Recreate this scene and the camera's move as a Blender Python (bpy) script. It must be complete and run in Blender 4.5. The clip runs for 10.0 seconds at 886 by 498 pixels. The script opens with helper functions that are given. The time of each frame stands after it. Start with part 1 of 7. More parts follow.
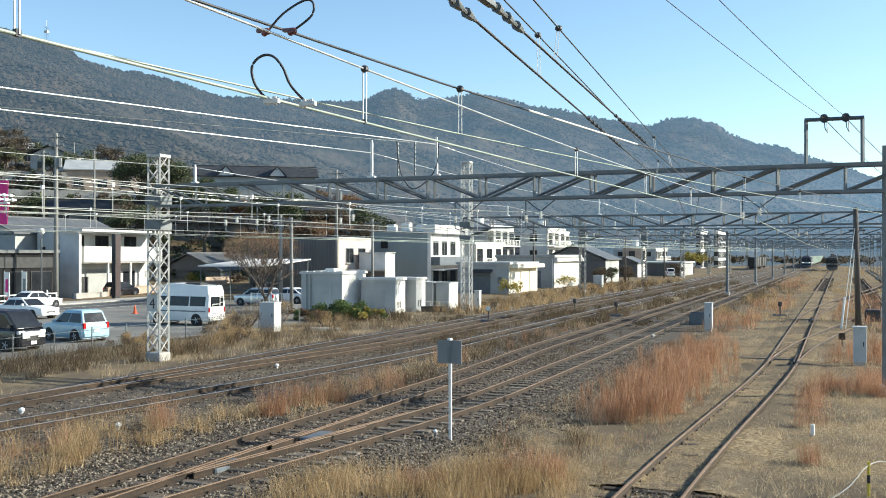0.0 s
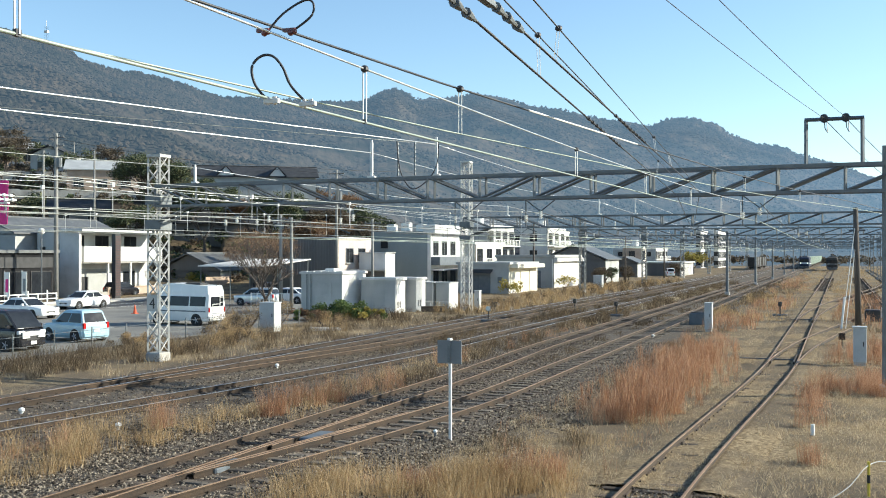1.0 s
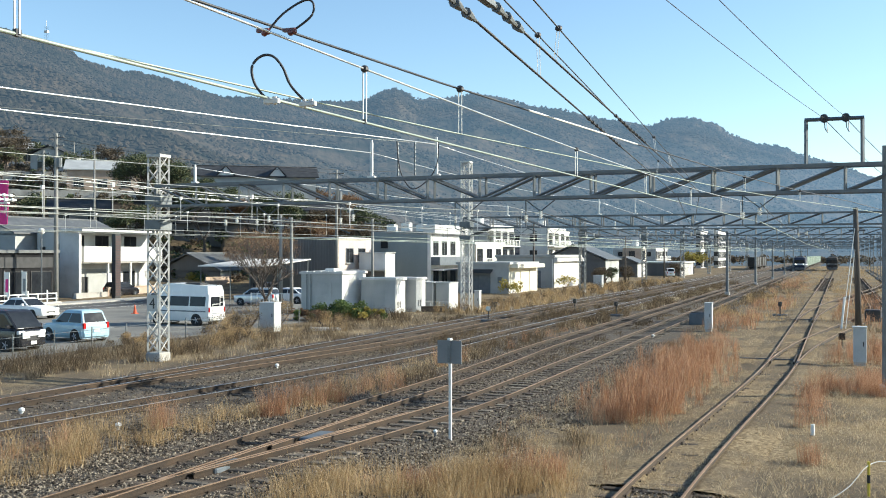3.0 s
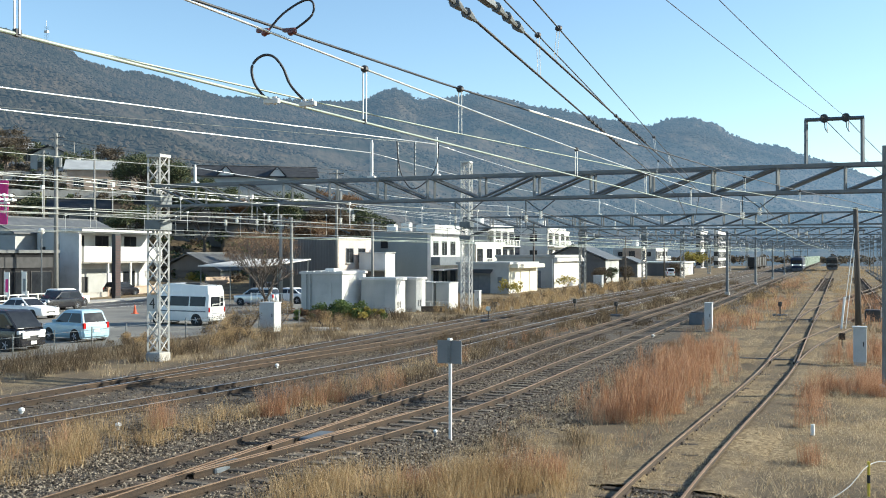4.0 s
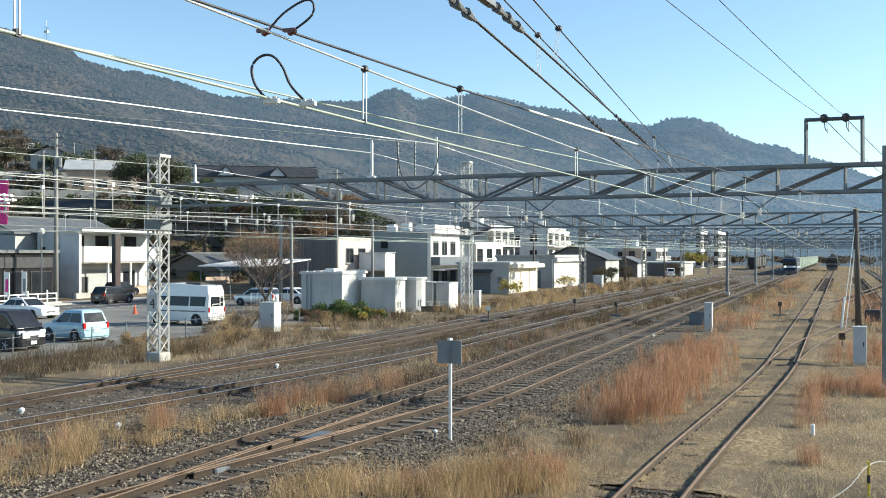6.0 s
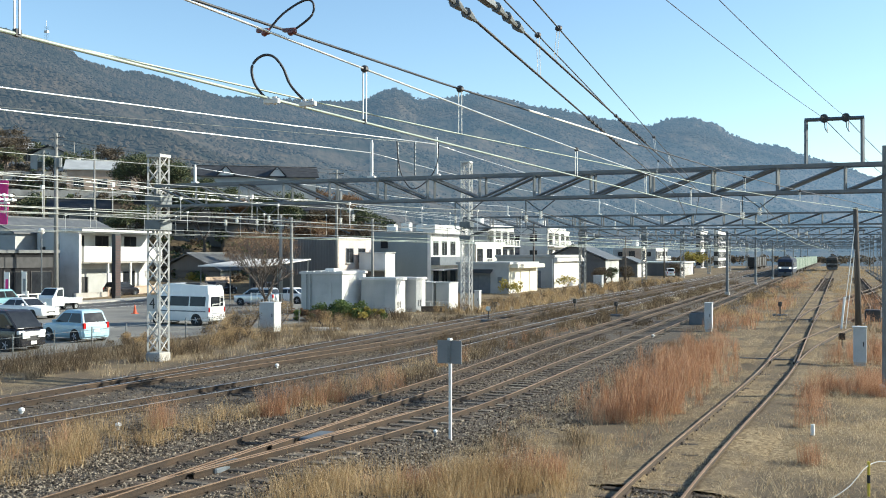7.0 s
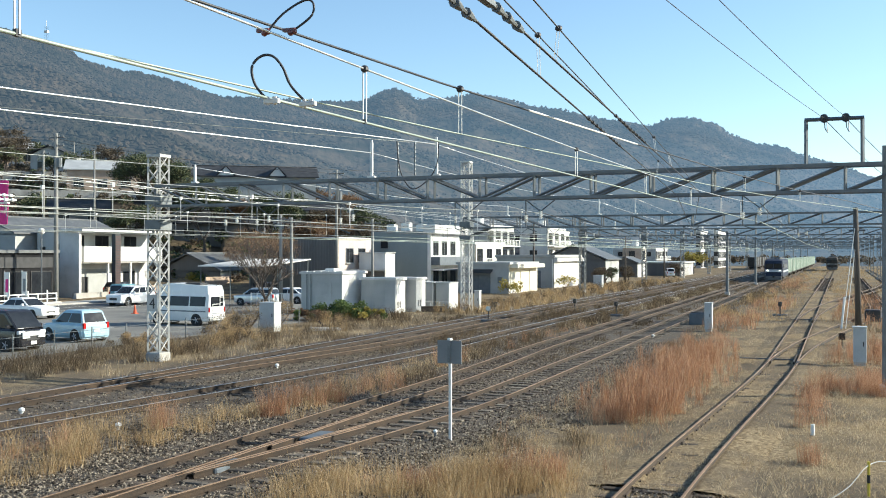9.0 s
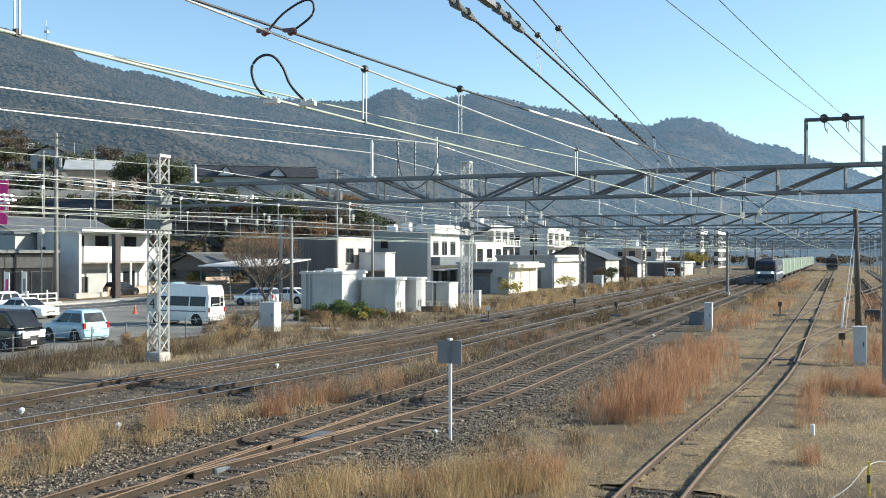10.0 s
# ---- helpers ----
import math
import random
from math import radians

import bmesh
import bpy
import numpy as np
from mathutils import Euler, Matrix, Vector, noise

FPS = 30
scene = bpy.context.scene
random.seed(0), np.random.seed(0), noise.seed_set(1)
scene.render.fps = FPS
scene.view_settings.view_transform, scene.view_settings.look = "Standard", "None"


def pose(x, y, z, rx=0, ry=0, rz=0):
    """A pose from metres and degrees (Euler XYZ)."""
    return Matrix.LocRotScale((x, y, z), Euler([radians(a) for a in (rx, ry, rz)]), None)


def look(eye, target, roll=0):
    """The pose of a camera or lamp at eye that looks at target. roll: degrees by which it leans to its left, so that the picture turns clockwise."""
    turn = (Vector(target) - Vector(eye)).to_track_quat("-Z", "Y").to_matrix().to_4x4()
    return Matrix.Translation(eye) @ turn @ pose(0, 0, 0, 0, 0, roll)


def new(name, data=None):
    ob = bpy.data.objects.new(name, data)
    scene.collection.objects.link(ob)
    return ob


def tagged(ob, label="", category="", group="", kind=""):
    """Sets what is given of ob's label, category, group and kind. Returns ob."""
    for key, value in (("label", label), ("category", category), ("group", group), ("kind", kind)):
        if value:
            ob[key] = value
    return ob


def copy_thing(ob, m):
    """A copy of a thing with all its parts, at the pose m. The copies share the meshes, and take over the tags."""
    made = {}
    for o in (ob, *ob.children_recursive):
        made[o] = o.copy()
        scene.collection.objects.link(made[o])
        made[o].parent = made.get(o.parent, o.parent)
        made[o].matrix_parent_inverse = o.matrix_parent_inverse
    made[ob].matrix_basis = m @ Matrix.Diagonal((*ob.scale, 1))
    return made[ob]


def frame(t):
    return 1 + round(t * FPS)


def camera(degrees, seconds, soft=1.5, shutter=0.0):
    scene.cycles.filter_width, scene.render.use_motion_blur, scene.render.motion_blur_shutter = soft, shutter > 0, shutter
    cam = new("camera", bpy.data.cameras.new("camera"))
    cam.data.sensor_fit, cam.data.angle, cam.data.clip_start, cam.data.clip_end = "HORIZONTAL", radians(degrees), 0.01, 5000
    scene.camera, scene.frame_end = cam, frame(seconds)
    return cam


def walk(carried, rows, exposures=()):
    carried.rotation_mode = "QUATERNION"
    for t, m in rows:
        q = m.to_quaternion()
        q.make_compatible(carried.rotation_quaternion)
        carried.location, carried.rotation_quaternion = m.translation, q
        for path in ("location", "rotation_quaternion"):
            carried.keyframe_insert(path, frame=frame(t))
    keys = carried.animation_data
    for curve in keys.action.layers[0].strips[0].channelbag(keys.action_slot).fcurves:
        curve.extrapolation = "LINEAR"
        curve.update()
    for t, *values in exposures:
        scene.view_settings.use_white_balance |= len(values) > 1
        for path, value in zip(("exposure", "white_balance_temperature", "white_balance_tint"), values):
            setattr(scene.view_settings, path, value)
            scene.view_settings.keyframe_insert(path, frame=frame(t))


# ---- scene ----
cam = camera(48, 10.0, soft=1.0)
EYE = Vector((0.0, 0.0, 4.5))
HEAD = radians(21.8)            # the camera looks this far to the left of the tracks, which run along +y
AIM = EYE + 100 * Vector((-math.sin(HEAD), math.cos(HEAD), 0.0051))
walk(cam, [(0.0, look(EYE, AIM)), (10.0, look(EYE, AIM))], exposures=[(0.0, 0.83, 6500, 2), (10.0, 0.83, 6500, 2)])

# ---- light ----
SUN_AZ, SUN_EL = radians(62), radians(25)
world = bpy.data.worlds.new("world")
scene.world = world
world.use_nodes = True
wn = world.node_tree.nodes
sky = wn.new("ShaderNodeTexSky")
sky.sky_type, sky.sun_disc = "NISHITA", False
sky.sun_elevation, sky.sun_rotation = SUN_EL, SUN_AZ
sky.air_density, sky.dust_density, sky.ozone_density, sky.altitude = 1.0, 0.35, 2.6, 300
wn["Background"].inputs["Strength"].default_value = 0.125
world.node_tree.links.new(sky.outputs[0], wn["Background"].inputs["Color"])
sun = new("sun", bpy.data.lights.new("sun", "SUN"))
sun.data.energy, sun.data.angle, sun.data.color = 5.0, radians(0.53), (1.0, 0.92, 0.80)
sun.matrix_world = look((80, 10, 60), Vector((80, 10, 60)) - Vector((math.sin(SUN_AZ) * math.cos(SUN_EL), math.cos(SUN_AZ) * math.cos(SUN_EL), math.sin(SUN_EL))))

# ---- materials ----


def material(name, colours, scale=4.0, fine=40.0, rough=0.8, metal=0.0, bump=0.2, grain=0.35, islands=0.0, objects=0.0, stretch=(1, 1, 1), spec=0.5, dist=0.02, thin=0.0):
    """A surface of two or three colours mixed by noise at two scales, with fine relief."""
    m = bpy.data.materials.new(name)
    m.use_nodes = True
    n, l = m.node_tree.nodes, m.node_tree.links
    b = n["Principled BSDF"]
    b.inputs["Metallic"].default_value = metal
    b.inputs["Specular IOR Level"].default_value = spec
    tc = n.new("ShaderNodeTexCoord")
    mp = n.new("ShaderNodeMapping")
    mp.inputs["Scale"].default_value = stretch
    l.new(tc.outputs["Object"], mp.inputs["Vector"])
    a = n.new("ShaderNodeTexNoise")
    a.inputs["Scale"].default_value, a.inputs["Detail"].default_value = scale, 6
    c = n.new("ShaderNodeTexNoise")
    c.inputs["Scale"].default_value, c.inputs["Detail"].default_value = fine, 4
    for t in (a, c):
        l.new(mp.outputs[0], t.inputs["Vector"])
    mix = n.new("ShaderNodeMath")
    mix.operation = "MULTIPLY_ADD"
    mix.inputs[1].default_value = grain
    l.new(c.outputs["Fac"], mix.inputs[0])
    low = n.new("ShaderNodeMath")
    low.operation = "MULTIPLY_ADD"
    low.inputs[1].default_value, low.inputs[2].default_value = 1.0 - grain, 0.0
    l.new(a.outputs["Fac"], low.inputs[0])
    l.new(low.outputs[0], mix.inputs[2])
    fac = mix.outputs[0]
    if islands or objects:
        if islands:
            g = n.new("ShaderNodeNewGeometry").outputs["Random Per Island"]
        else:
            g = n.new("ShaderNodeObjectInfo").outputs["Random"]
        add = n.new("ShaderNodeMath")
        add.operation = "MULTIPLY_ADD"
        add.inputs[1].default_value = islands or objects
        sub = n.new("ShaderNodeMath")
        sub.operation = "SUBTRACT"
        sub.inputs[1].default_value = (islands or objects) / 2
        l.new(g, add.inputs[0])
        l.new(fac, add.inputs[2])
        l.new(add.outputs[0], sub.inputs[0])
        fac = sub.outputs[0]
    ramp = n.new("ShaderNodeValToRGB")
    ramp.color_ramp.elements[0].position, ramp.color_ramp.elements[1].position = 0.33, 0.67
    ramp.color_ramp.elements[0].color = (*colours[0], 1)
    ramp.color_ramp.elements[1].color = (*colours[-1], 1)
    if len(colours) > 2:
        ramp.color_ramp.elements.new(0.5).color = (*colours[1], 1)
    l.new(fac, ramp.inputs["Fac"])
    l.new(ramp.outputs["Color"], b.inputs["Base Color"])
    ro = n.new("ShaderNodeMapRange")
    ro.inputs["To Min"].default_value, ro.inputs["To Max"].default_value = max(0.02, rough - 0.12), min(1, rough + 0.12)
    l.new(fac, ro.inputs["Value"])
    l.new(ro.outputs[0], b.inputs["Roughness"])
    if bump:
        bp = n.new("ShaderNodeBump")
        bp.inputs["Strength"].default_value, bp.inputs["Distance"].default_value = bump, dist
        l.new(c.outputs["Fac"], bp.inputs["Height"])
        l.new(bp.outputs[0], b.inputs["Normal"])
    if thin:
        through_leaf = n.new("ShaderNodeBsdfTranslucent")
        l.new(ramp.outputs["Color"], through_leaf.inputs["Color"])
        blend = n.new("ShaderNodeMixShader")
        blend.inputs[0].default_value = thin
        l.new(b.outputs[0], blend.inputs[1])
        l.new(through_leaf.outputs[0], blend.inputs[2])
        l.new(blend.outputs[0], n["Material Output"].inputs["Surface"])
    return m


def glow(name, colour, strength):
    m = bpy.data.materials.new(name)
    m.use_nodes = True
    b = m.node_tree.nodes["Principled BSDF"]
    b.inputs["Emission Color"].default_value = (*colour, 1)
    b.inputs["Emission Strength"].default_value = strength
    return m


BALLAST = material("ballast", [(0.03, 0.022, 0.015), (0.075, 0.057, 0.04), (0.145, 0.114, 0.082)], 1.2, 22, 0.95, bump=1.0, grain=0.6, dist=0.05)
STONE = material("ballast_stone", [(0.038, 0.028, 0.02), (0.115, 0.09, 0.066), (0.31, 0.26, 0.197)], 8, 60, 0.95, bump=0.3, islands=0.5)
RUST = material("rusty_rail", [(0.016, 0.0095, 0.006), (0.034, 0.0205, 0.0115), (0.064, 0.039, 0.022)], 2, 30, 0.8, bump=0.3, metal=0.0)
RAILTOP = material("worn_rail_head", [(0.42, 0.385, 0.35), (0.72, 0.69, 0.66)], 1.5, 20, 0.33, metal=0.9, bump=0.05)
RAILTOP_DULL = material("dull_rail_head", [(0.18, 0.105, 0.058), (0.33, 0.215, 0.13)], 1.5, 20, 0.65, metal=0.0, bump=0.05)
SLEEPER = material("old_wooden_sleeper", [(0.03, 0.021, 0.014), (0.07, 0.05, 0.035), (0.15, 0.112, 0.08)], 3, 30, 0.95, bump=0.6, objects=0.25, stretch=(0.4, 2, 2))
CONCRETE_SLEEPER = material("concrete_sleeper", [(0.075, 0.057, 0.042), (0.2, 0.165, 0.125)], 3, 30, 0.9, bump=0.3, objects=0.3)
STEEL = material("galvanised_steel", [(0.11, 0.12, 0.125), (0.16, 0.172, 0.178), (0.22, 0.232, 0.238)], 1.5, 25, 0.55, metal=0.35, bump=0.1)
STEEL_DARK = material("weathered_steel", [(0.10, 0.115, 0.13), (0.16, 0.18, 0.20)], 2, 25, 0.6, metal=0.3, bump=0.1)
WHITE_STEEL = material("white_painted_steel", [(0.62, 0.61, 0.58), (0.80, 0.79, 0.76)], 2, 20, 0.5, bump=0.1)
WIRE = material("dark_cable", [(0.03, 0.03, 0.035), (0.07, 0.07, 0.075)], 3, 30, 0.5, metal=0.3, bump=0.0)
WIRE_BRIGHT = material("aluminium_cable", [(0.55, 0.56, 0.56), (0.75, 0.76, 0.76)], 3, 30, 0.35, metal=0.7, bump=0.0)
WIRE_PALE = material("weathered_pale_wire", [(0.20, 0.215, 0.20), (0.36, 0.37, 0.35)], 3, 30, 0.5, metal=0.5, bump=0.0)
WIRE_GREEN = material("patinated_copper_wire", [(0.24, 0.29, 0.25), (0.42, 0.46, 0.40)], 3, 30, 0.5, metal=0.4, bump=0.0)
PORCELAIN = material("white_porcelain", [(0.72, 0.72, 0.70), (0.85, 0.85, 0.83)], 3, 30, 0.2, bump=0.0)
PORCELAIN_BROWN = material("brown_porcelain", [(0.12, 0.035, 0.03), (0.2, 0.06, 0.05)], 3, 30, 0.25, bump=0.0)
MAST_PAINT = material("pale_mast_paint", [(0.36, 0.355, 0.34), (0.50, 0.495, 0.475), (0.60, 0.59, 0.565)], 1.5, 20, 0.6, bump=0.1)
WALL_WHITE = material("white_render", [(0.48, 0.465, 0.44), (0.60, 0.59, 0.57), (0.68, 0.67, 0.65)], 0.7, 14, 0.9, bump=0.15)
WALL_GREY = material("grey_painted_metal", [(0.28, 0.285, 0.28), (0.37, 0.375, 0.365), (0.43, 0.435, 0.42)], 0.7, 14, 0.7, bump=0.1)
# greyer copy of the white walls, with the shade of south sides in its colour
WALL_PAINTED_SHADE = material("pale_grey_painted_shade", [(0.36, 0.365, 0.355), (0.45, 0.455, 0.44), (0.52, 0.52, 0.50)], 0.7, 14, 0.7, bump=0.1)
WALL_CREAM = material("cream_render", [(0.62, 0.57, 0.47), (0.76, 0.71, 0.60)], 0.8, 14, 0.9, bump=0.15)
WALL_PINK = material("stained_pink_render", [(0.27, 0.20, 0.17), (0.48, 0.40, 0.36), (0.62, 0.55, 0.51)], 0.5, 9, 0.9, bump=0.2, stretch=(1, 1, 0.5))
WALL_BLUE = material("blue_grey_cladding", [(0.15, 0.185, 0.20), (0.21, 0.25, 0.265)], 0.5, 16, 0.75, bump=0.15, stretch=(1, 1, 0.2))
WALL_DARK = material("dark_corrugated_cladding", [(0.10, 0.10, 0.10), (0.17, 0.165, 0.16)], 0.6, 20, 0.8, bump=0.3, stretch=(1, 1, 0.1))
WALL_TAN = material("tan_tile", [(0.36, 0.26, 0.19), (0.48, 0.37, 0.29)], 1, 20, 0.8, bump=0.2)
ROOF_TILE = material("dark_grey_roof_tile", [(0.055, 0.06, 0.065), (0.10, 0.105, 0.11), (0.16, 0.165, 0.17)], 1.2, 20, 0.55, bump=0.4)
ROOF_DARK = material("slate_black_roof_tile", [(0.02, 0.021, 0.024), (0.04, 0.042, 0.047), (0.065, 0.067, 0.072)], 1.2, 20, 0.7, bump=0.4, spec=0.25)
ROOF_METAL = material("pale_metal_roof", [(0.42, 0.42, 0.41), (0.58, 0.58, 0.56)], 0.8, 12, 0.5, metal=0.3, bump=0.1)
GLASS_DARK = material("dark_window_glass", [(0.012, 0.014, 0.018), (0.03, 0.034, 0.04)], 0.6, 5, 0.12, bump=0.0, spec=0.28)
FRAME_DARK = material("dark_metal_frame", [(0.03, 0.03, 0.032), (0.06, 0.06, 0.062)], 2, 20, 0.5, metal=0.3, bump=0.0)
ASPHALT = material("asphalt", [(0.06, 0.058, 0.055), (0.085, 0.083, 0.08), (0.12, 0.117, 0.11)], 0.25, 18, 0.92, bump=0.4)
LOT = material("gravel_car_park", [(0.11, 0.105, 0.095), (0.17, 0.162, 0.145), (0.24, 0.228, 0.205)], 0.3, 12, 0.95, bump=0.6)
CONCRETE = material("old_concrete", [(0.28, 0.265, 0.24), (0.40, 0.38, 0.35), (0.48, 0.46, 0.43)], 0.8, 18, 0.9, bump=0.3)
BLACK = material("black_rubber", [(0.012, 0.012, 0.012), (0.03, 0.03, 0.03)], 3, 30, 0.8, bump=0.1)
POLE_GREY = material("weathered_concrete_pole", [(0.15, 0.148, 0.14), (0.22, 0.217, 0.205), (0.28, 0.275, 0.26)], 1.0, 20, 0.85, bump=0.2)
WOOD_POLE = material("old_pole", [(0.06, 0.05, 0.042), (0.13, 0.11, 0.095)], 3, 30, 0.9, bump=0.4, stretch=(4, 4, 0.3))
BARK = material("bark", [(0.05, 0.04, 0.033), (0.13, 0.105, 0.09)], 6, 40, 0.95, bump=0.6)


# ---- building blocks of meshes ----
class Mesh:
    """Collects boxes, tubes and faces into one mesh."""

    def __init__(self):
        self.v, self.f, self.k = [], [], []

    def face(self, pts, k=0):
        n = len(self.v)
        self.v.extend(tuple(p) for p in pts)
        self.f.append(tuple(range(n, n + len(pts))))
        self.k.append(k)
        return self

    def solid(self, pts, faces, k=0):
        n = len(self.v)
        self.v.extend(tuple(p) for p in pts)
        for q in faces:
            self.f.append(tuple(n + i for i in q))
            self.k.append(k)
        return self

    def box(self, x0, x1, y0, y1, z0, z1, k=0, cut=0.0):
        """A box, its upright edges and top cut back by cut."""
        if not cut:
            p = [(x, y, z) for z in (z0, z1) for x, y in ((x0, y0), (x1, y0), (x1, y1), (x0, y1))]
            return self.solid(p, [(3, 2, 1, 0), (4, 5, 6, 7), (0, 1, 5, 4), (1, 2, 6, 5), (2, 3, 7, 6), (3, 0, 4, 7)], k)

        def ring(c, e, z):
            return [(x0 + c + e, y0 + e, z), (x1 - c - e, y0 + e, z), (x1 - e, y0 + c + e, z), (x1 - e, y1 - c - e, z), (x1 - c - e, y1 - e, z), (x0 + c + e, y1 - e, z), (x0 + e, y1 - c - e, z), (x0 + e, y0 + c + e, z)]
        p = ring(cut, 0, z0) + ring(cut, 0, z1 - cut) + ring(cut, cut, z1)
        fs = [tuple(range(7, -1, -1)), tuple(range(16, 24))]
        for r in (0, 8):
            fs += [(r + i, r + (i + 1) % 8, r + 8 + (i + 1) % 8, r + 8 + i) for i in range(8)]
        return self.solid(p, fs, k)

    def tube(self, pts, r, n=6, k=0, r2=None):
        """A round bar along the points, r thick at the start and r2 at the end."""
        pts = [Vector(p) for p in pts]
        r2 = r if r2 is None else r2
        base = len(self.v)
        last = len(pts) - 1
        for i, p in enumerate(pts):
            d = (pts[min(i + 1, last)] - pts[max(i - 1, 0)]).normalized()
            a = d.cross(Vector((0, 0, 1)) if abs(d.z) < 0.9 else Vector((1, 0, 0))).normalized()
            b = d.cross(a)
            rr = r + (r2 - r) * i / last
            for j in range(n):
                t = 2 * math.pi * j / n
                self.v.append(tuple(p + a * (rr * math.cos(t)) + b * (rr * math.sin(t))))
        for i in range(last):
            for j in range(n):
                q = base + i * n
                self.f.append((q + j, q + n + j, q + n + (j + 1) % n, q + (j + 1) % n))
                self.k.append(k)
        self.f.append(tuple(base + j for j in range(n)))
        self.f.append(tuple(base + last * n + n - 1 - j for j in range(n)))
        self.k += [k, k]
        return self

    def bar(self, a, b, w, k=0):
        """A square bar from a to b."""
        return self.tube([a, b], w * 0.707, 4, k)

    def ball(self, c, r, k=0, squash=1.0, n=8):
        pts, fs = [], []
        rings = 5
        for i in range(1, rings):
            t = math.pi * i / rings
            for j in range(n):
                u = 2 * math.pi * j / n
                pts.append((c[0] + r * math.sin(t) * math.cos(u), c[1] + r * math.sin(t) * math.sin(u), c[2] + r * squash * math.cos(t)))
        pts += [(c[0], c[1], c[2] + r * squash), (c[0], c[1], c[2] - r * squash)]
        top, low = len(pts) - 2, len(pts) - 1
        for j in range(n):
            fs.append((top, j, (j + 1) % n))
            fs.append((low, (rings - 2) * n + (j + 1) % n, (rings - 2) * n + j))
            for i in range(rings - 2):
                fs.append((i * n + j, (i + 1) * n + j, (i + 1) * n + (j + 1) % n, i * n + (j + 1) % n))
        return self.solid(pts, fs, k)

    def extrude(self, outline, y0, y1, k=0, axis="y"):
        """A prism: an outline of (u, z) carried along y (u is x) or along x (u is y)."""
        n = len(outline)
        put = (lambda u, z, w: (u, w, z)) if axis == "y" else (lambda u, z, w: (w, u, z))
        p = [put(u, z, y0) for u, z in outline] + [put(u, z, y1) for u, z in outline]
        fs = [tuple(range(n - 1, -1, -1)), tuple(range(n, 2 * n))] + [(i, (i + 1) % n, n + (i + 1) % n, n + i) for i in range(n)]
        return self.solid(p, fs, k)

    def data(self, name, mats, smooth=False):
        me = bpy.data.meshes.new(name)
        me.from_pydata(self.v, [], self.f)
        for m in mats:
            me.materials.append(m)
        if len(mats) > 1:
            me.polygons.foreach_set("material_index", self.k)
        if smooth:
            me.polygons.foreach_set("use_smooth", [True] * len(me.polygons))
        me.validate()
        bm = bmesh.new()
        bm.from_mesh(me)
        bmesh.ops.recalc_face_normals(bm, faces=bm.faces)
        bm.to_mesh(me)
        bm.free()
        return me


def thing(name, x, y, z=0.0, rz=0.0, label="", category="", group="", kind=""):
    ob = new(name)
    ob.empty_display_size = 0.2
    ob.matrix_basis = pose(x, y, z, 0, 0, rz)
    return tagged(ob, label, category, group, kind)


def part(name, mesh, mats, parent=None, label="", smooth=False, at=None):
    """Links a Mesh (or mesh data) as one object, a child of parent."""
    mats = mats if isinstance(mats, (list, tuple)) else [mats]
    ob = new(name, mesh.data(name, mats, smooth) if isinstance(mesh, Mesh) else mesh)
    if parent is not None:
        ob.parent = parent
    if at is not None:
        ob.matrix_basis = at
    if label:
        tagged(ob, label)
    return ob


def single(name, mesh, mats, label, category="", group="", kind="", at=None, smooth=False):
    return tagged(part(name, mesh, mats, None, "", smooth, at), label, category, group, kind)


def ease(t):
    t = min(1.0, max(0.0, t))
    return t * t * (3 - 2 * t)


# ---- terrain: yard, hillside and mountains in one sheet ----
# ridge line: bearing from the camera's axis (tangent), height over the eye per metre of distance, distance of the crest
RIDGE = [(-3.0, 0.16, 700), (-0.75, 0.235, 750), (-0.445, 0.2310, 900), (-0.40, 0.2175, 950), (-0.375, 0.2080, 1000), (-0.362, 0.1990, 1020), (-0.33, 0.1890, 1100), (-0.29, 0.1820, 1200), (-0.218, 0.1600, 1400), (-0.175, 0.1590, 1500),
         (-0.127, 0.1550, 1800), (-0.082, 0.1545, 2000), (-0.060, 0.1655, 2100), (-0.047, 0.1685, 2100), (-0.025, 0.1575, 2150), (0.010, 0.1590, 2200), (0.032, 0.1640, 2250), (0.1, 0.149, 2300), (0.179, 0.135, 2400), (0.208, 0.130, 2500),
         (0.228, 0.137, 2550), (0.250, 0.1385, 2600), (0.272, 0.1330, 2650), (0.293, 0.120, 2700), (0.316, 0.112, 2800), (0.344, 0.109, 2900), (0.356, 0.102, 2950), (0.39, 0.0935, 3100), (0.445, 0.074, 3300), (0.6, 0.06, 3600), (3.0, 0.03, 3600)]
RB, RH, RD = ([r[i] for r in RIDGE] for i in range(3))
# the crest's distance, evened out along the range
CREST_B = np.linspace(-3, 3, 1201)
CREST_K = np.exp(-0.5 * (np.arange(-40, 41) * 0.005 / 0.06) ** 2)
CREST_D = np.convolve(np.pad(np.interp(CREST_B, RB, RD), 40, mode="edge"), CREST_K / CREST_K.sum(), mode="valid")


def smooth(t, xs, ys):
    """Rounded interpolation through the control values."""
    i = max(0, min(len(xs) - 2, int(np.searchsorted(xs, t)) - 1))
    u = min(1.0, max(0.0, (t - xs[i]) / (xs[i + 1] - xs[i])))
    return ys[i] + (ys[i + 1] - ys[i]) * (0.55 * u + 0.45 * ease(u))


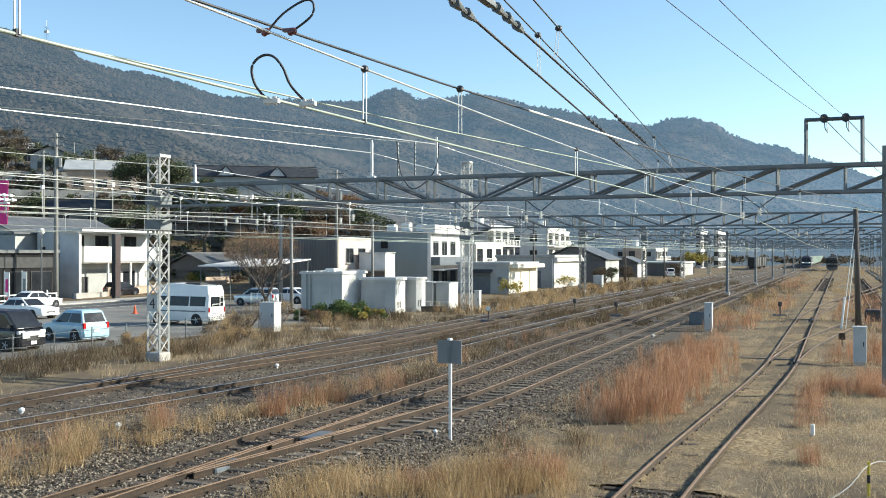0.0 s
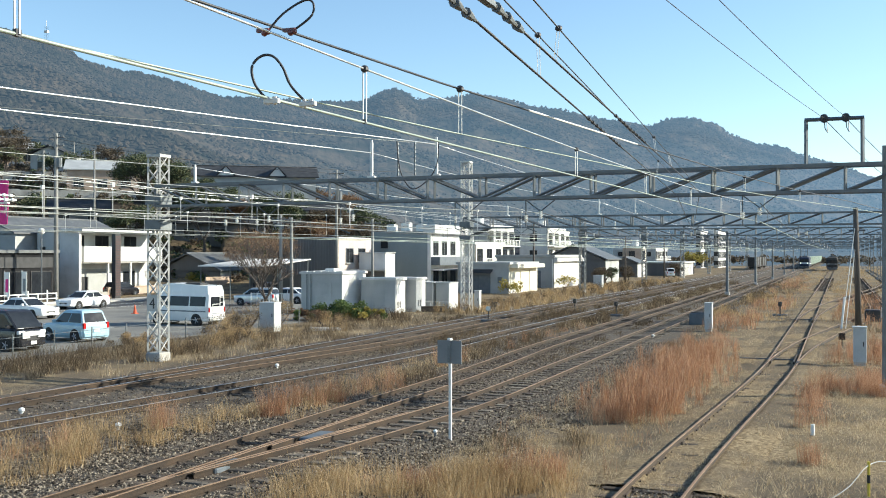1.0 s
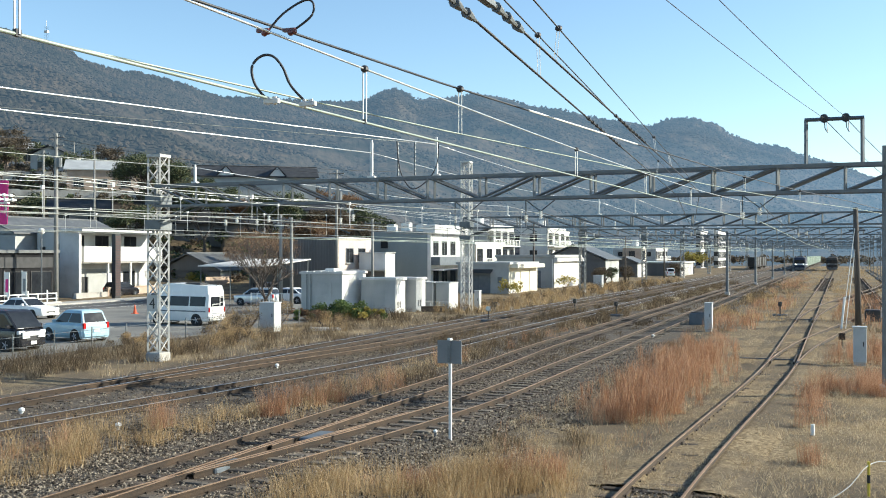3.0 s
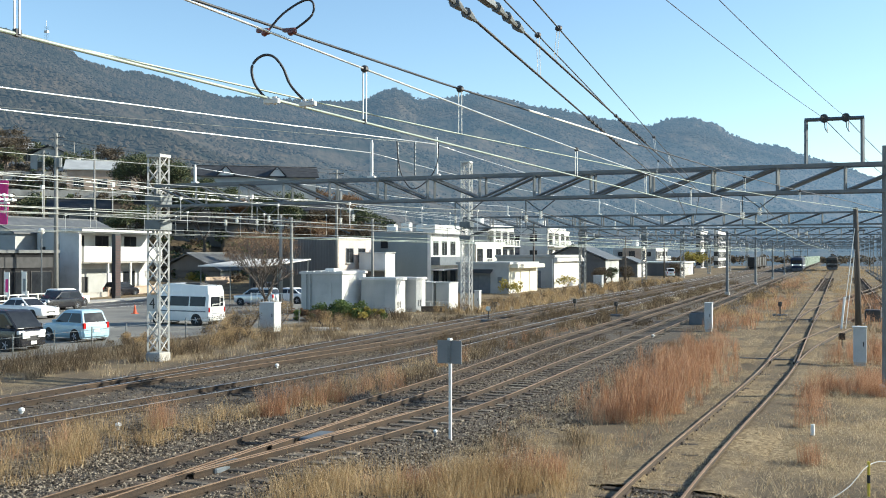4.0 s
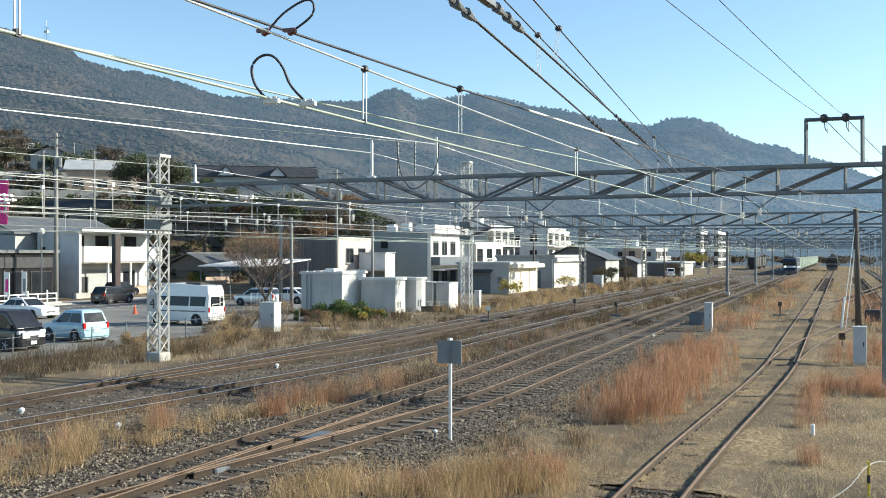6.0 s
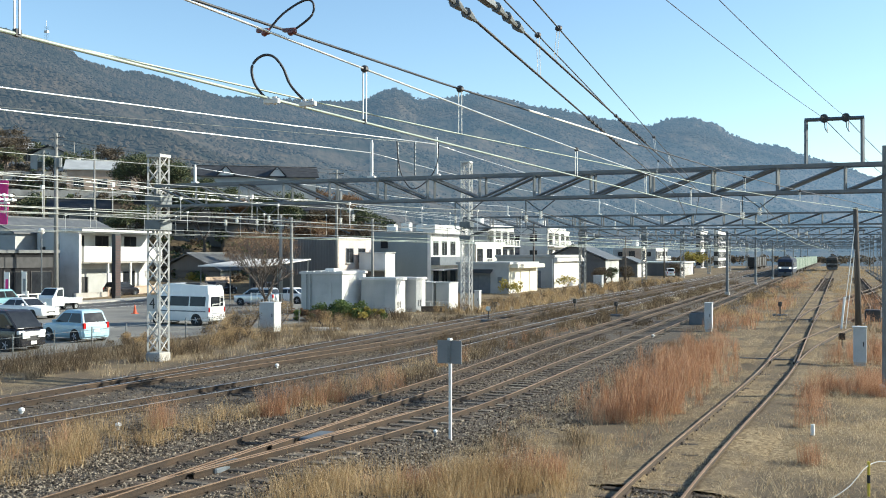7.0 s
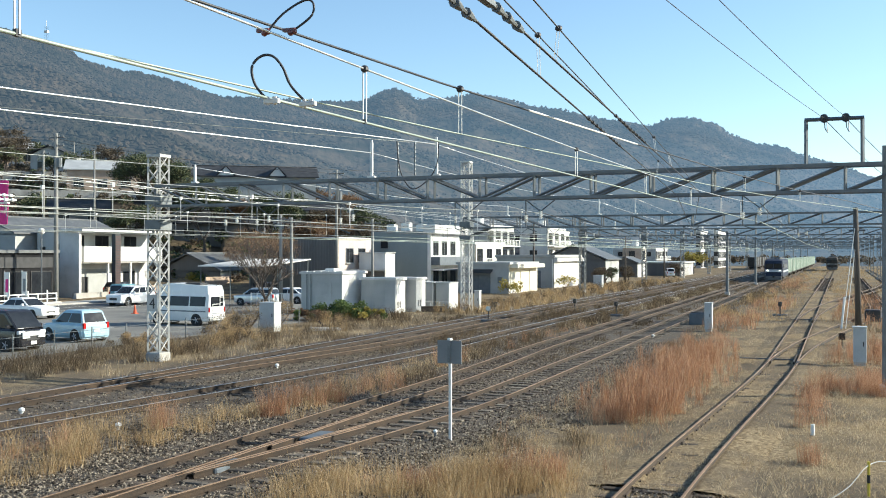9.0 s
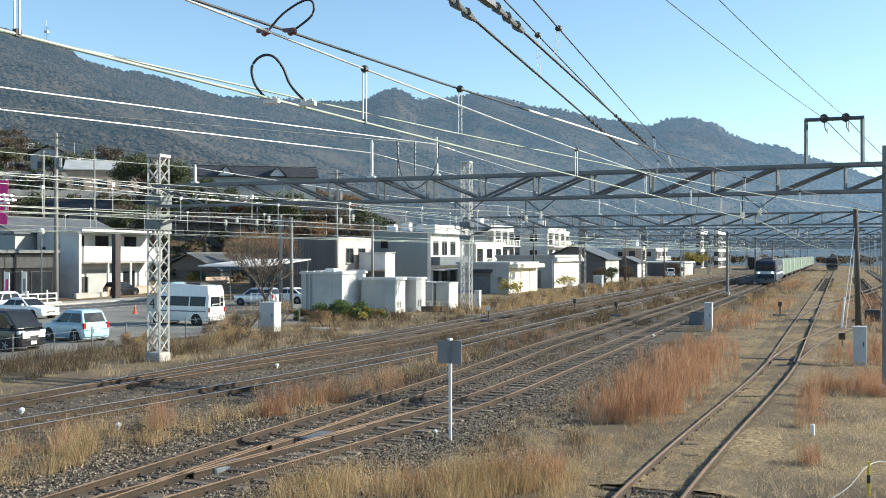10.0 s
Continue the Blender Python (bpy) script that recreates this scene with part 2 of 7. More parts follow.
def height(x, y):
    depth = -x * math.sin(HEAD) + y * math.cos(HEAD)
    side = x * math.cos(HEAD) + y * math.sin(HEAD)
    r = math.hypot(x, y)
    if depth < 20 or r < 60:
        return 0.0
    t = side / depth
    if abs(t) > 3:
        return 0.0
    crest = float(np.interp(t, CREST_B, CREST_D))
    top = smooth(t, RB, RH) * crest
    start = 95 + 0.0 if t < -0.3 else 95 + 900 * ease((t + 0.3) / 0.75)
    start += 25
    s = (depth - start) / (crest - start)
    hill = 13.5 * ease((depth - 104) / 80) * ease((-0.03 - t) / 0.14) * (1 - ease((depth - 300) / 300))
    hill += hill * 0.12 * noise.noise(Vector((x, y, 0)) / 22)
    if s <= 0:
        return hill
    rise = s ** 1.25 if s < 1 else 1 - 0.25 * min(1, (s - 1) * 2)
    p = Vector((x, y, 0))
    rough = noise.fractal(p / 260, 0.9, 2.1, 6) * 0.06 + noise.fractal(p / 60, 0.8, 2.2, 3) * 0.004
    fold = abs(noise.noise(p / 420)) * 0.16
    fade = min(1, s * 2.5) * max(0.0, 1 - 0.98 * ease((s - 0.55) / 0.45))
    return hill * 0.8 + top * (rise + (rough - fold + 0.05) * fade + 0.012 * noise.fractal(p / 26, 0.7, 2.3, 4) * ease((s - 0.9) / 0.1))


def near_height(x, y, r):
    h = height(x, y)
    if r > 400 or (r > 218 and h > 4):
        return h * 0.5 - 20
    return h


def build_ground():
    me = bpy.data.meshes.new("ground")
    verts, faces = [], []
    bearings = [-180 + 4 * i for i in range(32)] + [-52 + 0.16 * i for i in range(488)] + [26.5 + 4 * i for i in range(39)]
    radii = [1.5, 4, 8, 14, 22, 32, 45, 60, 80, 100, 115, 130, 150, 175, 205, 216, 222, 240, 280, 330, 390, 400, 450, 520, 590] + [680, 760, 900, 1200, 1800, 2800, 4600]
    n = len(bearings)
    for r in radii:
        for b in bearings:
            x, y = r * math.sin(radians(b)), r * math.cos(radians(b))
            verts.append((x, y, near_height(x, y, r)))
    verts.append((0, 0, 0))
    for i in range(len(radii) - 1):
        for j in range(n):
            a, b2 = i * n + j, i * n + (j + 1) % n
            faces.append((a, b2, b2 + n, a + n))
    for j in range(n):
        faces.append((len(verts) - 1, (j + 1) % n, j))
    me.from_pydata(verts, [], faces)
    me.polygons.foreach_set("use_smooth", [True] * len(me.polygons))
    bm = bmesh.new()
    bm.from_mesh(me)
    bmesh.ops.recalc_face_normals(bm, faces=bm.faces)
    bm.to_mesh(me)
    bm.free()
    m = bpy.data.materials.new("dry_earth_and_woods")
    m.use_nodes = True
    nd, l = m.node_tree.nodes, m.node_tree.links
    b = nd["Principled BSDF"]
    b.inputs["Roughness"].default_value = 0.95
    b.inputs["Specular IOR Level"].default_value = 0.1
    tc = nd.new("ShaderNodeTexCoord")

    def noisy(scale, detail=6, rough=0.6):
        t = nd.new("ShaderNodeTexNoise")
        t.inputs["Scale"].default_value, t.inputs["Detail"].default_value, t.inputs["Roughness"].default_value = scale, detail, rough
        l.new(tc.outputs["Object"], t.inputs["Vector"])
        return t.outputs["Fac"]

    def ramp(fac, stops):
        rp = nd.new("ShaderNodeValToRGB")
        e = rp.color_ramp.elements
        while len(e) < len(stops):
            e.new(0.5)
        for q, (pos, col) in zip(e, stops):
            q.position, q.color = pos, (*col, 1)
        l.new(fac, rp.inputs["Fac"])
        return rp.outputs["Color"]

    def mixed(fac, a, c):
        x = nd.new("ShaderNodeMix")
        x.data_type = "RGBA"
        l.new(fac, x.inputs[0])
        l.new(a, x.inputs[6])
        l.new(c, x.inputs[7])
        return x.outputs[2]

    straw = ramp(noisy(9, 8, 0.7), [(0.36, (0.09, 0.066, 0.041)), (0.5, (0.235, 0.175, 0.105)), (0.66, (0.41, 0.325, 0.20))])
    earth = ramp(noisy(18, 8, 0.75), [(0.32, (0.055, 0.042, 0.03)), (0.5, (0.135, 0.105, 0.073)), (0.68, (0.23, 0.19, 0.135))])
    yard = mixed(ramp(noisy(0.28, 5, 0.6), [(0.42, (0, 0, 0)), (0.58, (1, 1, 1))]), earth, straw)
    cells = nd.new("ShaderNodeTexVoronoi")
    cells.inputs["Scale"].default_value = 17
    l.new(tc.outputs["Object"], cells.inputs["Vector"])
    tone = nd.new("ShaderNodeSeparateColor")
    l.new(cells.outputs["Color"], tone.inputs[0])
    stone = ramp(tone.outputs[0], [(0.0, (0.036, 0.027, 0.019)), (0.5, (0.11, 0.087, 0.064)), (1.0, (0.25, 0.208, 0.155))])
    pos = nd.new("ShaderNodeSeparateXYZ")
    l.new(tc.outputs["Object"], pos.inputs[0])
    wander = nd.new("ShaderNodeMath")
    wander.operation = "MULTIPLY_ADD"
    wander.inputs[1].default_value = 7.0
    l.new(noisy(0.45, 5, 0.65), wander.inputs[0])
    l.new(pos.outputs["X"], wander.inputs[2])
    bed = nd.new("ShaderNodeMapRange")
    bed.interpolation_type = "SMOOTHSTEP"
    bed.inputs["From Min"].default_value, bed.inputs["From Max"].default_value = -2.6, -4.0
    l.new(wander.outputs[0], bed.inputs["Value"])
    side = nd.new("ShaderNodeMapRange")
    side.inputs["From Min"].default_value, side.inputs["From Max"].default_value = -22.5, -21.0
    l.new(wander.outputs[0], side.inputs["Value"])
    zone = nd.new("ShaderNodeMath")
    zone.operation = "MULTIPLY"
    l.new(bed.outputs[0], zone.inputs[0])
    l.new(side.outputs[0], zone.inputs[1])
    yard = mixed(zone.outputs[0], yard, stone)
    woods = ramp(noisy(0.06, 8, 0.7), [(0.30, (0.018, 0.022, 0.015)), (0.45, (0.04, 0.036, 0.028)), (0.58, (0.065, 0.052, 0.039)), (0.75, (0.09, 0.072, 0.052))])
    crowns = ramp(noisy(0.16, 4, 0.7), [(0.3, (0.35, 0.35, 0.38)), (0.7, (1.25, 1.25, 1.25))])
    mul = nd.new("ShaderNodeMix")
    mul.data_type, mul.blend_type = "RGBA", "MULTIPLY"
    mul.inputs[0].default_value = 1.0
    l.new(woods, mul.inputs[6])
    l.new(crowns, mul.inputs[7])
    sep = nd.new("ShaderNodeSeparateXYZ")
    l.new(tc.outputs["Object"], sep.inputs[0])
    mr = nd.new("ShaderNodeMapRange")
    mr.inputs["From Min"].default_value, mr.inputs["From Max"].default_value = 1.0, 9.0
    l.new(sep.outputs["Z"], mr.inputs["Value"])
    l.new(mixed(mr.outputs[0], yard, mul.outputs[2]), b.inputs["Base Color"])
    bp = nd.new("ShaderNodeBump")
    bp.inputs["Strength"].default_value, bp.inputs["Distance"].default_value = 0.45, 0.03
    l.new(noisy(31, 6, 0.7), bp.inputs["Height"])
    bp2 = nd.new("ShaderNodeBump")
    bp2.inputs["Strength"].default_value, bp2.inputs["Distance"].default_value = 0.35, 4.0
    l.new(noisy(0.09, 5, 0.7), bp2.inputs["Height"])
    mx = nd.new("ShaderNodeMix")
    mx.data_type = "VECTOR"
    l.new(mr.outputs[0], mx.inputs[0])
    l.new(bp.outputs[0], mx.inputs[4])
    l.new(bp2.outputs[0], mx.inputs[5])
    l.new(mx.outputs[1], b.inputs["Normal"])
    me.materials.append(m)
    tagged(new("ground", me), "dry straw-covered railway yard rising to brown wooded mountains", "ground", kind="structure")
    return m


GROUND = build_ground()


def build_mountains():
    """The wooded mountain range beyond the valley, a far backdrop whose surface glows bluish in place of haze."""
    bearings = [-29.5 + 0.055 * i for i in range(1080)]
    steps = [0, 0.02, 0.05, 0.075, 0.1, 0.15, 0.2, 0.25, 0.3, 0.35, 0.4, 0.45, 0.5, 0.55, 0.6, 0.64, 0.68, 0.72, 0.76, 0.79, 0.82, 0.85, 0.87, 0.89, 0.91, 0.925, 0.94, 0.955, 0.97, 0.985, 1.0, 1.02, 1.06, 1.15]
    verts, faces = [], []
    n = len(bearings)
    for s in steps:
        for b in bearings:
            t = math.tan(radians(b))
            crest = float(np.interp(t, CREST_B, CREST_D))
            d = 196 + s * (crest - 196)
            side = t * d
            x, y = side * math.cos(HEAD) - d * math.sin(HEAD), side * math.sin(HEAD) + d * math.cos(HEAD)
            h = height(x, y)
            verts.append((x, y, h - (0 if s else 9) - 3.0 * ease((8 - h) / 4)))
    for i in range(len(steps) - 1):
        for j in range(n - 1):
            a = i * n + j
            faces.append((a, a + 1, a + n + 1, a + n))
    me = bpy.data.meshes.new("backdrop")
    me.from_pydata(verts, [], faces)
    me.polygons.foreach_set("use_smooth", [True] * len(me.polygons))
    m = bpy.data.materials.new("distant_woods_haze_glow")
    m.use_nodes = True
    nd, l = m.node_tree.nodes, m.node_tree.links
    b = nd["Principled BSDF"]
    b.inputs["Roughness"].default_value, b.inputs["Specular IOR Level"].default_value = 1.0, 0.0
    tc = nd.new("ShaderNodeTexCoord")

    def noisy(scale, detail, rough):
        q = nd.new("ShaderNodeTexNoise")
        q.inputs["Scale"].default_value, q.inputs["Detail"].default_value, q.inputs["Roughness"].default_value = scale, detail, rough
        l.new(tc.outputs["Object"], q.inputs["Vector"])
        return q.outputs["Fac"]
    rp = nd.new("ShaderNodeValToRGB")
    e = rp.color_ramp.elements
    e[0].position, e[0].color = 0.36, (0.010, 0.015, 0.010, 1)
    e[1].position, e[1].color = 0.66, (0.105, 0.076, 0.055, 1)
    e.new(0.5).color = (0.046, 0.040, 0.031, 1)
    big, fine = noisy(0.009, 7, 0.66), noisy(0.075, 5, 0.75)
    mix = nd.new("ShaderNodeMath")
    mix.operation = "MULTIPLY_ADD"
    mix.inputs[1].default_value = 0.45
    l.new(fine, mix.inputs[0])
    part_big = nd.new("ShaderNodeMath")
    part_big.operation = "MULTIPLY"
    part_big.inputs[1].default_value = 0.55
    l.new(big, part_big.inputs[0])
    l.new(part_big.outputs[0], mix.inputs[2])
    l.new(mix.outputs[0], rp.inputs["Fac"])
    l.new(rp.outputs["Color"], b.inputs["Base Color"])
    bp = nd.new("ShaderNodeBump")
    bp.inputs["Strength"].default_value, bp.inputs["Distance"].default_value = 0.5, 5.0
    l.new(fine, bp.inputs["Height"])
    l.new(bp.outputs[0], b.inputs["Normal"])
    # painted haze: bluish emission that grows with distance and towards the valley floor
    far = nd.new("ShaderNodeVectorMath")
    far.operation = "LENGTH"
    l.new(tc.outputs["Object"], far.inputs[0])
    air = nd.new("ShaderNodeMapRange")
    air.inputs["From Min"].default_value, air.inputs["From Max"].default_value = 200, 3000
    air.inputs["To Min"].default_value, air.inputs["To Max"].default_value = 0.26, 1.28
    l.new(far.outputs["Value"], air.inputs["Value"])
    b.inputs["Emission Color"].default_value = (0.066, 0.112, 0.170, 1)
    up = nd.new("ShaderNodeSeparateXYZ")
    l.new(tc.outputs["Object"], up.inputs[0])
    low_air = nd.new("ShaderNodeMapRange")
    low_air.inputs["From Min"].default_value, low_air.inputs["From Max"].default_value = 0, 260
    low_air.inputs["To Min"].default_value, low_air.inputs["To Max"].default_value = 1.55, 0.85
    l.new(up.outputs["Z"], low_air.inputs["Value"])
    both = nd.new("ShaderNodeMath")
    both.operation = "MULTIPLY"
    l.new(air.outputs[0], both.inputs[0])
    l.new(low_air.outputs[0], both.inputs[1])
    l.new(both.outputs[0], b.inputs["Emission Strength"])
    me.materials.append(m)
    rng_w = random.Random(77)
    wv, wf = [], []
    for _ in range(52000):
        t = rng_w.uniform(-0.5, 0.5)
        crest = float(np.interp(t, CREST_B, CREST_D))
        d = 200 + rng_w.random() ** 0.8 * (crest - 196)
        side = t * d
        x, y = side * math.cos(HEAD) - d * math.sin(HEAD), side * math.sin(HEAD) + d * math.cos(HEAD)
        z = height(x, y)
        if z < 6:
            continue
        r = (0.8 + 0.0011 * d) * rng_w.uniform(0.6, 1.4)
        k = len(wv)
        a = rng_w.uniform(0, 1.57)
        for i in range(4):
            wv.append((x + r * rng_w.uniform(0.7, 1.3) * math.cos(a + 1.57 * i), y + r * rng_w.uniform(0.7, 1.3) * math.sin(a + 1.57 * i), z + r * rng_w.uniform(0.2, 0.6) - 0.2 * r))
        wv += [(x + r * rng_w.uniform(-0.3, 0.3), y, z + r * rng_w.uniform(0.9, 1.5))]
        for i in range(4):
            wf.append((k + i, k + (i + 1) % 4, k + 4))
    wm = bpy.data.meshes.new("far_woods")
    wm.from_pydata(wv, [], wf)
    # the tree crowns share the backdrop's haze glow
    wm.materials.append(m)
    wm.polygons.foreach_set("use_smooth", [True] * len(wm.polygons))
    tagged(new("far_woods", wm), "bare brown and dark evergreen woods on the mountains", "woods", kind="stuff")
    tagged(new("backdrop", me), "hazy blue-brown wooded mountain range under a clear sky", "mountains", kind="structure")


build_mountains()

# ---- tracks ----
GAUGE = 1.067
RAIL_TOP = 0.17


def line_s(y):
    return -2.2 - 1.05 * ease((44 - y) / 30)


def line_m_far(y):
    return -13.2 + 0.55 * ease((48 - y) / 16)


def line_m_near(y):
    return -10.05 - 2.6 * ease((31 - y) / 27)


def line_l_far(y):
    return -22.9


def line_l_mid(y):
    return -20.3 - 2.6 * ease((48 - y) / 26)


def line_l_near(y):
    return -17.2 - 3.2 * ease((44 - y) / 36)


def line_s_right(y):
    return line_s(y) + 5.0 * ease((y - 40) / 50)


def line_s_far(y):
    return line_s(y) + 9.0 * ease((y - 66) / 110)


def path_points(line, y0, y1):
    ys, y = [], y0
    while y < y1:
        ys.append(y)
        y += 1.0 if y < 60 else (3.0 if y < 140 else 20)
    ys.append(y1)
    return [(line(v), v) for v in ys]


def rail(line, offset, y0, y1, parent, head):
    """A rail of its true section: foot, web and head, carried along the line."""
    sec = [(-0.061, 0.02), (0.061, 0.02), (0.055, 0.04), (0.012, 0.055), (0.012, 0.125), (0.032, 0.135), (0.032, 0.165), (0.026, 0.17), (-0.026, 0.17), (-0.032, 0.165), (-0.032, 0.135), (-0.012, 0.125), (-0.012, 0.055), (-0.055, 0.04)]
    m = Mesh()
    pts = path_points(line, y0, y1)
    n = len(sec)
    for x, y in pts:
        m.v += [(x + offset + u, y, z) for u, z in sec]
    for i in range(len(pts) - 1):
        for j in range(n):
            a, b = i * n + j, i * n + (j + 1) % n
            m.f.append((a, b, b + n, a + n))
            m.k.append(1 if j in (6, 7, 8) else 0)
    m.f += [tuple(range(n)), tuple(range(len(m.v) - n, len(m.v)))]
    m.k += [0, 0]
    return part("rail", m, [RUST, head], parent)


SLEEPER_MESH = Mesh().box(-1.05, 1.05, -0.11, 0.11, -0.10, 0.045, cut=0.015).data("sleeper", [SLEEPER])
CONCRETE_MESH = Mesh().box(-1.0, 1.0, -0.11, 0.11, -0.10, 0.06, cut=0.02).data("sleeper", [CONCRETE_SLEEPER])
PLATE_MESH = Mesh().box(-0.10, 0.10, -0.07, 0.07, 0.015, 0.032, cut=0.008).box(0.055, 0.085, -0.03, 0.03, 0.03, 0.075).box(-0.085, -0.055, -0.03, 0.03, 0.03, 0.075).data("fastening", [RUST])


def track(line, y0, y1, near, label, head=RAILTOP_DULL, concrete=False, sunk=0.0):
    t = thing("railway_track", 0, 0, label=label, category="railway track", group="tracks of the yard", kind="structure")
    for s in (-1, 1):
        rail(line, s * (GAUGE / 2 + 0.03), y0, y1, t, head)
    y, k = y0, 0
    far = Mesh()
    rng = random.Random(int(100 * abs(line(40))))
    while y < min(y1, 200):
        if y < near:
            ob = part("sleeper", CONCRETE_MESH if concrete else SLEEPER_MESH, [], t)
            ob.matrix_basis = pose(line(y) + rng.uniform(-0.05, 0.05), y, rng.uniform(-0.03, 0.0) - (sunk if y > 19.5 else 0.0), 0, rng.uniform(-0.6, 0.6), rng.uniform(-1.5, 1.5))
            if 8 < y < 50:
                for s in (-1, 1):
                    f = part("fastening", PLATE_MESH, [], t)
                    f.matrix_basis = pose(line(y) + s * (GAUGE / 2 + 0.03), y, 0.0)
        else:
            far.box(line(y) - 1.05, line(y) + 1.05, y - 0.1, y + 0.1, -0.1, 0.02)
        y += 0.62
    if far.v:
        tagged(part("sleepers", far, SLEEPER, t), kind="stuff")
    return t


def ballast_bed(lines, y0, y1, half, rise):
    """A low bank of broken stone under one or more tracks."""
    m = Mesh()
    for line in lines:
        pts = path_points(line, y0, y1)
        sec = [(-half - 0.5, -0.06), (-half, rise * 0.7), (-0.9, rise), (0.9, rise), (half, rise * 0.7), (half + 0.5, -0.06)]
        b = len(m.v)
        for x, y in pts:
            m.v += [(x + u + 0.12 * noise.noise(Vector((x, y, u))), y, z + 0.02 * noise.noise(Vector((u * 3, y, x)))) for u, z in sec]
        for i in range(len(pts) - 1):
            for j in range(5):
                a = b + i * 6 + j
                m.f.append((a, a + 1, a + 7, a + 6))
                m.k.append(0)
    single("ballast_bed", m, BALLAST, "brown-grey broken stone under the rails", "ballast", kind="structure")


for bed_line in (line_l_far, line_l_near, line_m_far, line_m_near):
    ballast_bed([bed_line], -42, 560, 1.9, 0.012)


def grown_bed(line, y0, y1):
    """Earth and matted grass that have filled a siding up between and beside its rails."""
    m = Mesh()
    pts, y = [], y0
    while y < y1:
        pts.append((line(y), y))
        y += 0.35 if y < 70 else 2.0
    us = [-1.9, -1.4, -1.0, -0.7, -0.63, -0.5, -0.25, 0.0, 0.25, 0.5, 0.63, 0.7, 1.0, 1.4, 1.9]
    for x, y in pts:
        for u in us:
            a = abs(u)
            z = 0.045 + 0.05 * noise.noise(Vector((u * 3.1 + x, y * 1.1, 4))) if a < 0.55 else 0.085 * (1 - ease((a - 0.7) / 1.1)) + 0.02 * noise.noise(Vector((u * 2, y, 8)))
            m.v.append((x + u, y, z - (0.09 if a == 1.9 else 0.0)))
    n = len(us)
    for i in range(len(pts) - 1):
        for j in range(n - 1):
            a = i * n + j
            m.f.append((a, a + 1, a + n + 1, a + n))
            m.k.append(0)
    single("siding_bed", m, GROUND, "earth and dry grass filling the siding", "ground", kind="structure", smooth=True)


grown_bed(line_s, 19.0, 130)
track(line_s, -40, 420, 110, "rusty siding with old sleepers sunk in dry grass", sunk=0.0)
track(line_m_near, 4.5, 560, 110, "main track on pale sleepers with brown rails", RAILTOP_DULL, True)
track(line_m_far, -40, 560, 110, "main track beside the turnout, brown rails")
track(line_l_far, -40, 560, 90, "outer track with worn shiny rails", RAILTOP)
track(line_l_mid, 22.5, 560, 90, "track branching off between two others", sunk=0.03)
track(line_l_near, -40, 560, 90, "curving yard track with worn shiny rails", RAILTOP)
track(line_s_right, 41, 200, 80, "rusty track branching off the siding", sunk=0.04)
track(line_s_far, 67, 300, 100, "rusty track branching far along the siding", sunk=0.04)


# guard rails, crossing and long timbers of the turnouts
turnout = thing("railway_turnout", 0, 0, label="worn crossing with guard rails between the main tracks", category="turnout", kind="structure")
for line, off, y0, y1 in ((line_m_far, 0.44, 15.5, 21.5), (line_m_near, -0.44, 16.5, 22.5), (line_m_far, 0.66, 19.5, 24.5), (line_m_near, -0.66, 20.0, 25.0)):
    rail(line, off, y0, y1, turnout, RAILTOP_DULL).name = "guard_rail"
for y in (17.6, 21.2):
    x = (line_m_far(y) + line_m_near(y)) / 2
    part("crossing_block", Mesh().box(x - 0.22, x + 0.22, y - 0.55, y + 0.55, 0.03, 0.14, cut=0.03), STEEL_DARK, turnout)
for i in range(30):
    y = 13.0 + 0.62 * i
    x0, x1 = line_m_far(y) - 1.1, line_m_near(y) + 1.1
    part("long_timber", Mesh().box(x0, x1, y - 0.36, y - 0.16, -0.1, 0.042, cut=0.012), SLEEPER, turnout)
for line, ys in ((line_s_right, (42.4, 43.6, 44.8, 46.0)), (line_s_far, (69.0, 71.0, 73.0, 75.0))):
    sw = thing("railway_turnout", 0, 0, label="siding turnout on dark timbers with a throw bar", category="turnout", kind="structure")
    for k, y in enumerate(ys):
        part("long_timber", Mesh().box(line_s(y) - 1.15, line_s(y) + 1.5, y - 0.13, y + 0.13, -0.1, 0.022, cut=0.012), SLEEPER, sw)
    part("throw_bar", Mesh().tube([(line_s(ys[1]) - 1.8, ys[1] + 0.3, 0.1), (line_s(ys[1]) + 0.6, ys[1] + 0.3, 0.1)], 0.03), STEEL_DARK, sw)
    part("point_blade", Mesh().box(line_s(ys[0]) - 0.48, line_s(ys[0]) - 0.43, ys[0], ys[-1], 0.05, 0.165), RUST, sw)
    part("point_blade", Mesh().box(line_s(ys[0]) + 0.40, line_s(ys[0]) + 0.45, ys[0], ys[-1], 0.05, 0.165), RUST, sw)

# ---- gantries ----


def lattice_mast(m, x, y, half, top, bands, k=0, base=0.0):
    """Four angle posts with zigzag lacing on every face."""
    for sx in (-1, 1):
        for sy in (-1, 1):
            m.bar((x + sx * half, y + sy * half, base), (x + sx * half, y + sy * half, top), 0.075, k)
    dz = (top - base) / bands
    for i in range(bands):
        z0, z1 = base + i * dz, base + (i + 1) * dz
        for sy in (-1, 1):
            m.bar((x - half, y + sy * half, z0), (x + half, y + sy * half, z1), 0.035, k)
            m.bar((x + half, y + sy * half, z0), (x - half, y + sy * half, z1), 0.035, k)
        for sx in (-1, 1):
            m.bar((x + sx * half, y - half, z0), (x + sx * half, y + half, z1), 0.035, k)
            m.bar((x + sx * half, y + half, z0), (x + sx * half, y - half, z1), 0.035, k)
    return m


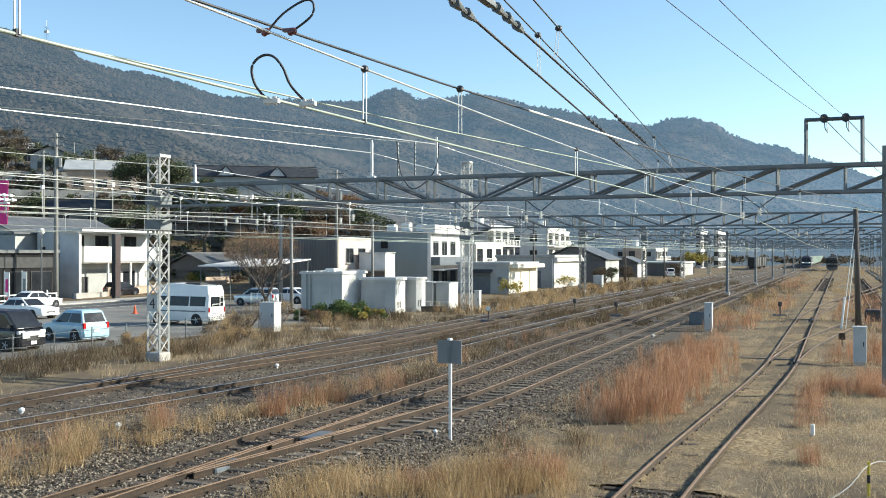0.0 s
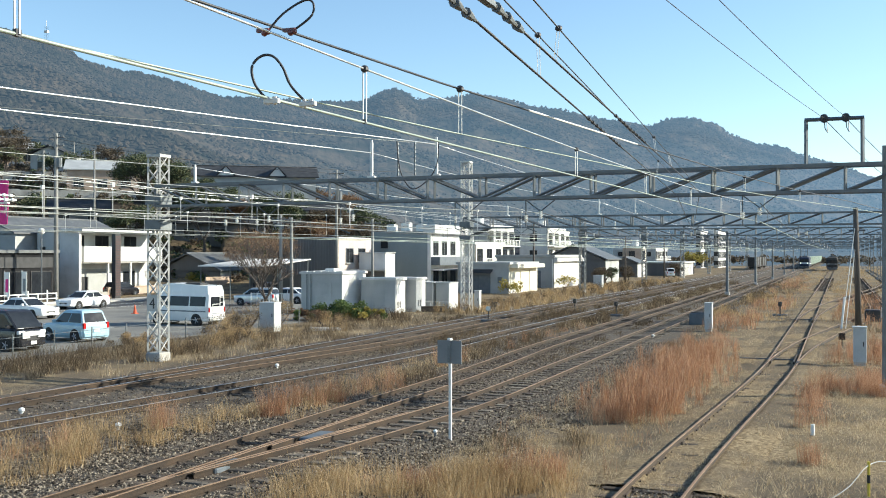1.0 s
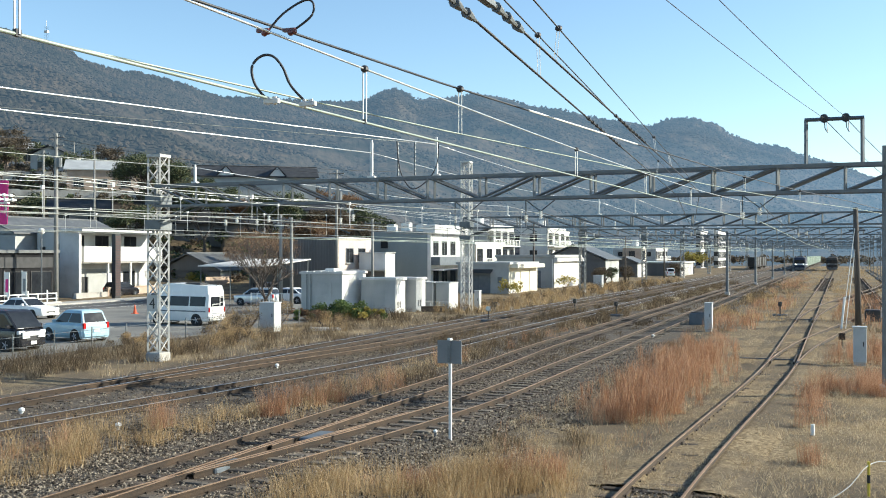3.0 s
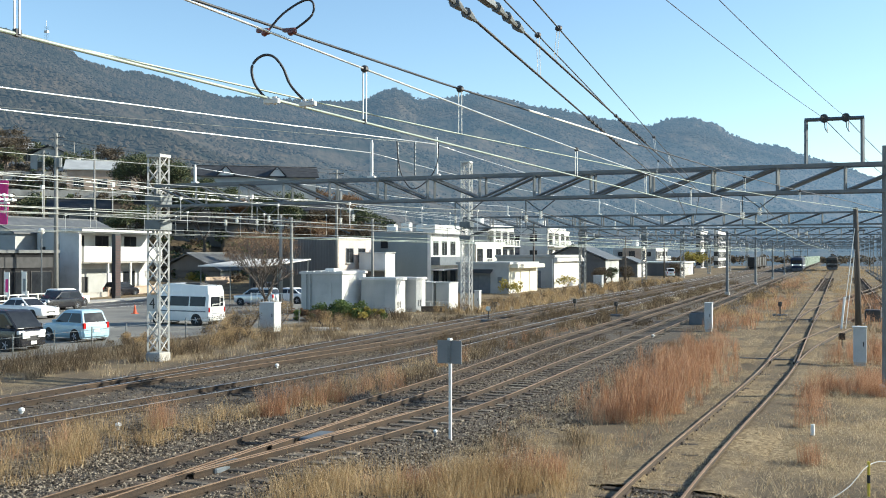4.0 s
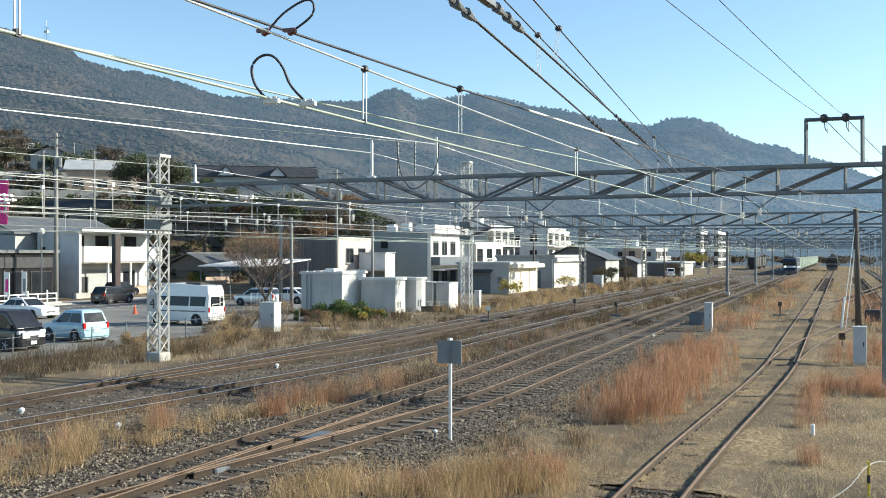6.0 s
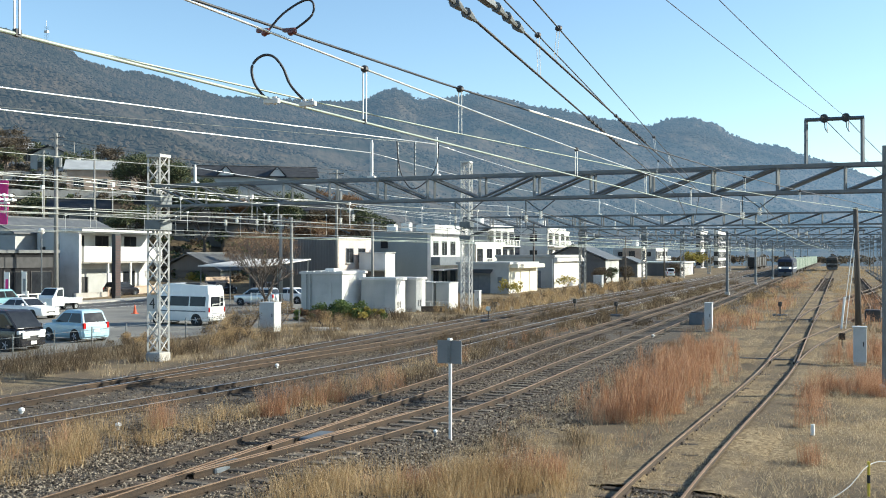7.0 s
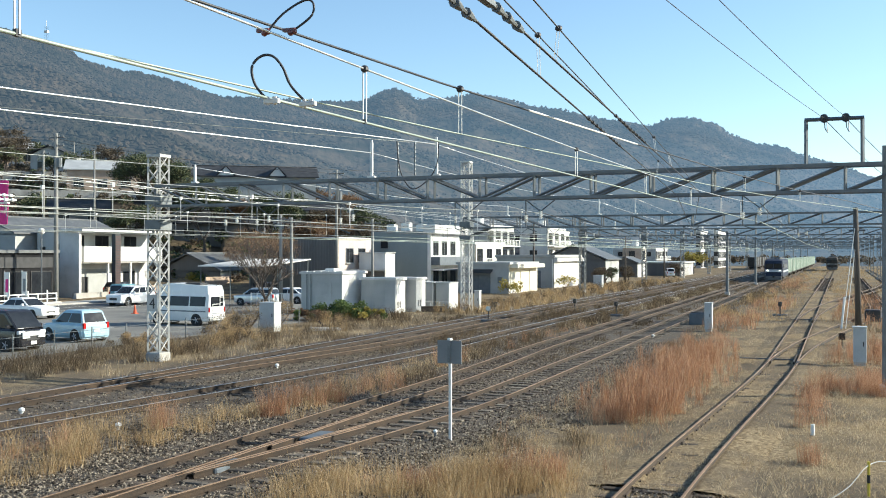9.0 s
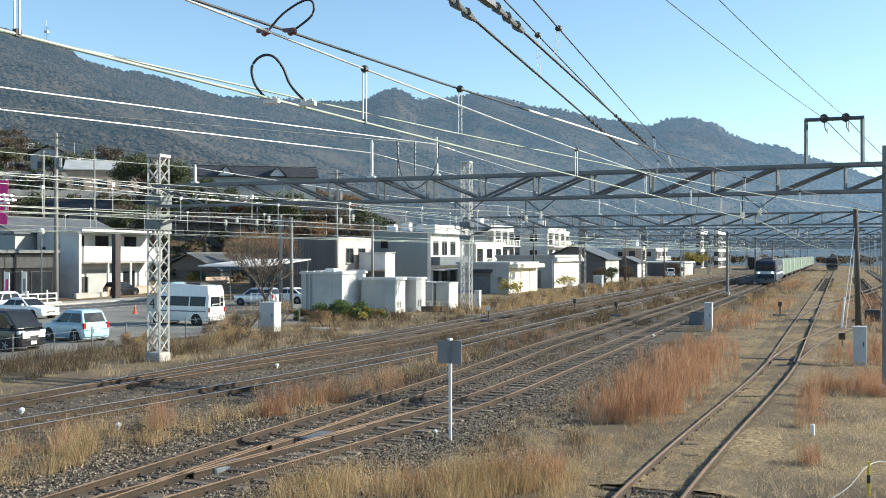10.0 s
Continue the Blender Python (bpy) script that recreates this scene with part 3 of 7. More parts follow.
def insulator(m, a, b, r=0.06, k=0, sheds=4):
    a, b = Vector(a), Vector(b)
    m.tube([a, b], r * 0.45, 6, k)
    for i in range(sheds):
        p = a.lerp(b, (i + 0.5) / sheds)
        d = (b - a).normalized() * (b - a).length / sheds * 0.25
        m.tube([p - d, p + d], r, 8, k, r * 0.7)


def gantry(y, x0, x1, low, high, tracks, masts, label, steel=STEEL, posts=()):
    g = thing("catenary_gantry", x0, y, label=label, category="gantry", group="gantries over the tracks")
    L = x1 - x0
    wide = 0.35
    for sy in (-wide, wide):
        part("top_chord", Mesh().box(0, L, sy - 0.05, sy + 0.05, high - 0.11, high), steel, g)
        part("bottom_chord", Mesh().box(0, L, sy - 0.05, sy + 0.05, low, low + 0.10), steel, g)
    n = int(L / 2.05)
    st = L / n
    for i in range(n + 1):
        web = Mesh()
        for sy in (-wide, wide):
            web.bar((i * st, sy, low + 0.05), (i * st, sy, high - 0.05), 0.075)
        web.bar((i * st, -wide, low + 0.05), (i * st, wide, low + 0.05), 0.06)
        web.bar((i * st, -wide, high - 0.06), (i * st, wide, high - 0.06), 0.06)
        part("upright", web, steel, g)
        if i < n:
            d = Mesh()
            down = i < n / 2
            for sy in (-wide, wide):
                za, zb = (high - 0.08, low + 0.08) if down else (low + 0.08, high - 0.08)
                d.bar((i * st + 0.05, sy, za), ((i + 1) * st - 0.05, sy, zb), 0.07)
            d.bar((i * st, -wide, low + 0.05), ((i + 1) * st, wide, low + 0.05), 0.045)
            part("diagonal", d, steel, g)
    for kind, x, half, top in masts:
        m = Mesh()
        if kind == "lattice":
            lattice_mast(m, x - x0, 0, half, top, int(top / 0.62), base=0.35)
            m.box(x - x0 - half - 0.06, x - x0 + half + 0.06, -half - 0.06, half + 0.06, top - 0.12, top)
            part("lattice_mast", m, MAST_PAINT if y < 80 else steel, g, "white lattice steel mast")
            for zz in (low - 0.95, low + 0.12):
                part("gusset_plate", Mesh().box(x - x0 - half - 0.10, x - x0 + half + 0.10, -half - 0.08, half + 0.08, zz, zz + 0.42), steel, g)
            k = Mesh()
            for sy in (-wide, wide):
                k.bar((x - x0 + half, sy, low - 0.6), (x - x0 + 2.0, sy, low + 0.05), 0.09)
            part("knee_brace", k, steel, g)
        else:
            m.tube([(x - x0, 0, 0), (x - x0, 0, top)], half, 10, 0, half * 0.8)
            part("tubular_mast", m, steel, g)
        part("footing", Mesh().box(x - x0 - half - 0.07, x - x0 + half + 0.07, -half - 0.07, half + 0.07, -0.2, 0.36, cut=0.04), CONCRETE, g)
    for x in tracks:
        h = Mesh()
        for s in (-1, 1):
            h.tube([(x - x0 + s * 0.55, 0, low), (x - x0, 0, low - 0.42)], 0.022, 6)
        h.tube([(x - x0 - 0.55, 0, low), (x - x0 - 0.55, 0, low - 1.0), (x - x0 - 0.15, 0, low - 1.15)], 0.025, 6)
        part("hanger", h, STEEL_DARK, g)
        for xi, za, zb in ((x - x0, low - 0.42, low - 0.68), (x - x0 - 0.55, low - 0.55, low - 0.8)):
            ins = Mesh()
            insulator(ins, (xi, 0, za), (xi, 0, zb), 0.085)
            part("insulator", ins, PORCELAIN, g, "white porcelain insulator")
    for x, top in posts:
        p = Mesh().box(x - x0 - 0.03, x - x0 + 0.03, -0.03, 0.03, high, top).box(x - x0 - 0.14, x - x0 + 0.14, -0.1, 0.1, high - 0.005, high + 0.09)
        p.box(x - x0 - 0.045, x - x0 + 0.045, -0.045, 0.045, high + 0.09, top - 0.1)
        part("feeder_post", p, WHITE_STEEL, g, "white painted feeder post")
    return g


TRACKS = (-22.9, -20.3, -17.2, -13.2, -10.05, -2.2)
G1 = gantry(34.6, -26.7, 2.2, 6.46, 7.42, (-22.9, -21.4, -17.6, -12.8, -10.05, -2.5), [("lattice", -26.8, 0.30, 8.7), ("tube", 1.3, 0.10, 7.95)],
            "long grey steel truss gantry on a white lattice mast", posts=((-24.95, 8.21), (-16.8, 8.9), (-14.1, 8.9)))
frame_posts = Mesh().bar((25.65, 0, 7.42), (25.65, 0, 8.88), 0.09).bar((27.35, 0, 7.42), (27.35, 0, 8.88), 0.09).bar((25.6, 0, 8.88), (27.4, 0, 8.88), 0.09)
part("feeder_frame", frame_posts, STEEL_DARK, G1, "dark goalpost frame for feeder wires")
for x in (26.2, 26.85):
    fi = Mesh()
    insulator(fi, (x, -0.28, 8.90), (x, 0.28, 8.90), 0.13, sheds=3)
    fi.tube([(x, -0.3, 8.88), (x + 0.03, -0.2, 8.55), (x + 0.1, 0.0, 8.45), (x + 0.08, 0.25, 8.85)], 0.015, 5)
    part("feeder_insulator", fi, WIRE, G1, "dark disc insulator")
number = bpy.data.curves.new("mast_number", "FONT")
number.body, number.size, number.extrude, number.align_x = "4", 0.62, 0.004, "CENTER"
number.materials.append(FRAME_DARK)
part("number_plate", Mesh().box(-0.38, 0.18, -0.40, -0.38, 2.1, 2.8), MAST_PAINT, G1, "white plate with a mast number")
n4 = new("mast_number", number)
n4.parent, n4.matrix_basis = G1, pose(-0.1, -0.406, 2.22, 90, 0, 0)
gantry(73.5, -27.5, 3.2, 6.5, 7.42, TRACKS, [("lattice", -27.4, 0.34, 11.8), ("lattice", 3.0, 0.3, 8.4)], "grey steel truss gantry with a tall lattice mast", posts=((-24, 8.3), (-16.8, 8.9), (-14.1, 8.9), (-5, 8.4)))
gantry(-8, -29, 3.5, 6.5, 7.42, (-22.9, -22.6, -20.4, -12.65, -12.4, -2.7), [("lattice", -28.8, 0.3, 8.6), ("lattice", 3.2, 0.3, 8.4)], "grey steel truss gantry behind the viewpoint")
for yy in (113, 152, 191, 232, 276, 330, 395):
    gantry(yy, -28, 6.5, 6.5, 7.35, TRACKS, [("lattice", -27.8, 0.32, 8.6), ("lattice", 6.2, 0.3, 8.4), ("tube", -11.6, 0.17, 7.0)], "grey steel truss gantry farther along the line", posts=((-24, 8.3), (-6, 8.4)))

# ---- overhead wires ----


def sag(a, b, drop, n=12):
    a, b = Vector(a), Vector(b)
    return [a.lerp(b, i / n) - Vector((0, 0, drop * 4 * (i / n) * (1 - i / n))) for i in range(n + 1)]


def wire_run(name, a, b, drop, r, mat, label, category="overhead wire", n=12):
    return single(name, Mesh().tube(sag(a, b, drop, n), r, 5), mat, label, category, "wires over the tracks", smooth=True)


def catenary(ya, yb, xa, xb, za=6.0, zb=6.0, drop=0.35, contact=5.2, contact_b=None, r=0.011, mats=(WIRE, WIRE_GREEN, STEEL), gap=5.0, label="messenger and contact wire with droppers over a track"):
    """One span: a sagging messenger, the level contact wire, and the droppers between them."""
    contact_b = contact if contact_b is None else contact_b
    t = thing("catenary_span", xa, ya, label=label, category="overhead wire", group="wires over the tracks")
    L = yb - ya
    mess = sag((0, 0, za), (xb - xa, L, zb), drop)
    part("messenger_wire", Mesh().tube(mess, r, 5), mats[0], t, smooth=True)
    part("contact_wire", Mesh().tube([(0, 0, contact), (xb - xa, L, contact_b)], r, 5), mats[1], t, smooth=True)
    k = max(2, int(abs(L) / gap))
    for i in range(k):
        u = (i + 0.5) / k
        top = za + (zb - za) * u - drop * 4 * u * (1 - u)
        low = contact + (contact_b - contact) * u
        x, y = (xb - xa) * u, L * u
        part("dropper", Mesh().tube([(x, y, low), (x, y, top)], 0.007, 4).box(x - 0.02, x + 0.02, y - 0.03, y + 0.03, top - 0.03, top + 0.03), mats[2], t)
    return t


SPANS = [34.6, 73.5, 113, 152, 191, 232, 276]
for ya, yb in zip(SPANS, SPANS[1:]):
    for x, xn in zip(TRACKS, (-21.4, -20.3, -17.6, -12.8, -10.05, -2.5)):
        x0 = {-22.9: -22.9, -20.3: -21.4, -17.2: -17.6, -13.2: -12.8, -10.05: -10.05, -2.2: -2.5}[x] if ya < 40 else x
        first = 5.58 if x == -2.2 and ya < 40 else 5.2
        catenary(ya, yb, x0, x, za=6.2 if first > 5.3 else 6.0, r=0.012 if ya < 70 else 0.018, gap=6 if ya < 100 else 13, contact=first, contact_b=5.2)
for x0, x1 in ((-22.9, -22.9), (-22.6, -21.4), (-20.4, -17.6), (-12.65, -12.8), (-12.4, -10.05)):
    catenary(-8, 34.6, x0, x1, r=0.0095, mats=(WIRE_PALE, WIRE_PALE, WHITE_STEEL), gap=3.6)

# the siding's own wires pass close over the camera's side
siding = thing("catenary_span", -2.65, 0, label="pale messenger and green-white contact wire over the siding", category="overhead wire", group="wires over the tracks")


def mess_z(y):
    return 5.61 + 0.6 * max(0, (y - 5) / 29.6) ** 2


def cont_z(y):
    return 5.235 + 0.010 * y


part("messenger_wire", Mesh().tube([(0.003 * max(0, y - 10), y, mess_z(y)) for y in [-6 + 1.5 * i for i in range(28)]], 0.0065, 6), WIRE_BRIGHT, siding, smooth=True)
part("contact_wire", Mesh().tube([(0.003 * max(0, y - 10), y, cont_z(y)) for y in [-6 + 1.5 * i for i in range(28)]], 0.0075, 6), WIRE_GREEN, siding, smooth=True)
for y, top in ((2.65, 6.6), (5.36, None), (10.5, None), (14.6, None), (19.3, None), (24.5, None), (29.5, None)):
    z1 = top or mess_z(y)
    z1 = min(z1, 5.62 if y < 4 else z1)
    d = Mesh().tube([(-0.011, y, cont_z(y)), (-0.011, y, z1)], 0.0045, 5).tube([(0.011, y, cont_z(y)), (0.011, y, z1)], 0.0045, 5)
    hang = part("dropper", d, WHITE_STEEL, siding)
    part("clamp", Mesh().ball((0, y, z1), 0.026, squash=0.9), WIRE, hang)
    part("contact_clip", Mesh().box(-0.009, 0.009, y - 0.012, y + 0.012, cont_z(y) - 0.008, cont_z(y) + 0.018), WIRE, hang)

# the turnout's wires lead off to the mast on the other side
turn_line = [(-3.62, 0.6), (-3.3, 4.6), (-3.03, 7.6), (-2.25, 14.0), (-1.67, 18.4), (-0.93, 22.9), (0.31, 29.0), (1.2, 34.4)]
branch = thing("catenary_span", 0, 0, label="dark messenger and contact wire leading to the far mast", category="overhead wire", group="wires over the tracks")
part("messenger_wire", Mesh().tube([(x, y, 5.90) for x, y in turn_line], 0.0085, 6), WIRE, branch, smooth=True)
part("contact_wire", Mesh().tube([(x, y, 5.44 + 0.010 * y) for x, y in turn_line], 0.0060, 6), WIRE_GREEN, branch, smooth=True)
for x, y in ((-2.996, 7.88), (-1.62, 18.8), (-0.84, 23.3)):
    d = part("dropper", Mesh().tube([(x - 0.014, y, 5.44 + 0.01 * y), (x - 0.014, y, 5.9)], 0.0045, 5).tube([(x + 0.014, y, 5.44 + 0.01 * y), (x + 0.014, y, 5.9)], 0.0045, 5), WHITE_STEEL, branch)
    part("clamp", Mesh().ball((x, y, 5.9), 0.035, squash=0.9), WIRE, d)
strain = Mesh()
strain.tube([(-2.82, 9.3, 5.9), (-2.41, 12.7, 5.9)], 0.0105, 8)
part("strain_insulator", strain, WHITE_STEEL, branch)


def bow(points, r, n=8):
    """A springy cable through a few points, rounded off."""
    p = [Vector(q) for q in points]
    out = []
    for i in range(len(p) - 1):
        a, b, c, d = p[max(i - 1, 0)], p[i], p[i + 1], p[min(i + 2, len(p) - 1)]
        for j in range(n):
            t = j / n
            out.append(0.5 * ((2 * b) + (c - a) * t + (2 * a - 5 * b + 4 * c - d) * t * t + (3 * b - a - 3 * c + d) * t ** 3))
    out.append(p[-1])
    return Mesh().tube(out, r, 6)


j1 = thing("jumper_cable", -2.74, 4.4, 5.65, label="black jumper loop clamped between two messenger wires", category="cable", group="jumper loops on the wires")
part("loop", bow([(0, 0, -0.02), (0.08, 0.03, 0.08), (0.18, 0.07, 0.15), (0.225, 0.09, 0.14), (0.22, 0.08, 0.07), (0.12, 0.05, -0.01)], 0.006), WIRE, j1, smooth=True)
for x, y, z in ((0, 0, -0.015), (0.125, 0.05, -0.012)):
    part("clamp", Mesh().ball((x - 0.008, y, z), 0.018).ball((x + 0.012, y, z + 0.006), 0.017).box(x - 0.05, x + 0.02, y - 0.012, y + 0.012, z + 0.005, z + 0.022), PORCELAIN_BROWN, j1, "dark red-brown clamp")
j2 = thing("jumper_cable", -2.66, 4.27, 5.28, label="black jumper loop clamped between two contact wires", category="cable", group="jumper loops on the wires")
part("loop", bow([(0.02, 0, -0.02), (-0.045, -0.02, 0.06), (-0.06, -0.03, 0.15), (-0.02, -0.01, 0.205), (0.035, 0.01, 0.205), (0.08, 0.03, 0.15), (0.115, 0.05, 0.06), (0.18, 0.07, -0.015)], 0.007), WIRE, j2, smooth=True)
for x, y, z in ((0.035, 0.0, -0.018), (0.20, 0.07, -0.03)):
    part("clamp", Mesh().box(x - 0.045, x + 0.045, y - 0.012, y + 0.012, z - 0.014, z + 0.01, cut=0.004).tube([(x - 0.02, y, z - 0.02), (x - 0.02, y, z + 0.02)], 0.009).tube([(x + 0.02, y, z - 0.02), (x + 0.02, y, z + 0.02)], 0.009), WHITE_STEEL, j2, "pale bolted clamp")

# two pairs of wires that climb over the siding to the gantry
for n, (a, b, za, zb, ma, mb) in enumerate((((-2.19, 6.02), (-5.2, 34.6), 6.01, 6.50, 6.36, 6.92), ((-2.02, 6.28), (-4.45, 34.6), 6.04, 6.6, 6.30, 6.88))):
    t = thing("catenary_span", a[0], a[1], label="pair of dark anchor wires climbing to the gantry", category="overhead wire", group="wires over the tracks")
    L, dx = b[1] - a[1], b[0] - a[0]
    part("contact_wire", Mesh().tube([(-dx * 0.25, -L * 0.25, za - (zb - za) * 0.25), (dx, L, zb)], 0.010, 6), WIRE, t, smooth=True)
    mx = -0.02 + 0.06 * n
    me_end = dx + 0.09 - 0.24 * n
    part("messenger_wire", Mesh().tube([(mx - (me_end - mx) * 0.25, -L * 0.25, ma - (mb - ma) * 0.25), (me_end, L, mb)], 0.0065, 6), WIRE, t, smooth=True)
    ins = Mesh()
    u = -0.03 + 0.012 * n
    insulator(ins, (dx * u, L * u, za + (zb - za) * u), (dx * (u + 0.03), L * (u + 0.03), za + (zb - za) * (u + 0.03)), 0.034, sheds=3)
    ins.box(dx * u - 0.03, dx * u + 0.02, L * u - 0.25, L * u, za - 0.03, za + 0.012, cut=0.008)
    part("strain_insulator", ins, STEEL, t, "grey bolted strain insulator")
    rod = Mesh()
    insulator(rod, (dx * 0.19, L * 0.19, za + (zb - za) * 0.19), (dx * 0.33, L * 0.33, za + (zb - za) * 0.33), 0.022, sheds=10)
    part("rod_insulator", rod, WIRE, t)
    for u in ((0.081, 0.62), (0.055, 0.39, 0.52))[n]:
        x, y = mx + (me_end - mx) * u, L * u
        xc = dx * u
        z0, z1 = za + (zb - za) * u, ma + (mb - ma) * u
        d = part("dropper", Mesh().tube([(xc - 0.012, y, z0), (x - 0.012, y, z1)], 0.003, 4).tube([(xc + 0.012, y, z0), (x + 0.012, y, z1)], 0.003, 4), WHITE_STEEL, t)
        part("clamp", Mesh().ball((x, y, z1), 0.032, squash=0.8), WIRE, d)
    wire_run("overhead_wire", (b[0], b[1], zb), (-9.9, 73.5, 6.2 + 0.3 * n), 0.1, 0.012, WIRE, "dark wire running on from the gantry")

# feeders on top of the gantry posts
for a, b, drop, r, mat in (((-4.52, 1.0, 8.85), (-0.5, 34.5, 8.9), 0.2, 0.008, WIRE), ((-3.53, 2.0, 8.85), (0.15, 34.5, 8.9), 0.2, 0.008, WIRE),
                           ((-22.2, 0, 8.1), (-14.1, 34.6, 8.62), 0.0, 0.022, WIRE_BRIGHT), ((-24.4, 0, 8.0), (-16.8, 34.6, 8.40), 0.0, 0.022, WIRE_BRIGHT),
                           ((-34.5, 8, 9.2), (-15.2, 34.6, 8.75), 0.0, 0.010, WIRE_PALE), ((-30, 4, 7.9), (-24.95, 34.6, 8.1), 0.1, 0.014, WIRE_PALE),
                           ((-27.5, -2, 7.1), (-23.6, 34.6, 7.2), 0.1, 0.014, WIRE_PALE), ((-29, 2, 6.2), (-25.8, 34.6, 6.7), 0.1, 0.014, WIRE_PALE)):
    wire_run("feeder_cable", a, b, drop, r, mat, "feeder cable carried above the tracks")
for x0, z0, x1, z1, mat in ((-0.5, 8.9, 4.6, 8.3, WIRE), (0.15, 8.9, 5.8, 8.3, WIRE), (-14.1, 8.62, -14.1, 8.6, WIRE_BRIGHT), (-16.8, 8.4, -16.8, 8.4, WIRE_BRIGHT), (-24.95, 8.1, -24, 8.2, WIRE_BRIGHT), (-26.7, 8.6, -27.4, 11.0, WIRE)):
    wire_run("feeder_cable", (x0, 34.6, z0), (x1, 73.5, z1), 0.25, 0.014, mat, "feeder cable carried above the tracks")
    wire_run("feeder_cable", (x1, 73.5, z1), (x1, 152, z1 - 0.4), 0.5, 0.016, mat, "feeder cable carried above the tracks")
# dark loop of cable under the gantry's top
single("jumper_cable", bow([(-15.6, 34.3, 8.8), (-15.55, 34.3, 8.2), (-15.4, 34.3, 7.5), (-14.95, 34.3, 6.95), (-14.3, 34.3, 7.3), (-13.95, 34.3, 7.9), (-13.9, 34.3, 8.75)], 0.022), WIRE, "black cable loop slung through the gantry", "cable")
for x in (-15.6, -14.9):
    p = Mesh()
    insulator(p, (x, 34.4, 7.45), (x, 34.4, 8.75), 0.05, sheds=8)
    single("post_insulator", p, STEEL, "grey ribbed post insulator on the gantry", "insulator", "post insulators on the gantry")

# registration arms and strut insulators over the outer tracks, seen against the houses
for x, y, z in ((-24.5, 24.0, 6.35), (-22.9, 22.5, 6.1)):
    w = thing("strut_insulator", x, y, z, label="white section insulator hung in the wires", category="insulator", group="section insulators")
    m = Mesh()
    insulator(m, (-0.1, -0.3, 0.02), (0.1, 0.3, 0), 0.06, sheds=3)
    part("body", m, PORCELAIN, w)
    part("rod", Mesh().tube([(0, 0, 0), (0.02, 0, -0.5)], 0.015), STEEL, w)

# ---- lineside equipment ----
sign = thing("track_sign", -8.77, 22.4, label="white post with a grey plate seen from behind", category="sign")
part("post", Mesh().box(-0.035, 0.035, -0.03, 0.03, -0.1, 2.42, cut=0.008), WHITE_STEEL, sign, "white square post")
part("plate", Mesh().box(-0.31, 0.31, -0.06, -0.042, 1.86, 2.42, cut=0.0), material("grey_sign_back", [(0.17, 0.18, 0.19), (0.22, 0.23, 0.235)], 3, 30, 0.6, bump=0.05), sign, "grey sheet-metal plate")
part("clip", Mesh().box(-0.04, 0.04, -0.085, -0.062, 1.9, 2.45), STEEL, sign)
part("cap", Mesh().box(-0.045, 0.045, -0.09, 0.045, 2.42, 2.47, cut=0.01), WHITE_STEEL, sign)


CAB_WHITE = material("weathered_white_cabinet", [(0.38, 0.40, 0.41), (0.50, 0.52, 0.53)], 2, 20, 0.6, bump=0.1)


def cabinet(x, y, w, d, h, label, mat, rz=0, feet=0.15):
    c = thing("equipment_cabinet", x, y, 0, rz, label, "cabinet", "lineside cabinets")
    part("plinth", Mesh().box(-w / 2 + 0.03, w / 2 - 0.03, -d / 2 + 0.03, d / 2 - 0.03, -0.1, feet), CONCRETE, c)
    part("body", Mesh().box(-w / 2, w / 2, -d / 2, d / 2, feet, h - 0.04, cut=0.012), mat, c)
    part("lid", Mesh().box(-w / 2 - 0.03, w / 2 + 0.03, -d / 2 - 0.03, d / 2 + 0.03, h - 0.05, h, cut=0.015), mat, c)
    door = part("door", Mesh().box(-w / 2 + 0.05, w / 2 - 0.05, -d / 2 - 0.014, -d / 2 - 0.002, feet + 0.06, h - 0.1), mat, c)
    part("handle", Mesh().box(w / 2 - 0.14, w / 2 - 0.10, -d / 2 - 0.04, -d / 2 - 0.014, h * 0.5, h * 0.62), FRAME_DARK, door)
    return c


cabinet(-30.75, 49.9, 0.98, 0.8, 1.72, "pale grey steel cabinet on two blocks", CAB_WHITE, feet=0.24)
cabinet(-7.15, 59.5, 0.42, 0.5, 1.68, "tall narrow grey-white cabinet beside the main track", CAB_WHITE)
cabinet(0.7, 43.6, 0.50, 0.45, 1.58, "grey steel cabinet among red grass", CAB_WHITE)
cabinet(-26.85, 74.6, 0.42, 0.5, 1.62, "tall narrow grey-white cabinet at the yard's edge", CAB_WHITE)
cabinet(-28.9, 126, 1.1, 1.0, 1.8, "grey cabinet near the white shed", CAB_WHITE)
# concrete blocks under the large cabinet, and a slab
single("concrete_slab", Mesh().box(-0.9, 0.9, -0.35, 0.35, -0.05, 0.16, cut=0.03), CONCRETE, "broken concrete slab lying in weeds", "slab", at=pose(-28.3, 52.0, 0, 0, 2, 35))
single("concrete_slab", Mesh().box(-1.2, 1.2, -0.18, 0.18, -0.05, 0.2, cut=0.03), CONCRETE, "pale concrete trough lid beside the track", "slab", at=pose(-28.1, 118, 0, 0, 0, 80))


def marker(x, y, h, r, mat, label, cap=None):
    m = thing("marker_post", x, y, 0, label=label, category="post", group="small marker posts")
    part("stake", Mesh().tube([(0, 0, -0.1), (0, 0, h)], r, 8), mat, m)
    if cap:
        part("cap", Mesh().ball((0, 0, h), r * 1.8, squash=0.8), cap, m)
    return m


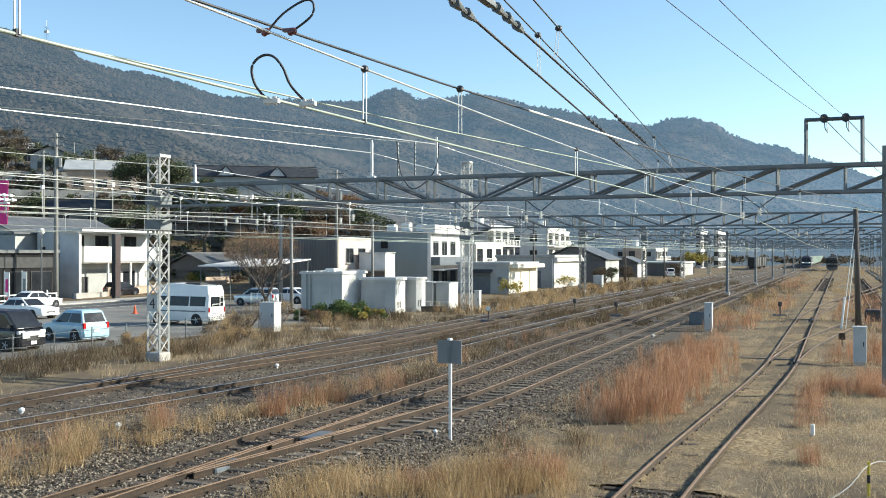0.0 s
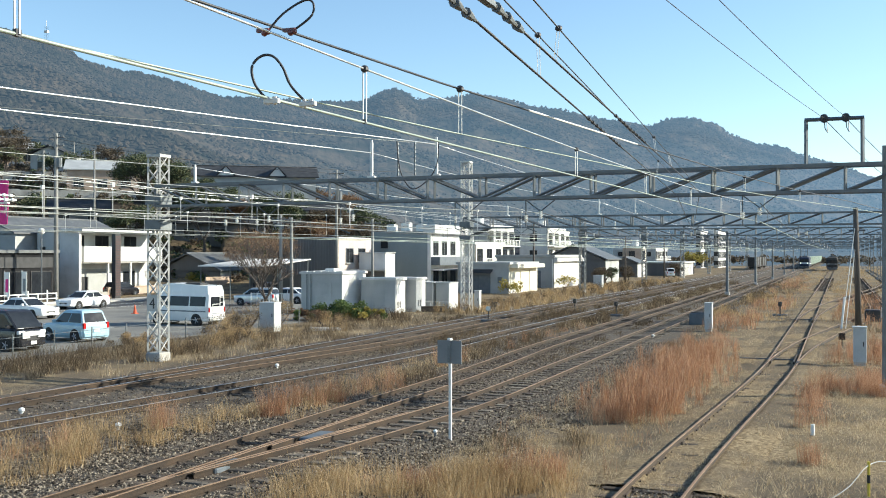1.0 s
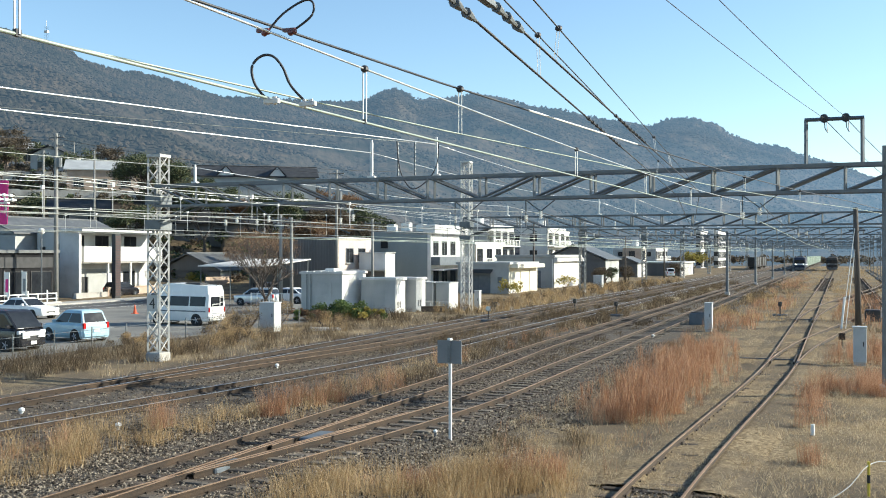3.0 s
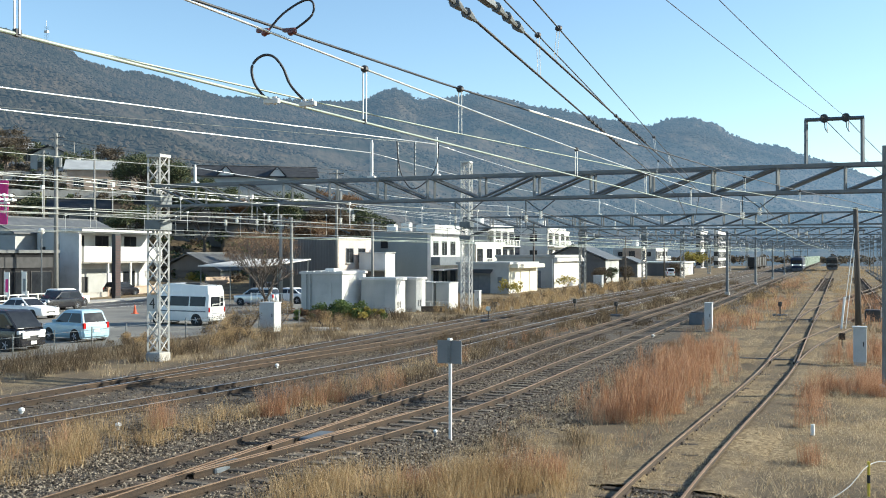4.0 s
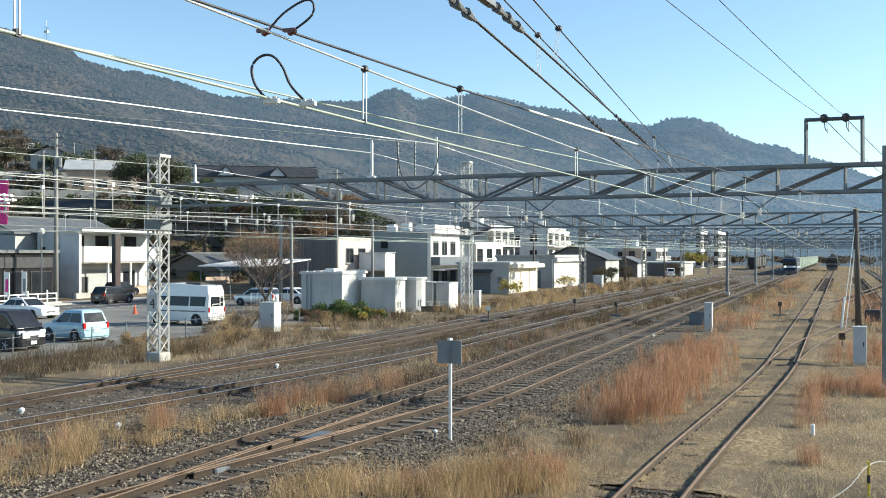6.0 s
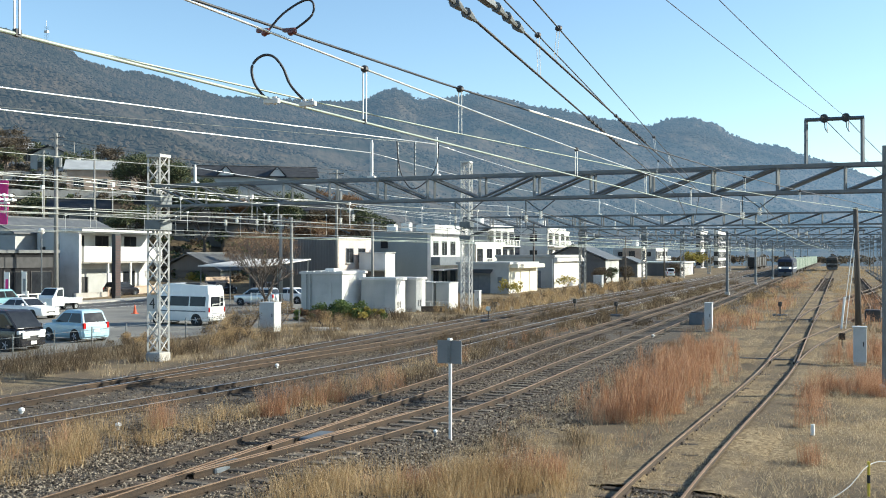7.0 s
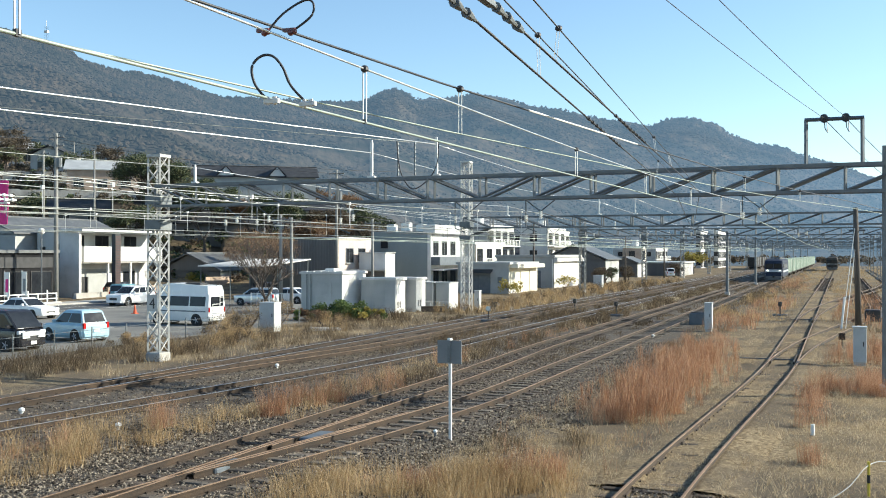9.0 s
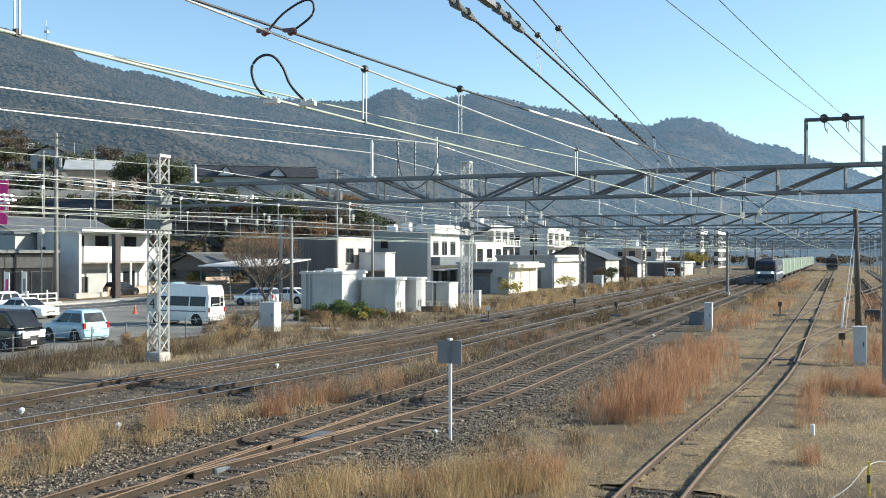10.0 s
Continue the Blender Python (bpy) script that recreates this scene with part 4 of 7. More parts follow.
YELLOW = material("yellow_plastic", [(0.45, 0.34, 0.03), (0.60, 0.47, 0.06)], 3, 30, 0.5, bump=0.05)
marker(-0.66, 26.4, 0.27, 0.05, WHITE_STEEL, "short white marker stub in the grass")
marker(-9.24, 22.6, 0.16, 0.03, STEEL_DARK, "small marker with a white top", PORCELAIN)
marker(0.47, 20.1, 0.65, 0.025, YELLOW, "yellow and black stake holding a cable")
part("band", Mesh().tube([(0.47, 20.1, 0.25), (0.47, 20.1, 0.4)], 0.03, 8), BLACK).parent = bpy.data.objects["marker_post.002"]
bpy.data.objects["band"].matrix_basis = pose(-0.47, -20.1, 0)
for x, y in ((-21.4, 21.6), (-15.2, 28.5), (-20.65, 34.0), (-9.4, 53.9), (-17.2, 20.6)):
    marker(x, y, 0.12, 0.05, WHITE_STEEL, "short white track marker on the ballast", PORCELAIN)
single("trailing_cable", bow([(-0.9, 18.4, 0.02), (-0.35, 18.8, 0.1), (0.1, 19.4, 0.28), (0.47, 20.1, 0.58), (0.9, 20.9, 0.5), (1.6, 21.5, 0.05)], 0.009), STEEL, "pale cable slung over a yellow stake", "cable")


def dwarf(x, y, label):
    d = thing("switch_stand", x, y, 0, label=label, category="switch stand", group="switch stands beside the tracks")
    part("base", Mesh().box(-0.5, 0.5, -0.2, 0.2, -0.05, 0.16, cut=0.03), STEEL_DARK, d)
    part("stem", Mesh().tube([(0, 0, 0.1), (0, 0, 0.85)], 0.045, 8), FRAME_DARK, d)
    part("lamp", Mesh().box(-0.13, 0.13, -0.13, 0.13, 0.72, 1.05, cut=0.03).box(-0.05, 0.05, -0.2, 0.2, 0.82, 0.95), FRAME_DARK, d)
    part("lever", Mesh().tube([(0.2, 0, 0.14), (0.55, 0.05, 0.5)], 0.022, 6), STEEL_DARK, d)
    return d


dwarf(-15.1, 71.5, "black switch stand between two tracks")
dwarf(-19.1, 75.2, "black switch stand in dry weeds")
dwarf(-4.1, 76, "rusty switch stand beside the siding turnout")
white_dwarf = dwarf(-21.7, 62.4, "switch stand with a white disc")
part("disc", Mesh().tube([(0.02, -0.2, 0.9), (0.02, -0.22, 0.9)], 0.16, 12), WHITE_STEEL, white_dwarf)
box1 = thing("point_machine", -8.3, 65, 0, label="low dark steel point machine beside the track", category="machine")
part("case", Mesh().box(-0.7, 0.7, -0.35, 0.35, 0, 0.75, cut=0.06), STEEL_DARK, box1)
part("cover", Mesh().box(-0.6, 0.6, -0.3, 0.3, 0.75, 0.8, cut=0.02), FRAME_DARK, box1)
box2 = thing("point_machine", 2.15, 72, 0, label="dark trackside machine with white marks", category="machine")
part("case", Mesh().box(-0.7, 0.3, -0.4, 0.4, 0, 0.8, cut=0.06), FRAME_DARK, box2)
part("mark", Mesh().box(0.32, 0.5, -0.43, -0.40, 0.3, 1.0), WHITE_STEEL, box2)
post = thing("marker_post", 0.04, 52.7, 0, label="small rust-red box on a thin stake", category="post")
part("stake", Mesh().tube([(0, 0, -0.1), (0, 0, 0.5)], 0.03), RUST, post)
part("box", Mesh().box(-0.16, 0.16, -0.12, 0.12, 0.3, 0.62, cut=0.02), RUST, post)

# dark pole with guy wires beside the siding
pole = thing("signal_pole", 0.95, 66, 0, label="dark leaning pole with guy wires beside the siding", category="pole")
part("shaft", Mesh().tube([(0.05, 0, -0.2), (-0.12, 0, 7.35)], 0.2, 10, 0, 0.15), WOOD_POLE, pole, smooth=True)
part("cross_arm", Mesh().bar((-0.5, 0, 5.95), (0.45, 0, 5.95), 0.08), STEEL_DARK, pole)
for s, zz in ((-0.9, 6.6), (-0.7, 5.2)):
    part("guy_wire", Mesh().tube([(-0.1, 0, zz), (s, -1.5, 0.0)], 0.022, 5), WHITE_STEEL, pole)
part("guy_guard", Mesh().tube([(-0.93, -1.55, 0.0), (-0.76, -1.25, 1.9)], 0.06, 8), WHITE_STEEL, pole, "white plastic guy guard")


def utility_pole(x, y, h, label, arms=2, mat=POLE_GREY, z=0.0, r=0.17, lamp=False):
    p = thing("utility_pole", x, y, z, label=label, category="utility pole", group="utility poles of the town")
    part("shaft", Mesh().tube([(0, 0, -0.5), (0, 0, h)], r, 10, 0, r * 0.65), mat, p, smooth=True)
    for i in range(arms):
        zz = h - 0.4 - 0.8 * i
        part("cross_arm", Mesh().bar((-0.9, 0, zz), (0.9, 0, zz), 0.08), STEEL, p)
        for xx in (-0.8, -0.3, 0.3, 0.8):
            part("insulator", Mesh().tube([(xx, 0, zz), (xx, 0, zz + 0.22)], 0.05, 6, 0, 0.035), STEEL, p)
    if arms > 1:
        part("transformer", Mesh().tube([(0.38, 0, h - 3.2), (0.38, 0, h - 2.3)], 0.25, 10), STEEL, p)
    return p


utility_pole(-68.1, 72.9, 15.8, "tall concrete utility pole by the road", r=0.24)
for x, y, h, a in ((-89.3, 93.5, 17, 1), (-90.6, 103.8, 18, 1), (-49.4, 93.3, 13.4, 2), (-43.7, 90.2, 8, 1), (-43.9, 72.9, 7.8, 1), (-43.1, 73.3, 7.6, 1)):
    utility_pole(x, y, h, "slim grey utility pole among the buildings", a)
for x, y, h in ((-36.7, 123.2, 8.5), (-36.4, 147, 8.7), (-32.2, 159.5, 7.3), (-31, 190, 8)):
    utility_pole(x, y, h, "dark pole at the yard's edge", 1, WOOD_POLE, r=0.16)
for x, y, h, z in ((-143, 158, 11, 16), (-125, 150, 11, 12), (-100, 140, 11, 8)):
    utility_pole(x, y, h, "utility pole on the hillside", 1, POLE_GREY, z)
for a, b in (((-68.1, 72.9, 15.3), (-49.4, 93.3, 13.0)), ((-49.4, 93.3, 13.0), (-36.7, 123.2, 8.3)), ((-68.1, 72.9, 14.5), (-90.6, 103.8, 17.6)), ((-68.1, 72.9, 14.3), (-75, 40, 14)), ((-68.1, 72.9, 15.2), (-75, 40, 15.2)),
             ((-49.4, 93.3, 12.2), (-36.4, 147, 8.4)), ((-43.7, 90.2, 7.6), (-32.2, 159.5, 7.0)), ((-43.9, 72.9, 7.5), (-43.7, 90.2, 7.6)), ((-68, 72.9, 9.5), (-43.9, 72.9, 7.3))):
    wire_run("power_line", a, b, 0.5, 0.02, WIRE, "dark power line between utility poles", "power line")
for dx in (-0.8, 0.3, 0.8):
    for (xa, ya, za), (xb, yb, zb) in zip([(-75, 40, 12), (-68.1, 72.9, 11.6), (-60, 110, 11)], [(-68.1, 72.9, 11.6), (-60, 110, 11), (-52, 170, 10)]):
        wire_run("power_line", (xa + dx, ya, za + 0.3 * dx), (xb + dx, yb, zb + 0.3 * dx), 0.5, 0.02, WIRE_BRIGHT, "pale power line along the road", "power line")

# ---- paved ground beyond the tracks ----


def slab(name, x0, x1, y0, y1, z, mat, label, category):
    m = Mesh()
    m.box(x0, x1, y0, y1, -0.2, z)
    return single(name, m, mat, label, category, kind="structure")


slab("road", -63.6, -56.6, -60, 330, 0.02, ASPHALT, "grey two-lane asphalt road along the yard", "road")
slab("pavement", -66.2, -63.6, -60, 330, 0.14, CONCRETE, "raised concrete pavement beside the road", "pavement")
slab("car_park", -56.4, -33.0, 20, 66, 0.016, LOT, "worn grey gravel and asphalt car park", "car park")
slab("car_park", -56.4, -40, 66.1, 100, 0.016, LOT, "grey paved yard between sheds and road", "car park")
PAINT = material("road_paint", [(0.55, 0.54, 0.5), (0.75, 0.74, 0.7)], 2, 14, 0.8, bump=0.1)
for x in (-63.2, -60.1, -57.0):
    single("road_line", Mesh().box(x - 0.06, x + 0.06, 20, 200, 0.0, 0.024), PAINT, "white painted line along the road", "road line", "lines on the road", kind="structure")
for i in range(6):
    single("parking_line", Mesh().box(-46, -41.2, 36 + 2.6 * i - 0.05, 36 + 2.6 * i + 0.05, 0, 0.02), PAINT, "worn white parking bay line", "parking line", "parking lines", kind="structure")

# ---- buildings ----


def window(parent, face, u, v, w, h, at, frame_mat=STEEL, bars=1):
    """A window on a wall: face 's' looks to -y, 'e' looks to +x; at is the wall's plane."""
    def put(m, u0, u1, v0, v1, out, deep):
        if face == "s":
            m.box(u0, u1, at - out, at + deep, v0, v1)
        else:
            m.box(at - deep, at + out, u0, u1, v0, v1)
    f = Mesh()
    t = 0.07
    put(f, u - w / 2 - t, u + w / 2 + t, v - t, v, 0.06, 0.0)
    put(f, u - w / 2 - t, u + w / 2 + t, v + h, v + h + t, 0.06, 0.0)
    put(f, u - w / 2 - t, u - w / 2, v, v + h, 0.06, 0.0)
    put(f, u + w / 2, u + w / 2 + t, v, v + h, 0.06, 0.0)
    for i in range(bars):
        c = u - w / 2 + w * (i + 1) / (bars + 1)
        put(f, c - 0.025, c + 0.025, v, v + h, 0.045, 0.0)
    holder = part("window", f, frame_mat, parent)
    g = Mesh()
    put(g, u - w / 2, u + w / 2, v, v + h, 0.02, 0.05)
    part("pane", g, GLASS_DARK, holder)
    return holder


def ribbed(m, face, at, u0, u1, z0, z1, step=0.3, out=0.03):
    u = u0
    while u < u1 - 0.05:
        if face == "s":
            m.box(u, u + step * 0.4, at - out, at, z0, z1)
        else:
            m.box(at, at + out, u, u + step * 0.4, z0, z1)
        u += step
    return m


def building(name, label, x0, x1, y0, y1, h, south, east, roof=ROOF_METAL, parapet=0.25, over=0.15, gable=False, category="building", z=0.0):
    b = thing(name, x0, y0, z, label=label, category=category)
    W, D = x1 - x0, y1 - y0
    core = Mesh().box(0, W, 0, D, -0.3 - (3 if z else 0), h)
    # on white buildings the greyer south material paints that side's shade
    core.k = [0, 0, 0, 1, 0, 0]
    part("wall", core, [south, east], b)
    if gable:
        m = Mesh()
        rise = W * 0.22
        for s in (0, 1):
            a, c = (-over - 0.25, W / 2) if s == 0 else (W + over + 0.25, W / 2)
            m.solid([(a, -0.5, h - 0.05), (c, -0.5, h + rise), (c, D + 0.5, h + rise), (a, D + 0.5, h - 0.05), (a, -0.5, h + 0.12), (c, -0.5, h + rise + 0.17), (c, D + 0.5, h + rise + 0.17), (a, D + 0.5, h + 0.12)],
                    [(0, 1, 2, 3), (4, 5, 6, 7), (0, 1, 5, 4), (2, 3, 7, 6), (0, 3, 7, 4), (1, 2, 6, 5)])
        part("roof", m, roof, b)
        part("gable", Mesh().solid([(0, 0, h - 0.1), (W, 0, h - 0.1), (W / 2, 0, h + rise - 0.05), (0, D, h - 0.1), (W, D, h - 0.1), (W / 2, D, h + rise - 0.05)], [(0, 1, 2), (3, 5, 4), (0, 3, 4, 1), (1, 4, 5, 2), (0, 2, 5, 3)]), south, b)
        part("ridge", Mesh().box(W / 2 - 0.12, W / 2 + 0.12, -0.5, D + 0.5, h + rise + 0.06, h + rise + 0.26, cut=0.04), roof, b)
    else:
        part("roof", Mesh().box(-over, W + over, -over, D + over, h, h + parapet, cut=0.03), roof, b)
    return b


# the house is white all round; its south wall is coloured greyer as shade
house = building("house", "white two-storey house with a long balcony", -77.3, -74.3, 80.1, 94, 6.8, WALL_PAINTED_SHADE, WALL_WHITE, WALL_WHITE, 0.2, 0.1, category="house")
part("balcony_front", Mesh().box(5.2, 5.32, 0.9, 13.5, 3.7, 5.3), WALL_WHITE, house, "white solid balcony front")
part("balcony_side", Mesh().box(3.0, 5.2, 0.9, 1.02, 3.7, 5.3), WALL_WHITE, house)
part("balcony_floor", Mesh().box(3.0, 5.2, 0.9, 13.5, 3.55, 3.72), CONCRETE, house)
part("canopy", Mesh().box(3.0, 6.1, -0.25, 14.2, 6.82, 7.06, cut=0.03), WALL_WHITE, house, "white overhanging roof edge")
part("fin_wall", Mesh().box(3.0, 5.5, -0.05, 0.3, 0.0, 6.82), WALL_WHITE, house, "white wing wall")
for u in (2.4, 6.2, 10.8):
    window(house, "e", u, 4.2, 1.9, 2.2, 3.0, FRAME_DARK)
window(house, "e", 10.6, 0.9, 1.8, 1.6, 3.0, FRAME_DARK)
# thin grey panel on the white wall paints the shade of the porch recess
part("porch_wall", Mesh().box(3.0, 3.06, 1.8, 6.8, 0.0, 2.9), WALL_GREY, house, "grey porch panel with painted shade")
part("front_door", Mesh().box(3.06, 3.12, 3.0, 4.0, 0.0, 2.1), FRAME_DARK, house)
for u in (4.6, 8.2, 13.2):
    part("porch_post", Mesh().box(5.0, 5.2, u, u + 0.2, 0, 3.55), WALL_WHITE, house)
for u, v in ((0.8, 3.9), (2.0, 1.0), (2.6, 4.2)):
    window(house, "s", u, v, 0.5, 1.3, 0.0, STEEL, 0)
part("garden_wall", Mesh().box(6.4, 6.6, 3.0, 13.6, -0.2, 1.0).box(6.35, 6.65, 3.0, 13.6, 1.0, 1.06), WALL_TAN, house, "low tan tiled garden wall")
part("low_wall", Mesh().box(6.4, 6.6, -2.0, 2.9, -0.2, 0.6), CONCRETE, house)
rear = building("rear_house", "house with a dark corrugated roof behind the white house", -86, -78.2, 78, 94, 6.6, WALL_GREY, WALL_GREY, ROOF_TILE, gable=True, category="house")
pylon = thing("sign_pylon", -67.0, 79.9, 0, label="tall dark slatted pylon in front of the house", category="sign pylon")
part("core", Mesh().box(-0.22, 0.22, -0.4, 0.4, 0, 6.5), FRAME_DARK, pylon)
MAROON = material("maroon_slat", [(0.05, 0.025, 0.025), (0.09, 0.045, 0.042)], 3, 20, 0.6)
for i in range(24):
    part("slat", Mesh().box(0.22, 0.26, -0.36, 0.36, 0.4 + 0.25 * i, 0.53 + 0.25 * i), MAROON, pylon)

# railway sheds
# grey south and white east walls hold shade and sun in their colours
shed1 = building("equipment_shed", "white steel equipment shed, shaded side painted grey", -38.3, -34.8, 66.6, 70.6, 3.0, WALL_PAINTED_SHADE, WALL_WHITE, WALL_WHITE, 0.16, 0.12, category="shed")
part("door", Mesh().box(1.2, 2.6, -0.04, 0.0, 0.1, 2.3), WALL_PAINTED_SHADE, shed1)
part("ladder", Mesh().box(0.5, 0.55, -0.1, -0.05, 0, 3).box(0.85, 0.9, -0.1, -0.05, 0, 3), STEEL, shed1)
part("vent", Mesh().box(1.6, 2.4, 0.8, 1.6, 3.16, 3.4, cut=0.04), WHITE_STEEL, shed1)
for u in (0.3, 0.9, 1.5, 2.1, 2.7, 3.3):
    part("roof_panel", Mesh().box(u - 0.25, u + 0.25, -0.14, 4.1, 3.16, 3.2), WALL_WHITE, shed1)
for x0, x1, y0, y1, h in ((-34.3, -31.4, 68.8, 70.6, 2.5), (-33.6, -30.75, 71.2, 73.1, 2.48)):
    # grey front is painted shade, as on the larger shed
    s = building("equipment_shed", "metal relay hut with a white side door, shaded front painted grey", x0, x1, y0, y1, h, WALL_PAINTED_SHADE, WALL_WHITE, WALL_WHITE, 0.2, 0.12, category="shed")
    part("seam", Mesh().box(0.95, 1.0, -0.02, 0, 0.1, h - 0.1).box(1.95, 2.0, -0.02, 0, 0.1, h - 0.1), WALL_PAINTED_SHADE, s)
    d = part("door", Mesh().box(x1 - x0, x1 - x0 + 0.03, 0.15, y1 - y0 - 0.15, 0.3, h - 0.15), WALL_WHITE, s)
    part("vent", Mesh().box(x1 - x0 + 0.03, x1 - x0 + 0.05, 0.3, 0.45, 0.4, 0.9).box(x1 - x0 + 0.03, x1 - x0 + 0.05, 0.7, 0.85, 0.4, 0.9), FRAME_DARK, d)
    part("foot", Mesh().box(x1 - x0 - 0.3, x1 - x0, 0.1, 0.4, -0.3, 0.1), CONCRETE, s)
for x0, x1 in ((-32.2, -30.6), (-30.4, -29.2)):
    # south side coloured darker than the east one to show its shade
    s = building("transformer_cabinet", "steel transformer cabinet behind a low fence, shaded side painted grey", x0, x1, 74.5, 76.3, 2.15, WALL_PAINTED_SHADE, WALL_WHITE, WALL_GREY, 0.08, 0.06, category="cabinet")
    part("post", Mesh().box(x1 - x0 - 0.1, x1 - x0, -0.12, -0.02, 0, 2.2), WHITE_STEEL, s)
rail_f = thing("low_fence", -31, 73.0, 0, label="low white pipe fence round the cabinets", category="fence")
for i in range(4):
    part("post", Mesh().tube([(i * 0.75, 0, -0.1), (i * 0.75, 0, 0.75)], 0.035), WHITE_STEEL, rail_f)
part("rail", Mesh().tube([(0, 0, 0.72), (2.25, 0, 0.72)], 0.03), WHITE_STEEL, rail_f)
shed2 = building("workshop", "grey block workshop with a cream shutter side", -41.2, -35.0, 107.6, 119, 3.3, WALL_GREY, WALL_CREAM, WALL_GREY, 0.28, 0.2, category="shed")
part("double_door", Mesh().box(1.3, 4.0, -0.05, 0.0, 0, 2.2).box(2.62, 2.68, -0.07, -0.05, 0, 2.2), STEEL_DARK, shed2, "grey double door")
part("awning", Mesh().extrude([(-0.9, 2.35), (0.0, 2.75), (0.0, 2.65), (-0.9, 2.28)], 0.9, 4.3, axis="x"), FRAME_DARK, shed2)
part("meter_box", Mesh().box(4.9, 5.5, -0.15, 0, 1.2, 1.9, cut=0.02), STEEL, shed2)
part("side_canopy", Mesh().box(6.2, 7.2, 0.3, 11.2, 2.9, 3.35, cut=0.03), WALL_CREAM, shed2, "cream canopy over the shutters")
for u in (0.6, 4.4, 8.0):
    part("shutter", Mesh().box(6.2, 6.26, u, u + 3.2, 0, 2.6), WALL_CREAM, shed2)
    for i in range(6):
        part("slat", Mesh().box(6.26, 6.275, u + 0.05, u + 3.15, 0.1 + 0.42 * i, 0.46 + 0.42 * i), WALL_CREAM, shed2)
# the store's south grey is shade put into the wall colour
shed3 = building("store_house", "store with a white end wall, shaded south side painted grey", -43.2, -35.2, 127.5, 142, 4.1, WALL_GREY, WALL_WHITE, WALL_GREY, 0.3, 0.2, category="shed")
part("roof_edge", Mesh().box(8.0, 8.5, -0.1, 14.6, 3.5, 4.0, cut=0.03), WALL_WHITE, shed3, "white roof edge")
part("door", Mesh().box(5.0, 6.2, -0.05, 0, 0, 2.3), STEEL_DARK, shed3)
part("drain_pipe", Mesh().tube([(7.8, -0.06, 0), (7.8, -0.06, 3.9)], 0.05), WHITE_STEEL, shed3)

# clutter by the huts: stacked sleepers, drums and pipes
for x, y, rz in ((-29.6, 72.0, 20), (-27.9, 80.5, -15), (-29.4, 86.0, 35)):
    st = thing("sleeper_stack", x, y, 0, rz, "short stack of weathered old sleepers by the huts", "stack", "stacks beside the yard")
    for i in range(3):
        for j in range(2 - i // 2):
            part("sleeper", Mesh().box(-0.95, 0.95, -0.3 + 0.3 * j, -0.04 + 0.3 * j, -0.02 + 0.15 * i, 0.13 + 0.15 * i, cut=0.012), CONCRETE_SLEEPER, st)

# town buildings
pink = building("old_building", "dark-clad building with a stained pink front", -57.5, -50.2, 95.2, 103.8, 6.2, WALL_DARK, WALL_PINK, ROOF_METAL, 0.15, 0.1)
part("cladding", ribbed(Mesh(), "s", 0.0, 0.05, 7.2, 0.0, 6.1, 0.35, 0.04), WALL_DARK, pink)
for u in (2.6, 5.6):
    window(pink, "e", u, 3.6, 1.7, 1.5, 7.3)
    part("sill", Mesh().box(7.3, 7.5, u - 1.0, u + 1.0, 3.42, 3.5), CONCRETE, pink)
part("ground_floor", Mesh().box(7.3, 7.36, 0.6, 5.6, 0, 2.4), FRAME_DARK, pink, "dark shopfront panel")
part("shop_wall", Mesh().box(7.36, 7.42, 1.0, 5.2, 0, 2.1), WALL_WHITE, pink)
hut = building("roof_hut", "small white hut with a dark panel below as an open shed's shade", -49.6, -46.4, 99.0, 101.5, 4.6, WALL_WHITE, WALL_WHITE, ROOF_METAL, 0.1, 0.1)
part("lean_to", Mesh().box(-0.4, 3.9, -1.6, -0.1, 2.75, 2.85), ROOF_METAL, hut)
# dark sheet under the lean-to paints the shade inside an open shed
part("shade_wall", Mesh().box(0.1, 3.1, -0.06, 0, 0, 2.6), WALL_DARK, hut)
blue = building("workshop_block", "blue-grey clad block with a white balcony front", -51.2, -44.0, 106, 117, 6.9, WALL_BLUE, WALL_WHITE, WALL_BLUE, 0.25, 0.05)
part("corner_strip", Mesh().box(6.9, 7.3, -0.06, 0, 0, 6.9), WALL_WHITE, blue)
part("parapet", Mesh().box(6.4, 7.9, -0.2, 11.2, 6.9, 7.9, cut=0.04), WALL_WHITE, blue, "white roof parapet")
part("belt", Mesh().box(0.0, 6.8, -0.05, 0, 3.2, 3.3), WALL_BLUE, blue)
window(blue, "s", 1.4, 5.2, 0.9, 0.8, 0.0, STEEL, 0)
for u in (1.7, 4.4, 7.2):
    window(blue, "e", u, 4.4, 1.5, 1.6, 7.2)
    window(blue, "e", u, 0.9, 1.5, 1.7, 7.2)
part("balcony", Mesh().box(7.2, 8.3, 0.3, 10.4, 3.2, 4.2), STEEL_DARK, blue, "grey railed balcony")
part("canopy", Mesh().box(7.2, 8.7, 0.3, 10.4, 2.6, 2.75), WALL_WHITE, blue)
for i in range(3):
    part("roof_unit", Mesh().box(1.2 + 1.9 * i, 2.2 + 1.9 * i, 1.0, 2.0, 7.15, 8.0 + 0.2 * (i % 2), cut=0.04), WHITE_STEEL, blue, "white rooftop unit")
rng = random.Random(7)


